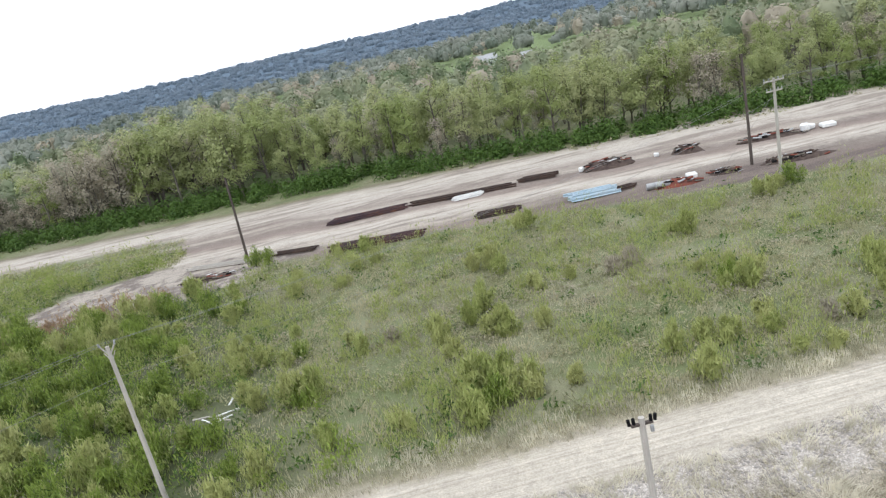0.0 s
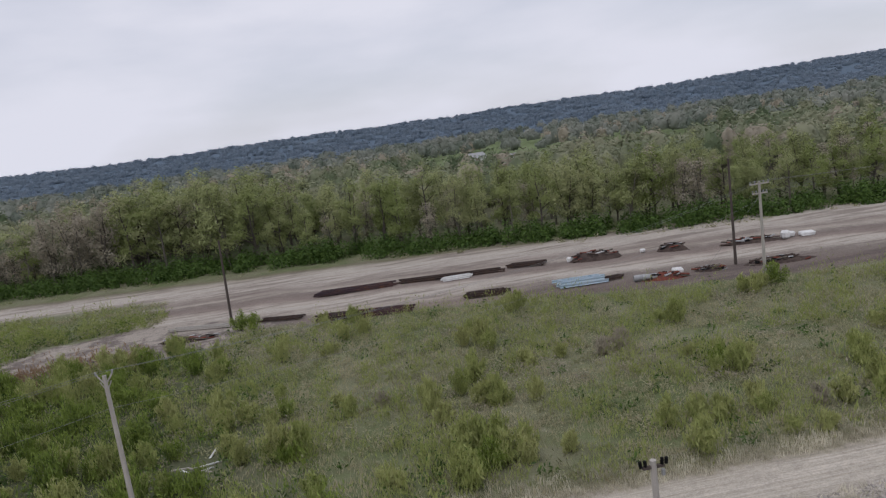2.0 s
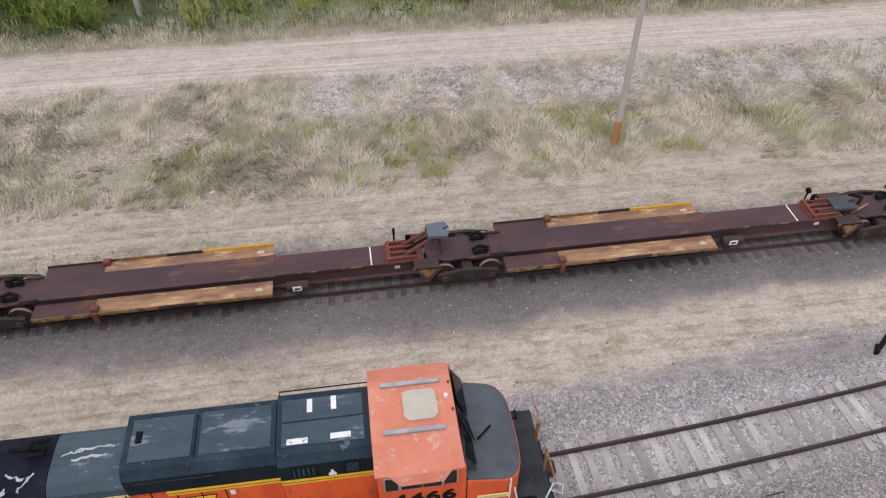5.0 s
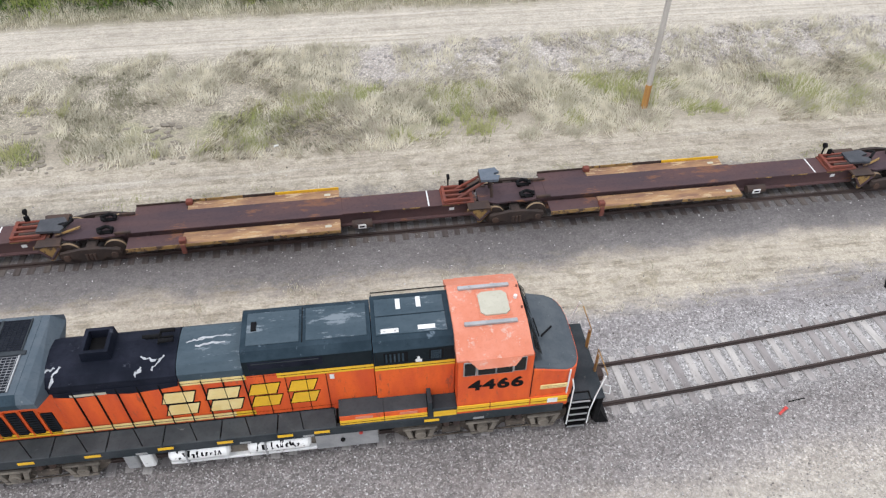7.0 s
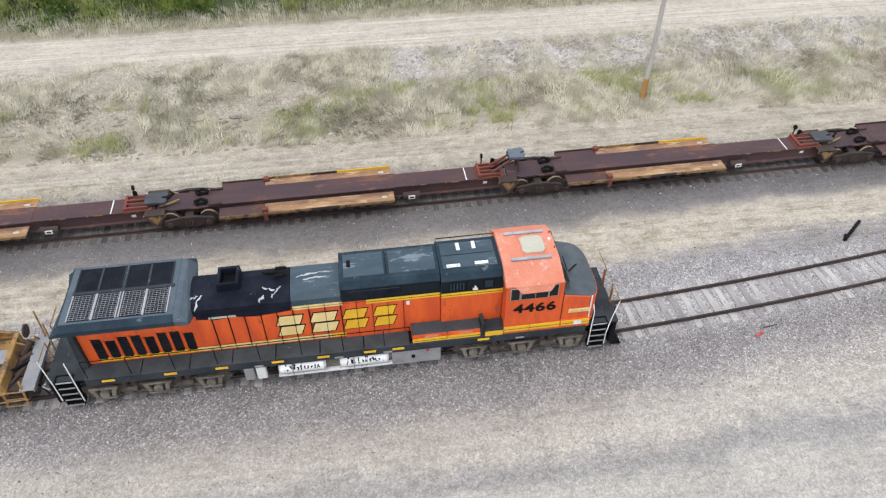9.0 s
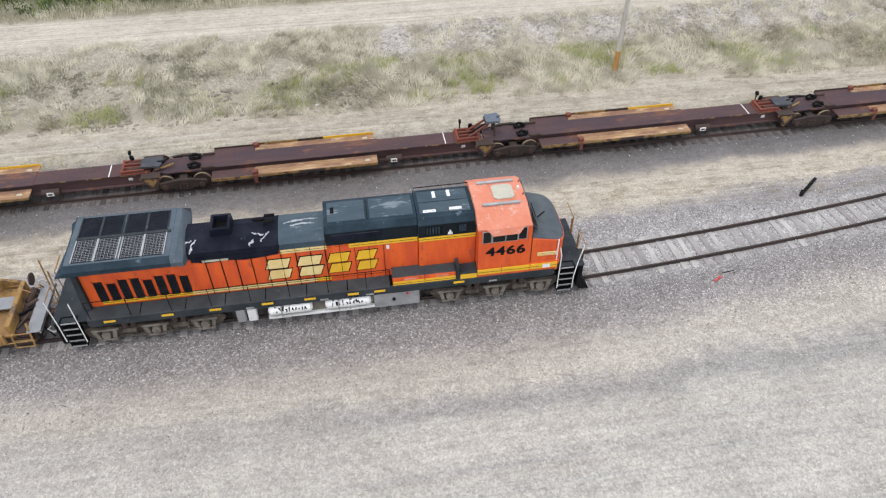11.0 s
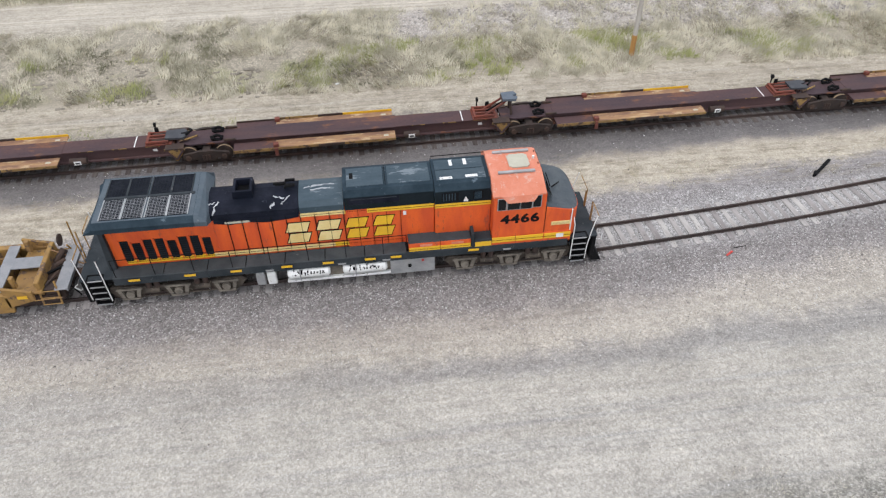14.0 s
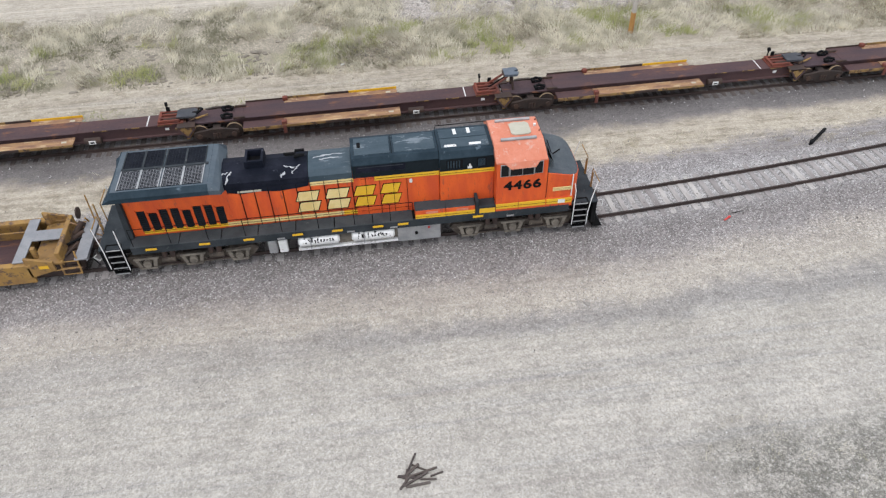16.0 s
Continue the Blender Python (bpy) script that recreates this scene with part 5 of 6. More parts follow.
p, h = pole("utility_pole", "tall dark bare utility pole in the yard", 56.7, 78.8, 12.3, POLEDARK, .2, .13)
p, h = pole("utility_pole", "dark leaning utility pole at the edge of the yard", -10.2, 94.4, 10.3, POLEDARK, .2, .13, lean_x=.3)


def wire(a, b, sag, r=.010):
    bm = bmesh.new()
    a, b = Vector(a), Vector(b)
    pts = []
    for i in range(17):
        t = i / 16
        v = a.lerp(b, t)
        v.z -= sag * 4 * t * (1 - t)
        pts.append(v)
    polyline(bm, pts, r, 4)
    return tagged(part("overhead_wire", bm, WIRE), "thin grey overhead wire between poles", "wire", "overhead wires")


for dx in (-.45, .45):
    wire((-6.03 + dx, 32.75, 10.72), (54.7 + dx, 68.9, 10.25), 1.6)
    wire((-6.03 + dx, 32.75, 10.72), (-62 + dx, 14, 11.5), 1.4)
wire((-6.03, 32.7, 8.6), (54.7, 68.9, 8.2), 1.9)
wire((-6.03, 32.7, 8.6), (-62, 14, 9.0), 1.7)
for dx, z in ((-1.1, 10.3), (-.5, 10.3), (1.1, 10.3), (.8, 9.1)):
    wire((54.7 + dx, 68.9, z), (118 + dx, 80, z + .4), 1.2, .012)
wire((54.7, 68.9, 8.6), (49.5, 75, -1.5), 0.05, .012)


# ---- the storage yard ----
def steel_stack(a, b, wide, high, material, label, seed, name="rail_stack", bar=.15, gap=.02, category="steel stack"):
    r = random.Random(seed)
    a, b = Vector((*a, 0)), Vector((*b, 0))
    mid, ln = (a + b) / 2, (b - a).length
    m = pose(mid.x, mid.y, ground_z(mid.x, mid.y), 0, 0, math.degrees(math.atan2(b.y - a.y, b.x - a.x)))
    st = thing(name, m, label, category, "steel stacks in the yard")
    for x in (-ln * .35, ln * .35):
        part("bearer", boxes((x - .12, x + .12, -wide * bar * .6, wide * bar * .6, -.1, .12)), POLEDARK, st)
    for k in range(high):
        for i in range(wide - k):
            off, cut = r.uniform(-.5, .5), r.uniform(.82, 1.0)
            y = (i - (wide - k - 1) / 2) * (bar + gap) * 1.6 + r.uniform(-.03, .03)
            z = .12 + k * (bar + .03)
            bm = bmesh.new()
            prism(bm, [(y - bar * .6, z), (y + bar * .6, z), (y + bar * .2, z + bar * .3), (y + bar * .35, z + bar), (y - bar * .35, z + bar), (y - bar * .2, z + bar * .3)], -ln / 2 * cut + off, ln / 2 * cut + off)
            part("steel_bar", bm, material, st)
    return st


steel_stack((1.3, 103.4), (13.9, 101.8), 7, 2, RUST, "stack of long rust-brown steel rails on the dirt", 1, bar=.21)
steel_stack((14.1, 102.4), (30.0, 98.8), 5, 2, RUSTDARK, "low row of long dark steel rails on the dirt", 2, bar=.24)
steel_stack((20.7, 98.7), (25.1, 98.6), 4, 2, WHITE, "bundle of white beams on the dirt", 3, name="beam_stack", bar=.22)
steel_stack((21.6, 85.9), (27.6, 84.8), 6, 2, RUSTDARK, "stack of short dark steel rails on the dirt", 4, bar=.21)
steel_stack((1.8, 87.4), (14.5, 84.1), 8, 2, RUST, "wide stack of dark steel rails at the field's edge", 5, bar=.22)
steel_stack((33.6, 83.0), (40.2, 82.4), 5, 2, PIPEBLUE, "stack of pale blue pipes on the dirt", 6, name="pipe_stack", bar=.34)
steel_stack((31.2, 100.1), (37.1, 98.4), 6, 2, RUSTDARK, "stack of dark steel bars on the dirt", 7, bar=.21)
steel_stack((39.9, 82.2), (42.6, 82.3), 4, 1, RUSTDARK, "few dark pipes lying on the dirt", 8, name="pipe_stack", bar=.25)
steel_stack((-6.5, 92.5), (0.2, 90.2), 5, 1, RUSTDARK, "scattered dark steel bars on the dirt", 9, bar=.2)
steel_stack((-19.0, 95.5), (-9.5, 92.0), 4, 1, POLE, "scattered pale boards on the dirt", 10, name="board_stack", bar=.22)


def heap(x, y, lx, ly, hz, label, seed, material=SCRAP, bits=26):
    r = random.Random(seed)
    z0 = ground_z(x, y)
    hp = thing("scrap_heap", pose(x, y, z0, 0, 0, -11), label, "scrap heap", "scrap heaps")
    bm = bmesh.new()
    n, mrows = 22, 12
    grid = []
    for j in range(mrows + 1):
        row = []
        for i in range(n + 1):
            u, v = i / n * 2 - 1, j / mrows * 2 - 1
            d = max(0.0, 1 - (u * u) ** .9 - (v * v) ** .9)
            z = hz * (d ** .7) * (.7 + .6 * noise.noise((u * 3 + seed, v * 2, seed))) - .06
            row.append(bm.verts.new((u * lx / 2, v * ly / 2, z)))
        grid.append(row)
    for j in range(mrows):
        for i in range(n):
            bm.faces.new((grid[j][i], grid[j][i + 1], grid[j + 1][i + 1], grid[j + 1][i]))
    part("mound", bm, material, hp)
    for _ in range(bits):
        u, v = r.uniform(-.8, .8), r.uniform(-.7, .7)
        d = max(0.0, 1 - u * u - v * v)
        c = Vector((u * lx / 2, v * ly / 2, hz * d ** .7 * .8 + .03))
        a = r.uniform(-.5, .5)
        le = r.uniform(.5, 1.6)
        t = Vector((math.cos(a), math.sin(a), r.uniform(-.2, .2))) * le / 2
        bm = bmesh.new()
        rod(bm, c - t, c + t, r.uniform(.05, .14), n=4)
        part("scrap_piece", bm, r.choice([RUSTDARK, RUSTRED, SCRAP, BLACK, TRUCK, STEEL]), hp)
    return hp


heap(44.0, 96.2, 8.0, 3.6, 1.6, "dark brown heap of scrap beside the yard road", 11, SCRAP)
heap(55.0, 93.6, 4.6, 3.0, 1.3, "brown heap of earth and scrap", 12)
heap(65.5, 90.0, 9.5, 2.6, 0.9, "long heap of dark scrap metal", 13, bits=40)
heap(46.6, 78.0, 6.2, 2.4, 0.9, "rusty scrap and fittings at the field's edge", 14, RUSTRED, 34)
heap(52.8, 78.2, 4.4, 2.0, 0.6, "low pile of grey and dark scrap", 15, bits=30)
heap(61.5, 76.6, 9.6, 2.8, 0.8, "long pile of dark scrap metal", 16, bits=40)
heap(-15.0, 88.6, 9.0, 3.0, 0.45, "low spread of rubble and boards", 17, bits=34)


def bag(x, y, w, h, label):
    bm = bmesh.new()
    box(bm, -w / 2, w / 2, -w * .4, w * .4, 0, h, min(w, h) * .22)
    for v in bm.verts:
        v.co += Vector((noise.noise(v.co * 2), noise.noise(v.co * 2 + Vector((9, 0, 0))), 0)) * .12
    ob = part("bulk_bag", bm, WHITE)
    ob.matrix_basis = pose(x, y, ground_z(x, y), 0, 0, -12)
    return tagged(ob, label, "bulk bag", "white bulk bags")


for x, y, w, h in ((70.4, 88.9, 1.7, 1.6), (71.6, 89.4, 1.3, 1.1), (73.6, 88.6, 2.6, .8), (48.7, 78.8, 1.8, 1.1), (47.2, 78.4, 1.2, .8), (40.2, 97.2, 1.1, 1.0), (51.0, 95.0, 1.0, .8)):
    bag(x, y, w * .75, h * .75, "white wrapped bulk bag lying in the yard")
for x, y in ((43.6, 78.6), (44.6, 78.2)):
    ob = part("steel_drum", rods(((-.9, 0, .42), (.9, 0, .42), .42), n=16), STEEL)
    ob.matrix_basis = pose(x, y, ground_z(x, y), 0, 0, -8)
    tagged(ob, "grey steel drum lying on its side", "drum", "drums")


# ---- litter by the tracks and in the field ----
def stick(name, x, y, le, wd, ht, turn, material, label, category, tilt=0.0):
    bm = bmesh.new()
    box(bm, -le / 2, le / 2, -wd / 2, wd / 2, 0, ht, min(wd, ht) * .15)
    ob = part(name, bm, material)
    ob.matrix_basis = pose(x, y, ground_z(x, y) + .01, 0, tilt, turn)
    return tagged(ob, label, category)


stick("old_tie", 23.8, 3.75, 1.75, .15, .12, 39, BLACK, "black discarded tie lying on the ballast", "railroad tie")
stick("broken_plank", 23.2, 3.35, .5, .10, .08, 52, BLACK, "short black broken plank on the ballast", "plank")
red = part("red_flag", boxes((-.20, .16, -.04, .04, 0, .05), (.08, .22, -.06, .05, .02, .07), bevel=.012), REDTAG)
red.matrix_basis = pose(16.65, -1.55, 0, 0, 0, 32)
tagged(red, "red plastic marker lying on the gravel", "marker")
stick("dark_rod", 17.3, -1.2, .6, .025, .03, 6, BLACK, "thin dark rod on the gravel", "rod")
r = random.Random(21)
for i, (x, y, le, tu, lift) in enumerate(((1.35, -11.65, 1.05, 62, 4), (1.75, -11.95, 1.1, 10, 5), (1.3, -12.05, .9, -12, 0), (1.5, -12.15, 1.0, 24, 3), (1.15, -12.2, .7, 50, 0), (1.9, -12.2, .6, -8, 0), (1.55, -12.35, .9, 4, 0), (1.35, -11.85, .8, 35, 6), (1.65, -11.75, .6, -30, 0), (1.2, -12.0, .55, 80, 0), (2.2, -12.05, .5, 14, 0))):
    ob = stick("broken_timber", x - .15, y - .15, le * .9, r.uniform(.05, .10), r.uniform(.04, .07), tu, r.choice([TIEDARK, POLEDARK, TIEDARK]), "broken weathered timber lying on gravel", "timber", -lift)
    ob.matrix_basis.translation.z += math.sin(radians(lift)) * le * .4
for i in range(6):
    stick("board", -5.6 + r.uniform(-1.2, 1.3), 43.4 + r.uniform(-1.0, .9), r.uniform(.9, 1.9), .12, .10, r.uniform(-50, 35), WHITE if i % 2 else POLE, "pale grey board lying in the weeds", "board")
stick("board", -4.6, 45.9, 1.6, .14, .12, 55, WHITE, "white board sticking out of the weeds", "board", -28)
stick("litter_scrap", -.2, 15.1, .24, .12, .05, 20, WHITE, "scrap of white litter in the grass", "litter")


# ---- vegetation ----
nr = np.random.default_rng(5)


def bulk(name, verts, material, parent=None):
    """A mesh of loose faces: verts is (faces, corners, 3)."""
    n, c = verts.shape[:2]
    me = bpy.data.meshes.new(name)
    me.vertices.add(n * c)
    me.vertices.foreach_set("co", verts.astype(np.float32).ravel())
    me.loops.add(n * c)
    me.loops.foreach_set("vertex_index", np.arange(n * c, dtype=np.int32))
    me.polygons.add(n)
    me.polygons.foreach_set("loop_start", np.arange(0, n * c, c, dtype=np.int32))
    me.materials.append(material)
    me.update(calc_edges=True)
    ob = new(name, me)
    if parent:
        ob.parent = parent
    return ob


def leaves(centres, size, out=None, long=1.5, loose=0.75, rise=0.0):
    """A pointed leaf spray at each centre, facing roughly outwards (or up) as leaves do."""
    n = len(centres)
    face = nr.normal(size=(n, 3)) * loose
    face += np.array([0, 0, 1.0]) if out is None else out * .8 + np.array([0, 0, .45])
    face /= np.linalg.norm(face, axis=1, keepdims=True) + 1e-9
    a = np.cross(face, nr.normal(size=(n, 3)))
    if rise:
        a = nr.normal(size=(n, 3)) * .42 + np.array([0, 0, rise])
    a /= np.linalg.norm(a, axis=1, keepdims=True) + 1e-9
    b = np.cross(face, a)
    b /= np.linalg.norm(b, axis=1, keepdims=True) + 1e-9
    s = (size * nr.uniform(.6, 1.4, n))[:, None]
    a, b = a * s * long * .5, b * s * .5
    return np.stack([centres - a, centres + b * .9, centres + a, centres - b * .8], 1)


def blades(base, height, width, lean, way=None):
    n = len(base)
    an = nr.uniform(0, 2 * np.pi, n) if way is None else way + nr.normal(size=n) * .55
    side = np.stack([np.cos(an), np.sin(an), np.zeros(n)], 1) * (width * .5)
    out = np.stack([np.cos(an + 1.3), np.sin(an + 1.3), np.zeros(n)], 1) * (lean * nr.uniform(.2, 1.0, n))[:, None]
    h = (height * nr.uniform(.5, 1.2, n))[:, None]
    tip = base + out * h + np.array([0, 0, 1.0]) * h
    return np.stack([base - side, base + side, tip], 1)


def heights(xy):
    return np.array([ground_z(x, y) for x, y in xy])


def tufts(n, area, per, height, width, lean, spread, keep=None):
    x0, x1, y0, y1 = area
    xy = np.stack([nr.uniform(x0, x1, n), nr.uniform(y0, y1, n)], 1)
    if keep:
        xy = xy[np.array([keep(x, y) for x, y in xy])]
    z = heights(xy)
    size = nr.uniform(.55, 1.3, len(xy))
    base = np.repeat(np.column_stack([xy, z - .02]), per, 0)
    base[:, :2] += nr.normal(size=(len(base), 2)) * spread
    way = np.array([5 * patch(x, y, .22, 41) for x, y in xy]) + nr.normal(size=len(xy)) * .7
    return blades(base, height * np.repeat(size, per), width, lean, np.repeat(way, per))


def patch(x, y, s, seed):
    return noise.noise((x * s, y * s, seed))


def in_yard(x, y):
    line = y + .22 * x
    if ((x + 23) / 17) ** 2 + ((y - 90) / 10) ** 2 < 1 + .9 * patch(x, y, .2, 71):
        return True
    return 85.5 - 3 * smooth(26, 40, x) < line < 130 and (x > -22 or line > 114)


def cleared(x, y):
    """The gap in the growth where old boards lie."""
    return ((x + 5.2) / 2.6) ** 2 + ((y - 43.2) / 3.2) ** 2 < 1


# dry grass between the road and the dirt strip, fresh grass in its hollows
tagged(bulk("dry_grass", tufts(24000, (-45, 75, 14.2, 24.2), 8, .36, .042, 1.7, .16, lambda x, y: patch(x, y, .3, 2) + .7 * patch(x, y, .9, 33) - .42 * smooth(2, -8, x) > -.27 and (y < 20 or x < 3 or nr.random() < .5)), GRASSDRY), "pale dry grass on the bank", "grass", kind="stuff")
tagged(bulk("fresh_grass", tufts(6500, (-30, 60, 14.8, 19.4), 8, .36, .045, 1.5, .13, lambda x, y: patch(x, y, .2, 7) + .4 * patch(x, y, .8, 8) + .28 * smooth(0, 4, x) * smooth(22, 18, x) * smooth(14.6, 16, y) > .12), GRASSWET), "fresh green grass in the dry bank", "grass", kind="stuff")
tagged(bulk("bank_weeds", tufts(9000, (-45, 10, 14.3, 22.5), 8, .16, .05, 1.3, .16, lambda x, y: patch(x, y, .28, 26) + .6 * patch(x, y, .9, 27) - .5 * smooth(-2, 8, x) > .12), GRASSDULL), "low dull green weeds on the bare bank", "weeds", kind="stuff")
tagged(bulk("road_edge_grass", tufts(3600, (-45, 75, 28.4, 31.5), 8, .45, .04, .6, .15), GRASSDRY), "dry grass along the dirt road", "grass", kind="stuff")
tagged(bulk("field_grass", tufts(30000, (-70, 85, 29.5, 112), 7, .45, .07, 1.2, .22, lambda x, y: not in_yard(x, y) and not cleared(x, y) and nr.random() > .85 * smooth(8, -14, x + (y - 45) * .25) and patch(x, y, .12, 3) > -.35), GRASSGREEN), "green and straw-coloured field grass", "grass", kind="stuff")
tagged(bulk("trackside_weeds", tufts(900, (-40, 50, 3.2, 6.2), 7, .16, .03, .9, .14, lambda x, y: patch(x, y, .35, 12) > .12), GRASSDRY), "sparse dry weeds between the tracks", "weeds", kind="stuff")
tagged(bulk("verge_weeds", tufts(1600, (7, 40, -26, -11.2), 9, .13, .02, 1.2, .10, lambda x, y: patch(x, y, .5, 15) > -.1 and x > 10 - (y + 12) * .4), GRASSDRY), "sparse weeds on the gravel verge", "weeds", kind="stuff")
tagged(bulk("ditch_weeds", tufts(800, (-30, 50, 11.0, 12.2), 7, .16, .03, .8, .1, lambda x, y: patch(x, y, .25, 18) > .1), GRASSWET), "thin green weeds beside the spine cars", "weeds", kind="stuff")


def rocks():
    r = random.Random(31)
    meshes = []
    for k in range(5):
        bm = bmesh.new()
        bmesh.ops.create_icosphere(bm, subdivisions=1, radius=1.0)
        for v in bm.verts:
            v.co *= r.uniform(.65, 1.1)
            v.co.z *= .6
        meshes.append(bm)
    verts, faces = [], []
    for _ in range(2600):
        x, y = r.uniform(2, 60), r.uniform(19.6, 24.2)
        if patch(x, y, .4, 22) < -.25 or r.random() < .4 * smooth(8, 2, x):
            continue
        bm, s, a = r.choice(meshes), r.uniform(.05, .15), r.uniform(0, 6.28)
        o = len(verts)
        z = ground_z(x, y)
        for v in bm.verts:
            verts.append((x + s * (v.co.x * math.cos(a) - v.co.y * math.sin(a)), y + s * (v.co.x * math.sin(a) + v.co.y * math.cos(a)), z + s * v.co.z))
        faces += [tuple(o + q.index for q in f.verts) for f in bm.faces]
    clod_verts, clod_faces = [], []
    for _ in range(1500):
        x, y = r.uniform(-32, 4), r.gauss(16.0, 1.1)
        if patch(x, y, .45, 24) < .0 or y < 14.2:
            continue
        bm, s, a = r.choice(meshes), r.uniform(.05, .17), r.uniform(0, 6.28)
        o, z = len(clod_verts), ground_z(x, y)
        for v in bm.verts:
            clod_verts.append((x + s * 1.4 * (v.co.x * math.cos(a) - v.co.y * math.sin(a)), y + s * (v.co.x * math.sin(a) + v.co.y * math.cos(a)), z + s * v.co.z))
        clod_faces += [tuple(o + q.index for q in f.verts) for f in bm.faces]
    tagged(raw("soil_clods", clod_verts, clod_faces, CLOD), "dark clods of dry soil on the bank", "soil clods", kind="stuff")
    tagged(raw("loose_stones", verts, faces, STONE), "loose pale stones on the slope by the road", "stones", kind="stuff")


rocks()


tagged(bulk("dirt_weeds", tufts(1500, (-40, 60, 11.4, 14.6), 6, .13, .03, .9, .1, lambda x, y: patch(x, y, .5, 55) + .4 * patch(x, y, 1.7, 56) > .08), GRASSDRY), "small dry weeds on the dirt strip", "weeds", kind="stuff")


# ballast stones that stand out beside the rails
def ballast():
    def strewn(n, xa, xb, centre, spread):
        x = nr.uniform(xa, xb, n)
        return np.column_stack([x, centre(x) + nr.normal(0, 1.0, n) * spread])
    ty = np.vectorize(track_y)
    beds = [("ballast_stones", "loose grey ballast stones round the tracks", "ballast", .024, .055, [
                strewn(15000, -28, 40, lambda x: ty(x) - 1.9, 1.1), strewn(7000, -28, 40, lambda x: ty(x) + 1.8, .8), strewn(3000, -40, 55, spine_y, 1.8), strewn(1800, 10, 40, ty, 1.2)]),
            ("gravel_stones", "pale scattered gravel on the dirt road", "gravel", .016, .036, [
                strewn(9000, -26, 36, lambda x: -5.2 + 0 * x, 1.2), strewn(6000, -22, 30, lambda x: -10.5 + 0 * x, 2.8), strewn(4500, 8, 30, lambda x: -14 - (x - 8) * .2, 2.4)])]
    for name, label, kind_of, small, large, sets in beds:
        xy = np.concatenate(sets)
        c = np.column_stack([xy, heights(xy) + .008])
        s = (small + (large - small) * nr.random(len(c)) ** 2)[:, None]
        tip = nr.normal(size=(len(c), 3)) * .4 + np.array([0, 0, .8])
        an = nr.uniform(0, 6.28, len(c))
        p = [c + s * np.column_stack([np.cos(an + k * 2.09) * 1.3, np.sin(an + k * 2.09), np.full(len(c), -.5)]) for k in range(3)]
        v = np.stack([p[0], p[1], p[2], c + s * tip], 1).reshape(-1, 3)
        tri = np.array([[0, 1, 3], [1, 2, 3], [2, 0, 3]])
        idx = (tri[None] + (np.arange(len(c)) * 4)[:, None, None]).reshape(-1, 3)
        tagged(raw(name, v.tolist(), idx.tolist(), GRAVEL), label, kind_of, kind="stuff")


ballast()


def shrub(kind, seed):
    """A many-stemmed bush: stems from the ground, leaf sprays along them."""
    r = random.Random(seed)
    h, w, material, label = kind
    b = thing("shrub", pose(0, 0, 0), label, "shrub", "field shrubs")
    bm = bmesh.new()
    pts = []
    for i in range(r.randint(9, 13)):
        a, d = r.uniform(0, 6.28), r.uniform(.1, 1.0) * w
        top = Vector((math.cos(a) * d, math.sin(a) * d, h * r.uniform(.65, 1.05) * (1 - .35 * (d / w) ** 2)))
        foot = Vector((math.cos(a) * d * .25, math.sin(a) * d * .25, -.05))
        rod(bm, foot, top, .02, .006, 4)
        for _ in range(130):
            t = r.uniform(.10, 1.0) ** .75
            q = foot.lerp(top, t)
            sp = .20 * w * (1.15 - .75 * t) + .04
            pts.append((q.x + r.gauss(0, sp), q.y + r.gauss(0, sp), max(.04, q.z + r.gauss(0, .12))))
    part("stem", bm, BARK, b)
    pts = np.array(pts)
    way = pts - np.array([0, 0, h * .35])
    way /= np.linalg.norm(way, axis=1, keepdims=True) + 1e-9
    bulk("foliage", leaves(pts, np.full(len(pts), .068), way, 4.2, .45, 1.1), material, b)
    return b


KINDS = [(1.5, .8, LEAF_BUSH, "light green feathery shrub in the field"), (2.1, .9, LEAF_BUSH, "tall light green shrub in the field"), (1.1, .9, LEAF_BUSH, "low olive-green shrub in the field"),
         (1.9, 1.15, LEAF_THICK, "dense green shrub in the field"), (2.6, 1.2, LEAF_THICK, "tall dense green shrub in the field"), (1.4, .9, LEAF_PALE, "bare brownish shrub with dry twigs")]
protos = [shrub(k, 40 + i) for i, k in enumerate(KINDS)]
used = [False] * len(protos)


def plant(i, x, y, s=1.0):
    m = pose(x, y, ground_z(x, y), 0, 0, rng.uniform(0, 360)) @ Matrix.Diagonal((s, s, s * rng.uniform(.85, 1.2), 1))
    if not used[i]:
        used[i] = True
        protos[i].matrix_basis = m
        return
    ob = copy_thing(protos[i], Matrix())
    ob.matrix_basis = m


# dense dark growth on one side, scattered light shrubs over the rest
count = 0
while count < 280:
    x, y = rng.uniform(-48, 80), rng.uniform(30.5, 90)
    if in_yard(x, y) or cleared(x, y) or y + .22 * x > 86.5 or abs(x - 9) > 18 + (y + 8) * .72:
        continue
    thick = smooth(8, -14, x + (y - 45) * .25)
    near_road = smooth(42, 33, y)
    p_here = .18 + .75 * thick + .5 * near_road + .9 * patch(x, y, .09, 30)
    if rng.random() > p_here:
        continue
    if thick > rng.random() * .9:
        i = rng.choice([3, 1, 4, 1, 0])
    else:
        i = rng.choice([0, 0, 1, 1, 2, 2, 2, 5 if patch(x, y, .08, 50) > .2 else 0, 1])
    plant(i, x, y, rng.uniform(.75, 1.3) * (1.08 + .12 * thick))
    count += 1
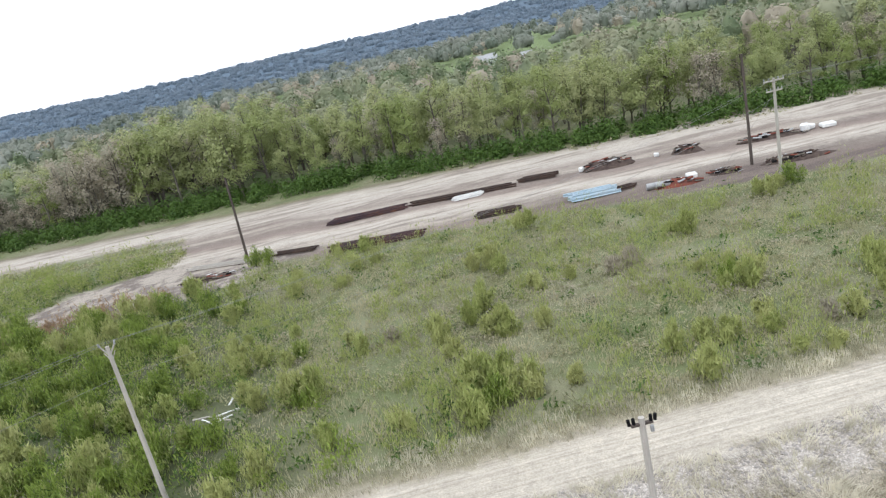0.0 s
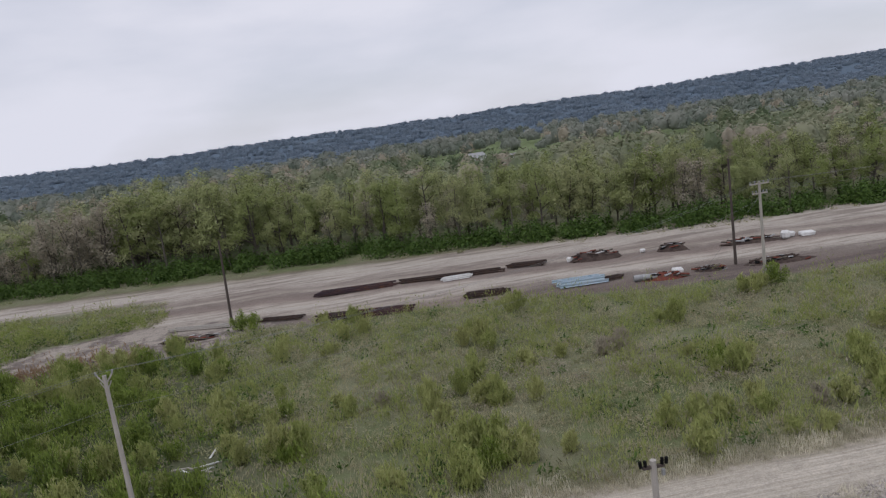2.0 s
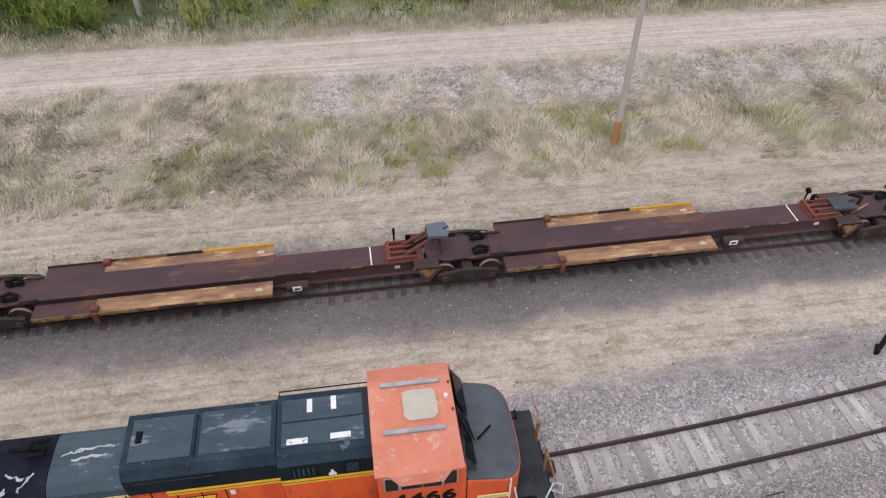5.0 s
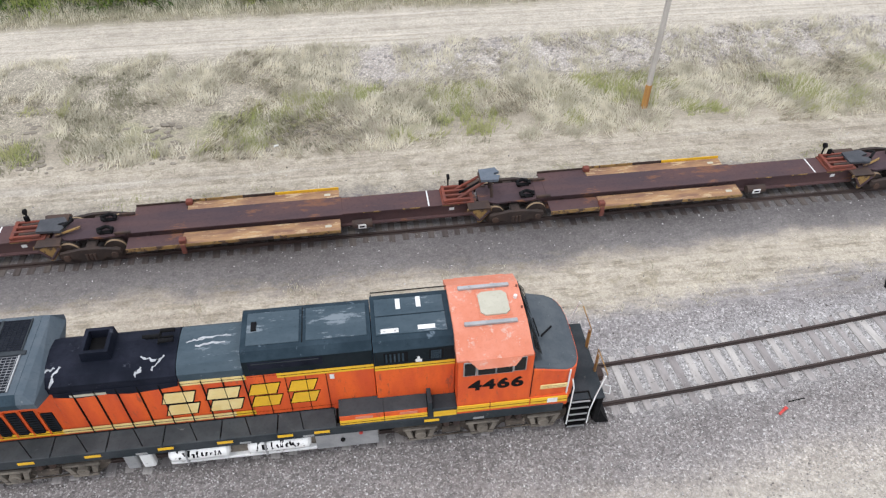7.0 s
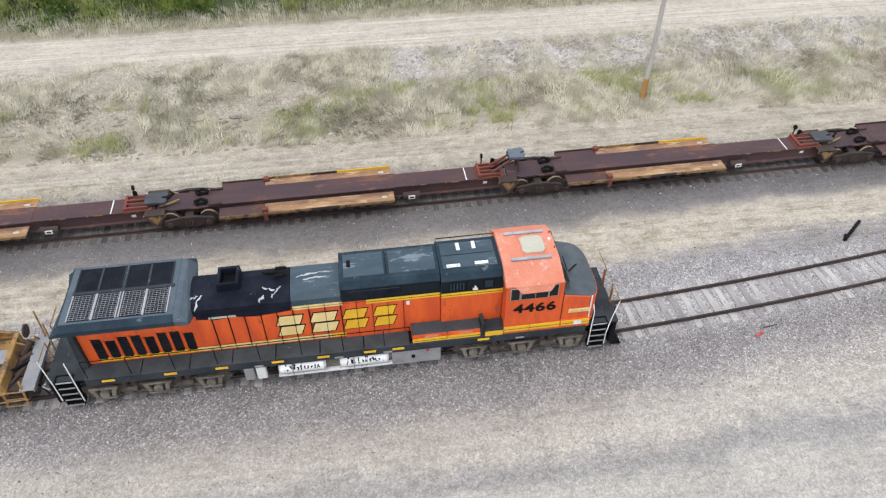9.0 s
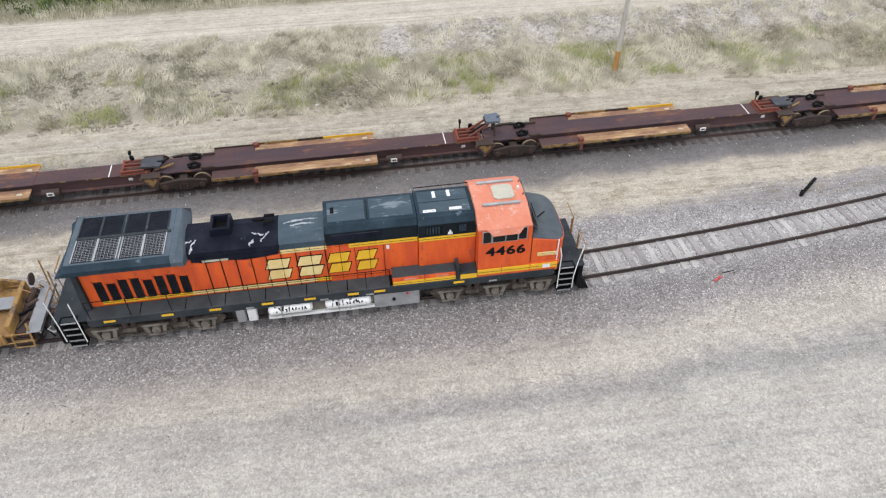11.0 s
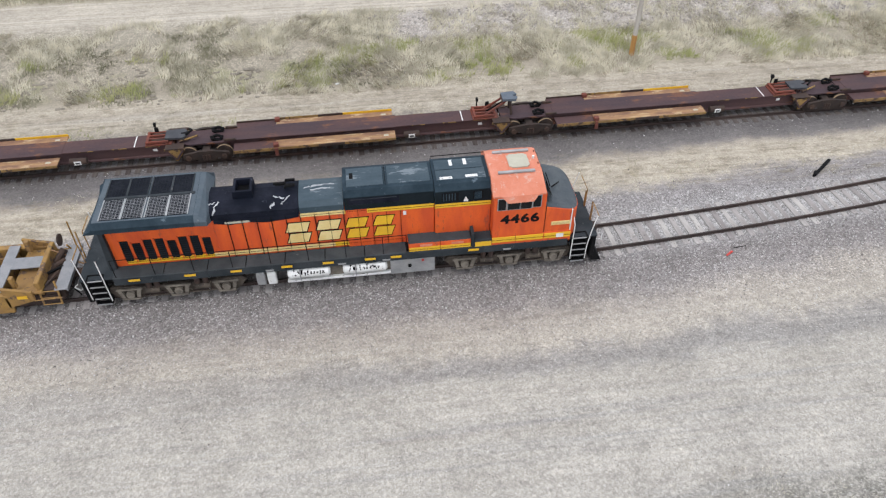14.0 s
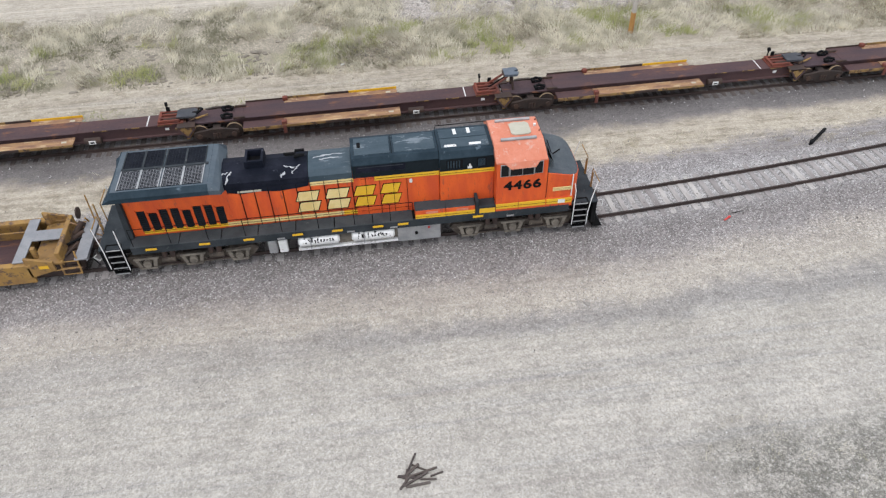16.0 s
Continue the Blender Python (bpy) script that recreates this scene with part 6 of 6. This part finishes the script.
for x, y, i, s in ((15, 34.6, 4, .95), (16, 35, 1, 1.2), (14, 34.2, 3, 1.0), (17.2, 34.8, 1, 1.1), (12.8, 33.9, 1, 1.0), (14.5, 37.2, 1, 1.4), (13.4, 36.8, 1, 1.3), (15.8, 37.6, 1, 1.2), (.8, 42.0, 1, 1.4), (2.2, 42.6, 0, 1.5), (1.4, 41.5, 3, .9), (-8.2, 89.0, 4, 1.2), (-6.5, 88.4, 3, 1.2), (54.9, 67.1, 4, 1.25), (35.3, 44.4, 3, .9), (37, 44.0, 3, .8), (31.0, 54.2, 5, 1.4), (29.4, 53.6, 5, 1.3), (26.8, 35.3, 1, 1.0), (29, 35.5, 0, 1.2)):
    plant(i, x, y, s)


# low weeds that fill the field between the shrubs
def weeds(n, keep, material, label, size, tall, k=26, spread=(.25, .6), long=2.2, rise=0.0, area=(-60, 85, 30, 108)):
    xy = np.stack([nr.uniform(*area[:2], n), nr.uniform(*area[2:], n)], 1)
    xy = xy[np.array([keep(x, y) for x, y in xy])]
    z = heights(xy)
    c = np.repeat(np.column_stack([xy, z]), k, 0)
    wd = np.repeat(nr.uniform(*spread, len(xy)), k)
    c[:, 0] += nr.normal(size=len(c)) * wd
    c[:, 1] += nr.normal(size=len(c)) * wd
    c[:, 2] += np.abs(nr.normal(size=len(c))) * tall * np.repeat(nr.uniform(.4, 1.3, len(xy)), k)
    tagged(bulk("weeds", leaves(c, np.full(len(c), size), None, long, 1.0, rise), material), label, "weeds", kind="stuff")


def rough_left(x, y):
    line = y + .22 * x
    return 86 < line < 113 and x < -20 + 5 * patch(x, y, .15, 77) and not in_yard(x, y)


def thick_at(x, y):
    return smooth(8, -14, x + (y - 45) * .25)


def field_ok(x, y):
    return not in_yard(x, y) and not cleared(x, y) and (y + .22 * x < 88 or x < -22)


weeds(3600, lambda x, y: field_ok(x, y) and nr.random() < .12 + .9 * thick_at(x, y), LEAF_DARK_SHADED, "dense dark green undergrowth, shade in its colour", .16, .5)
weeds(7000, lambda x, y: field_ok(x, y) and nr.random() > .75 * thick_at(x, y) and patch(x, y, .1, 60) > -.3, LEAF_WEED, "light green weeds across the field", .10, .42, 30)
weeds(2200, lambda x, y: field_ok(x, y) and x < 12 and nr.random() < thick_at(x, y) and patch(x, y, .16, 64) > -.3, LEAF_THICK, "dense leafy thicket in the field", .09, 1.0, 90, (.35, .7), 3.6, .8)
weeds(3900, lambda x, y: field_ok(x, y) and patch(x, y, .14, 66) + .25 * patch(x, y, .05, 68) > -.08, LEAF_BUSH, "feathery light green saplings in the field", .075, 1.05, 64, (.25, .55), 5.0, 1.4)
weeds(2300, lambda x, y: field_ok(x, y) and (patch(x, y, .07, 70) > .1 or (x + .5) ** 2 + ((y - 60) * .7) ** 2 < 9 or (x - 31) ** 2 + ((y - 54) * .7) ** 2 < 9), LEAF_PALE, "dry brownish weeds in the field", .13, .4)


EDGE = [(-120, 166), (-68, 155.5), (-42, 149), (-19, 145), (5, 137), (37, 124), (65, 114), (99, 107), (150, 98)]


def edge_y(x):
    for (xa, ya), (xb, yb) in zip(EDGE, EDGE[1:]):
        if xa <= x <= xb:
            return ya + (yb - ya) * (x - xa) / (xb - xa)
    return EDGE[0][1]


LEFT = (-85, -16, 88, 136)
weeds(2400, lambda x, y: rough_left(x, y) and patch(x, y, .12, 81) > -.2, LEAF_WEED, "grey-green weeds beside the yard road", .14, .4, 22, area=LEFT)
weeds(900, lambda x, y: rough_left(x, y) and patch(x, y, .1, 83) > .05, LEAF_BUSH, "light green brush beside the yard road", .13, 1.0, 50, (.3, .6), 3.2, .9, LEFT)
weeds(260, lambda x, y: ((x + 26) / 7) ** 2 + ((y - 84) / 4) ** 2 < 1 or ((x + 34) / 5) ** 2 + ((y - 80) / 4) ** 2 < 1, LEAF_REDDISH, "reddish-brown dry brush in the field", .13, .8, 50, (.3, .5), 3.2, .9, (-42, -16, 74, 92))
weeds(1500, lambda x, y: abs(y - edge_y(max(-119, min(149, x))) + 6) < 2.2, LEAF_WEED, "rough grass at the foot of the trees", .2, .35, 16, area=(-95, 125, 90, 165))


# ---- the belt of trees behind the yard ----
def tree(seed, h, wide, material, label, dense=1.0):
    """A forked trunk with limbs in its upper part, and a crown of leafy clumps at the limbs' ends."""
    r = random.Random(seed)
    t = thing("tree", pose(0, 0, 0), label, "tree", "trees behind the yard")
    bm = bmesh.new()
    clumps = []
    forks = r.choice([1, 2, 2, 3])
    for f in range(forks):
        a0 = r.uniform(0, 6.28)
        out = wide * (.45 if forks > 1 else .1)
        prev, pr = Vector((0, 0, -.3)), .24 * h / 15
        top_f = h * r.uniform(.72, .92)
        for i in range(1, 7):
            u = i / 6
            q = Vector((math.cos(a0) * out * u ** 1.5 + r.uniform(-.2, .2), math.sin(a0) * out * u ** 1.5 + r.uniform(-.2, .2), top_f * u))
            nrad = .24 * h / 15 * (1 - .85 * u)
            rod(bm, prev, q, pr, nrad, 6)
            if i >= 2:
                for _ in range(r.randint(2, 3)):
                    a = r.uniform(0, 6.28)
                    s0 = prev.lerp(q, r.random())
                    le = wide * r.uniform(.5, .95) * math.sin(math.pi * min(1, .25 + .62 * u)) / (1 + .25 * (forks - 1))
                    e1 = s0 + Vector((math.cos(a) * le, math.sin(a) * le, le * r.uniform(.45, 1.0)))
                    rod(bm, s0, e1, nrad * .5 + .02, .025, 4)
                    clumps.append((e1, r.uniform(.7, 1.25)))
                    s1 = s0.lerp(e1, r.uniform(.35, .7))
                    e2 = s1 + Vector((r.gauss(0, .5), r.gauss(0, .5), r.uniform(.3, 1.0))) * wide * .35
                    rod(bm, s1, e2, .035, .012, 3)
                    clumps.append((e2, r.uniform(.5, .9)))
            prev, pr = q, nrad
        clumps.append((prev + Vector((0, 0, .4)), 1.1))
    part("trunk", bm, BARK, t, "grey trunk and limbs")
    c, o = [], []
    for at, rad in clumps:
        rad *= 1.25
        for _ in range(int(66 * dense * rad)):
            v = Vector((r.gauss(0, 1), r.gauss(0, 1), r.gauss(0, 1))).normalized() * rad * abs(r.gauss(.72, .3))
            c.append((at.x + v.x, at.y + v.y, at.z + v.z * .9))
            o.append(v / rad)
    c = np.array(c)
    far_out = c - np.array([0, 0, h * .55])
    far_out /= np.linalg.norm(far_out, axis=1, keepdims=True) + 1e-9
    bulk("crown", leaves(c, np.full(len(c), .225), np.array(o) * .5 + far_out * 1.0, 1.9, .38), material, t)
    return t


TREES = [tree(1, 13.5, 4.0, LEAF_TREE, "olive-green spring tree with airy crown"), tree(2, 15.0, 4.2, LEAF_TREE, "tall olive-green spring tree behind the yard"), tree(3, 12.0, 3.8, LEAF_TREE, "round light green spring tree behind the yard"),
         tree(4, 14.0, 3.4, LEAF_TREE, "slender light green tree with grey limbs", .7), tree(5, 13.0, 3.5, LEAF_PALE, "pale brown budding tree with bare twigs", .55),
         tree(6, 16.0, 4.4, LEAF_TREE, "broad olive-green tree with dense crown"), tree(7, 12.5, 2.6, LEAF_PALE, "thin bare-limbed budding tree behind the yard", .4)]
planted = [False] * len(TREES)
for row, (depth, step) in enumerate(((4.0, 4.6), (9.5, 5.0), (16, 5.4), (25, 6.0), (37, 7.0), (52, 8.5))):
    x = -92 - depth * .3
    while x < 118 + depth * .4:
        y = edge_y(max(-119, min(149, x))) + depth + rng.uniform(-2, 2)
        big = 1.0 + .44 * smooth(2, -20, x) * smooth(-70, -42, x) + rng.uniform(-.30, .14) - .12 * smooth(70, 80, x)
        pale = .12 + .6 * smooth(-36, -50, x) + .25 * (patch(x, y, .05, 90) > .25)
        i = rng.choice([4, 6]) if rng.random() < pale else rng.choice([0, 1, 2, 3, 5])
        m = pose(x, y, -1.6, 0, 0, rng.uniform(0, 360)) @ Matrix.Diagonal((big, big, big, 1))
        if planted[i]:
            copy_thing(TREES[i], Matrix()).matrix_basis = m
        else:
            planted[i] = True
            TREES[i].matrix_basis = m
        x += step * rng.uniform(.7, 1.35)


def understorey():
    n = 620
    out, ways = [], []
    for _ in range(n):
        x = rng.uniform(-95, 125)
        y = edge_y(max(-119, min(149, x))) + rng.uniform(-4.5, 6)
        h, w = rng.uniform(1.6, 4.6) + 1.8 * max(0.0, patch(x, y, .06, 95)), rng.uniform(1.0, 2.2)
        k = 140
        v = nr.normal(size=(k, 3))
        v /= np.linalg.norm(v, axis=1, keepdims=True)
        v *= nr.uniform(.55, 1.05, k)[:, None]
        v[:, 2] = np.abs(v[:, 2])
        out.append(np.array([x, y, -1.6]) + v * np.array([w, w, h]))
        ways.append(v)
    c = np.concatenate(out)
    tagged(bulk("understorey", leaves(c, np.full(len(c), .31), np.concatenate(ways), 1.6, .5), LEAF_DARK_SHADED), "dense dark green understorey below the trees", "undergrowth", kind="stuff")


understorey()


# ---- the distance: woods, a white house, wooded hills ----
def crown_mesh(name, spots, material, parent, fine):
    """Uneven rounded crowns, one closed island each, at rows of (x, y, z, radius, half height)."""
    bm = bmesh.new()
    bmesh.ops.create_icosphere(bm, subdivisions=fine, radius=1.0)
    ball = np.array([v.co[:] for v in bm.verts])
    tri = np.array([[v.index for v in f.verts] for f in bm.faces])
    keep = ball[tri].mean(1)[:, 2] > -.35
    tri = tri[keep]
    bm.free()
    spots = np.array(spots)
    n, k = len(spots), len(ball)
    v = ball[None] * nr.uniform(.78, 1.16, (n, k))[:, :, None]
    v = v * spots[:, None, [3, 3, 4]] + spots[:, None, :3]
    idx = (tri[None] + (np.arange(n) * k)[:, None, None]).reshape(-1)
    me = bpy.data.meshes.new(name)
    me.vertices.add(n * k)
    me.vertices.foreach_set("co", v.astype(np.float32).ravel())
    me.loops.add(len(idx))
    me.loops.foreach_set("vertex_index", idx.astype(np.int32))
    me.polygons.add(len(idx) // 3)
    me.polygons.foreach_set("loop_start", np.arange(0, len(idx), 3, dtype=np.int32))
    me.materials.append(material)
    me.update(calc_edges=True)
    ob = new(name, me)
    ob.parent = parent
    return ob


def canopy(count, spot, material, name, label, k, fine=2, long=1.5):
    """Many crowns, each a rounded body with leaf sprays standing off it, at the places that spot() gives."""
    pts, ways, siz, cores = [], [], [], []
    while len(cores) < count:
        got = spot()
        if not got:
            continue
        x, y, z, h, w, s = got
        cores.append((x, y, z + h * .5, w * .76, h * .42))
        v = nr.normal(size=(k, 3))
        v /= np.linalg.norm(v, axis=1, keepdims=True)
        v[:, 2] = np.where(v[:, 2] < -.3, -v[:, 2], v[:, 2])
        pts.append(np.array([x, y, z + h * .5]) + v * nr.uniform(.72, 1.16, k)[:, None] * np.array([w, w, h * .5]))
        ways.append(v)
        siz.append(np.full(k, s))
    ob = bulk(name, leaves(np.concatenate(pts), np.concatenate(siz), np.concatenate(ways), long, .55), material)
    tagged(ob, label, "woods", kind="stuff")
    crown_mesh("crowns", cores, material, ob, fine)


def meadow(x, y, d, az):
    """Open grass beyond the tree belt."""
    return 300 < d < 470 + 120 * patch(x, y, .01, 130) and 6 < az < 28


def wood_spot(near, far, pale, gap=-.12):
    def spot():
        d = near + (far - near) * rng.random() ** 1.15
        az = rng.uniform(-38, 54)
        x, y = 9 + d * math.sin(radians(az)), -7 + d * math.cos(radians(az))
        if patch(x, y, .011, 100) < gap and d > 240 or meadow(x, y, d, az):
            return None
        if pale and patch(x, y, .014, 120) < .02:
            return None
        return x, y, max(-3.0, hill_height(x, y) - 4), rng.uniform(7, 15), rng.uniform(2.8, 5.2) * (1 + d / 1800), .42 + d / 700
    return spot


def hill_height(x, y):
    rise = smooth(900, 2000, y)
    top = 50 + 14 * noise.noise((x * .0016, 3.0, 1.0)) + 12 * smooth(300, 1300, x) + 60 * smooth(1500, 2600, x) - 4 * smooth(-300, -1100, x)
    return -4 + top * rise + 5 * noise.noise((x * .012, y * .012, 4.0)) * rise


def hill_spot():
    y = rng.uniform(900, 2040)
    x = rng.uniform(-.75, 1.15) * (y + 60)
    return x, y, hill_height(x, y) - 4, rng.uniform(8, 13), rng.uniform(7, 13), 2.8


canopy(1000, wood_spot(195, 430, False), LEAF_FAR, "far_woods", "distant woods of spring green trees", 130)
canopy(1500, wood_spot(430, 1150, False), LEAF_HAZY, "far_woods", "grey-green woods farther off, haze in their colour", 56)
canopy(230, wood_spot(200, 640, True), LEAF_PALE, "far_woods", "distant brownish budding trees", 120)


def hills():
    ys = [880 + 60 * j for j in range(26)]
    xs = [-2200 + 40 * i for i in range(140)]
    verts = [(x, y, hill_height(x, y)) for y in ys for x in xs]
    w = len(xs)
    faces = [(j * w + i, j * w + i + 1, (j + 1) * w + i + 1, (j + 1) * w + i) for j in range(len(ys) - 1) for i in range(w - 1)]
    tagged(raw("backdrop", verts, faces, HILL_HAZE), "distant wooded ridge painted in haze blue", "hills", kind="structure")


hills()
canopy(5200, hill_spot, LEAF_HILL_HAZE, "hill_woods", "woods on the distant ridge, painted haze blue", 18, 1)


def house(x, y, turn, label, s=1.0):
    z = ground_z(x, y)
    hs = thing("house", pose(x, y, z, 0, 0, turn), label, "house")
    part("wall", boxes((-6 * s, 6 * s, -4 * s, 4 * s, 0, 6.0 * s)), WHITE, hs, "white clapboard wall")
    bm = bmesh.new()
    prism(bm, [(-4.5 * s, 5.8 * s), (4.5 * s, 5.8 * s), (0, 8.6 * s)], -6.4 * s, 6.4 * s)
    part("roof", bm, STEEL, hs, "grey gable roof")
    for i in range(4):
        px = (-4.4 + i * 2.9) * s
        part("window", boxes((px - .5 * s, px + .5 * s, -4.06 * s, -3.98 * s, 2.6 * s, 4.2 * s)), GLASS, hs)


house(80, 387, 12, "white farmhouse among the trees", 1.0)
house(101, 384, -10, "small white outbuilding among the trees", .65)
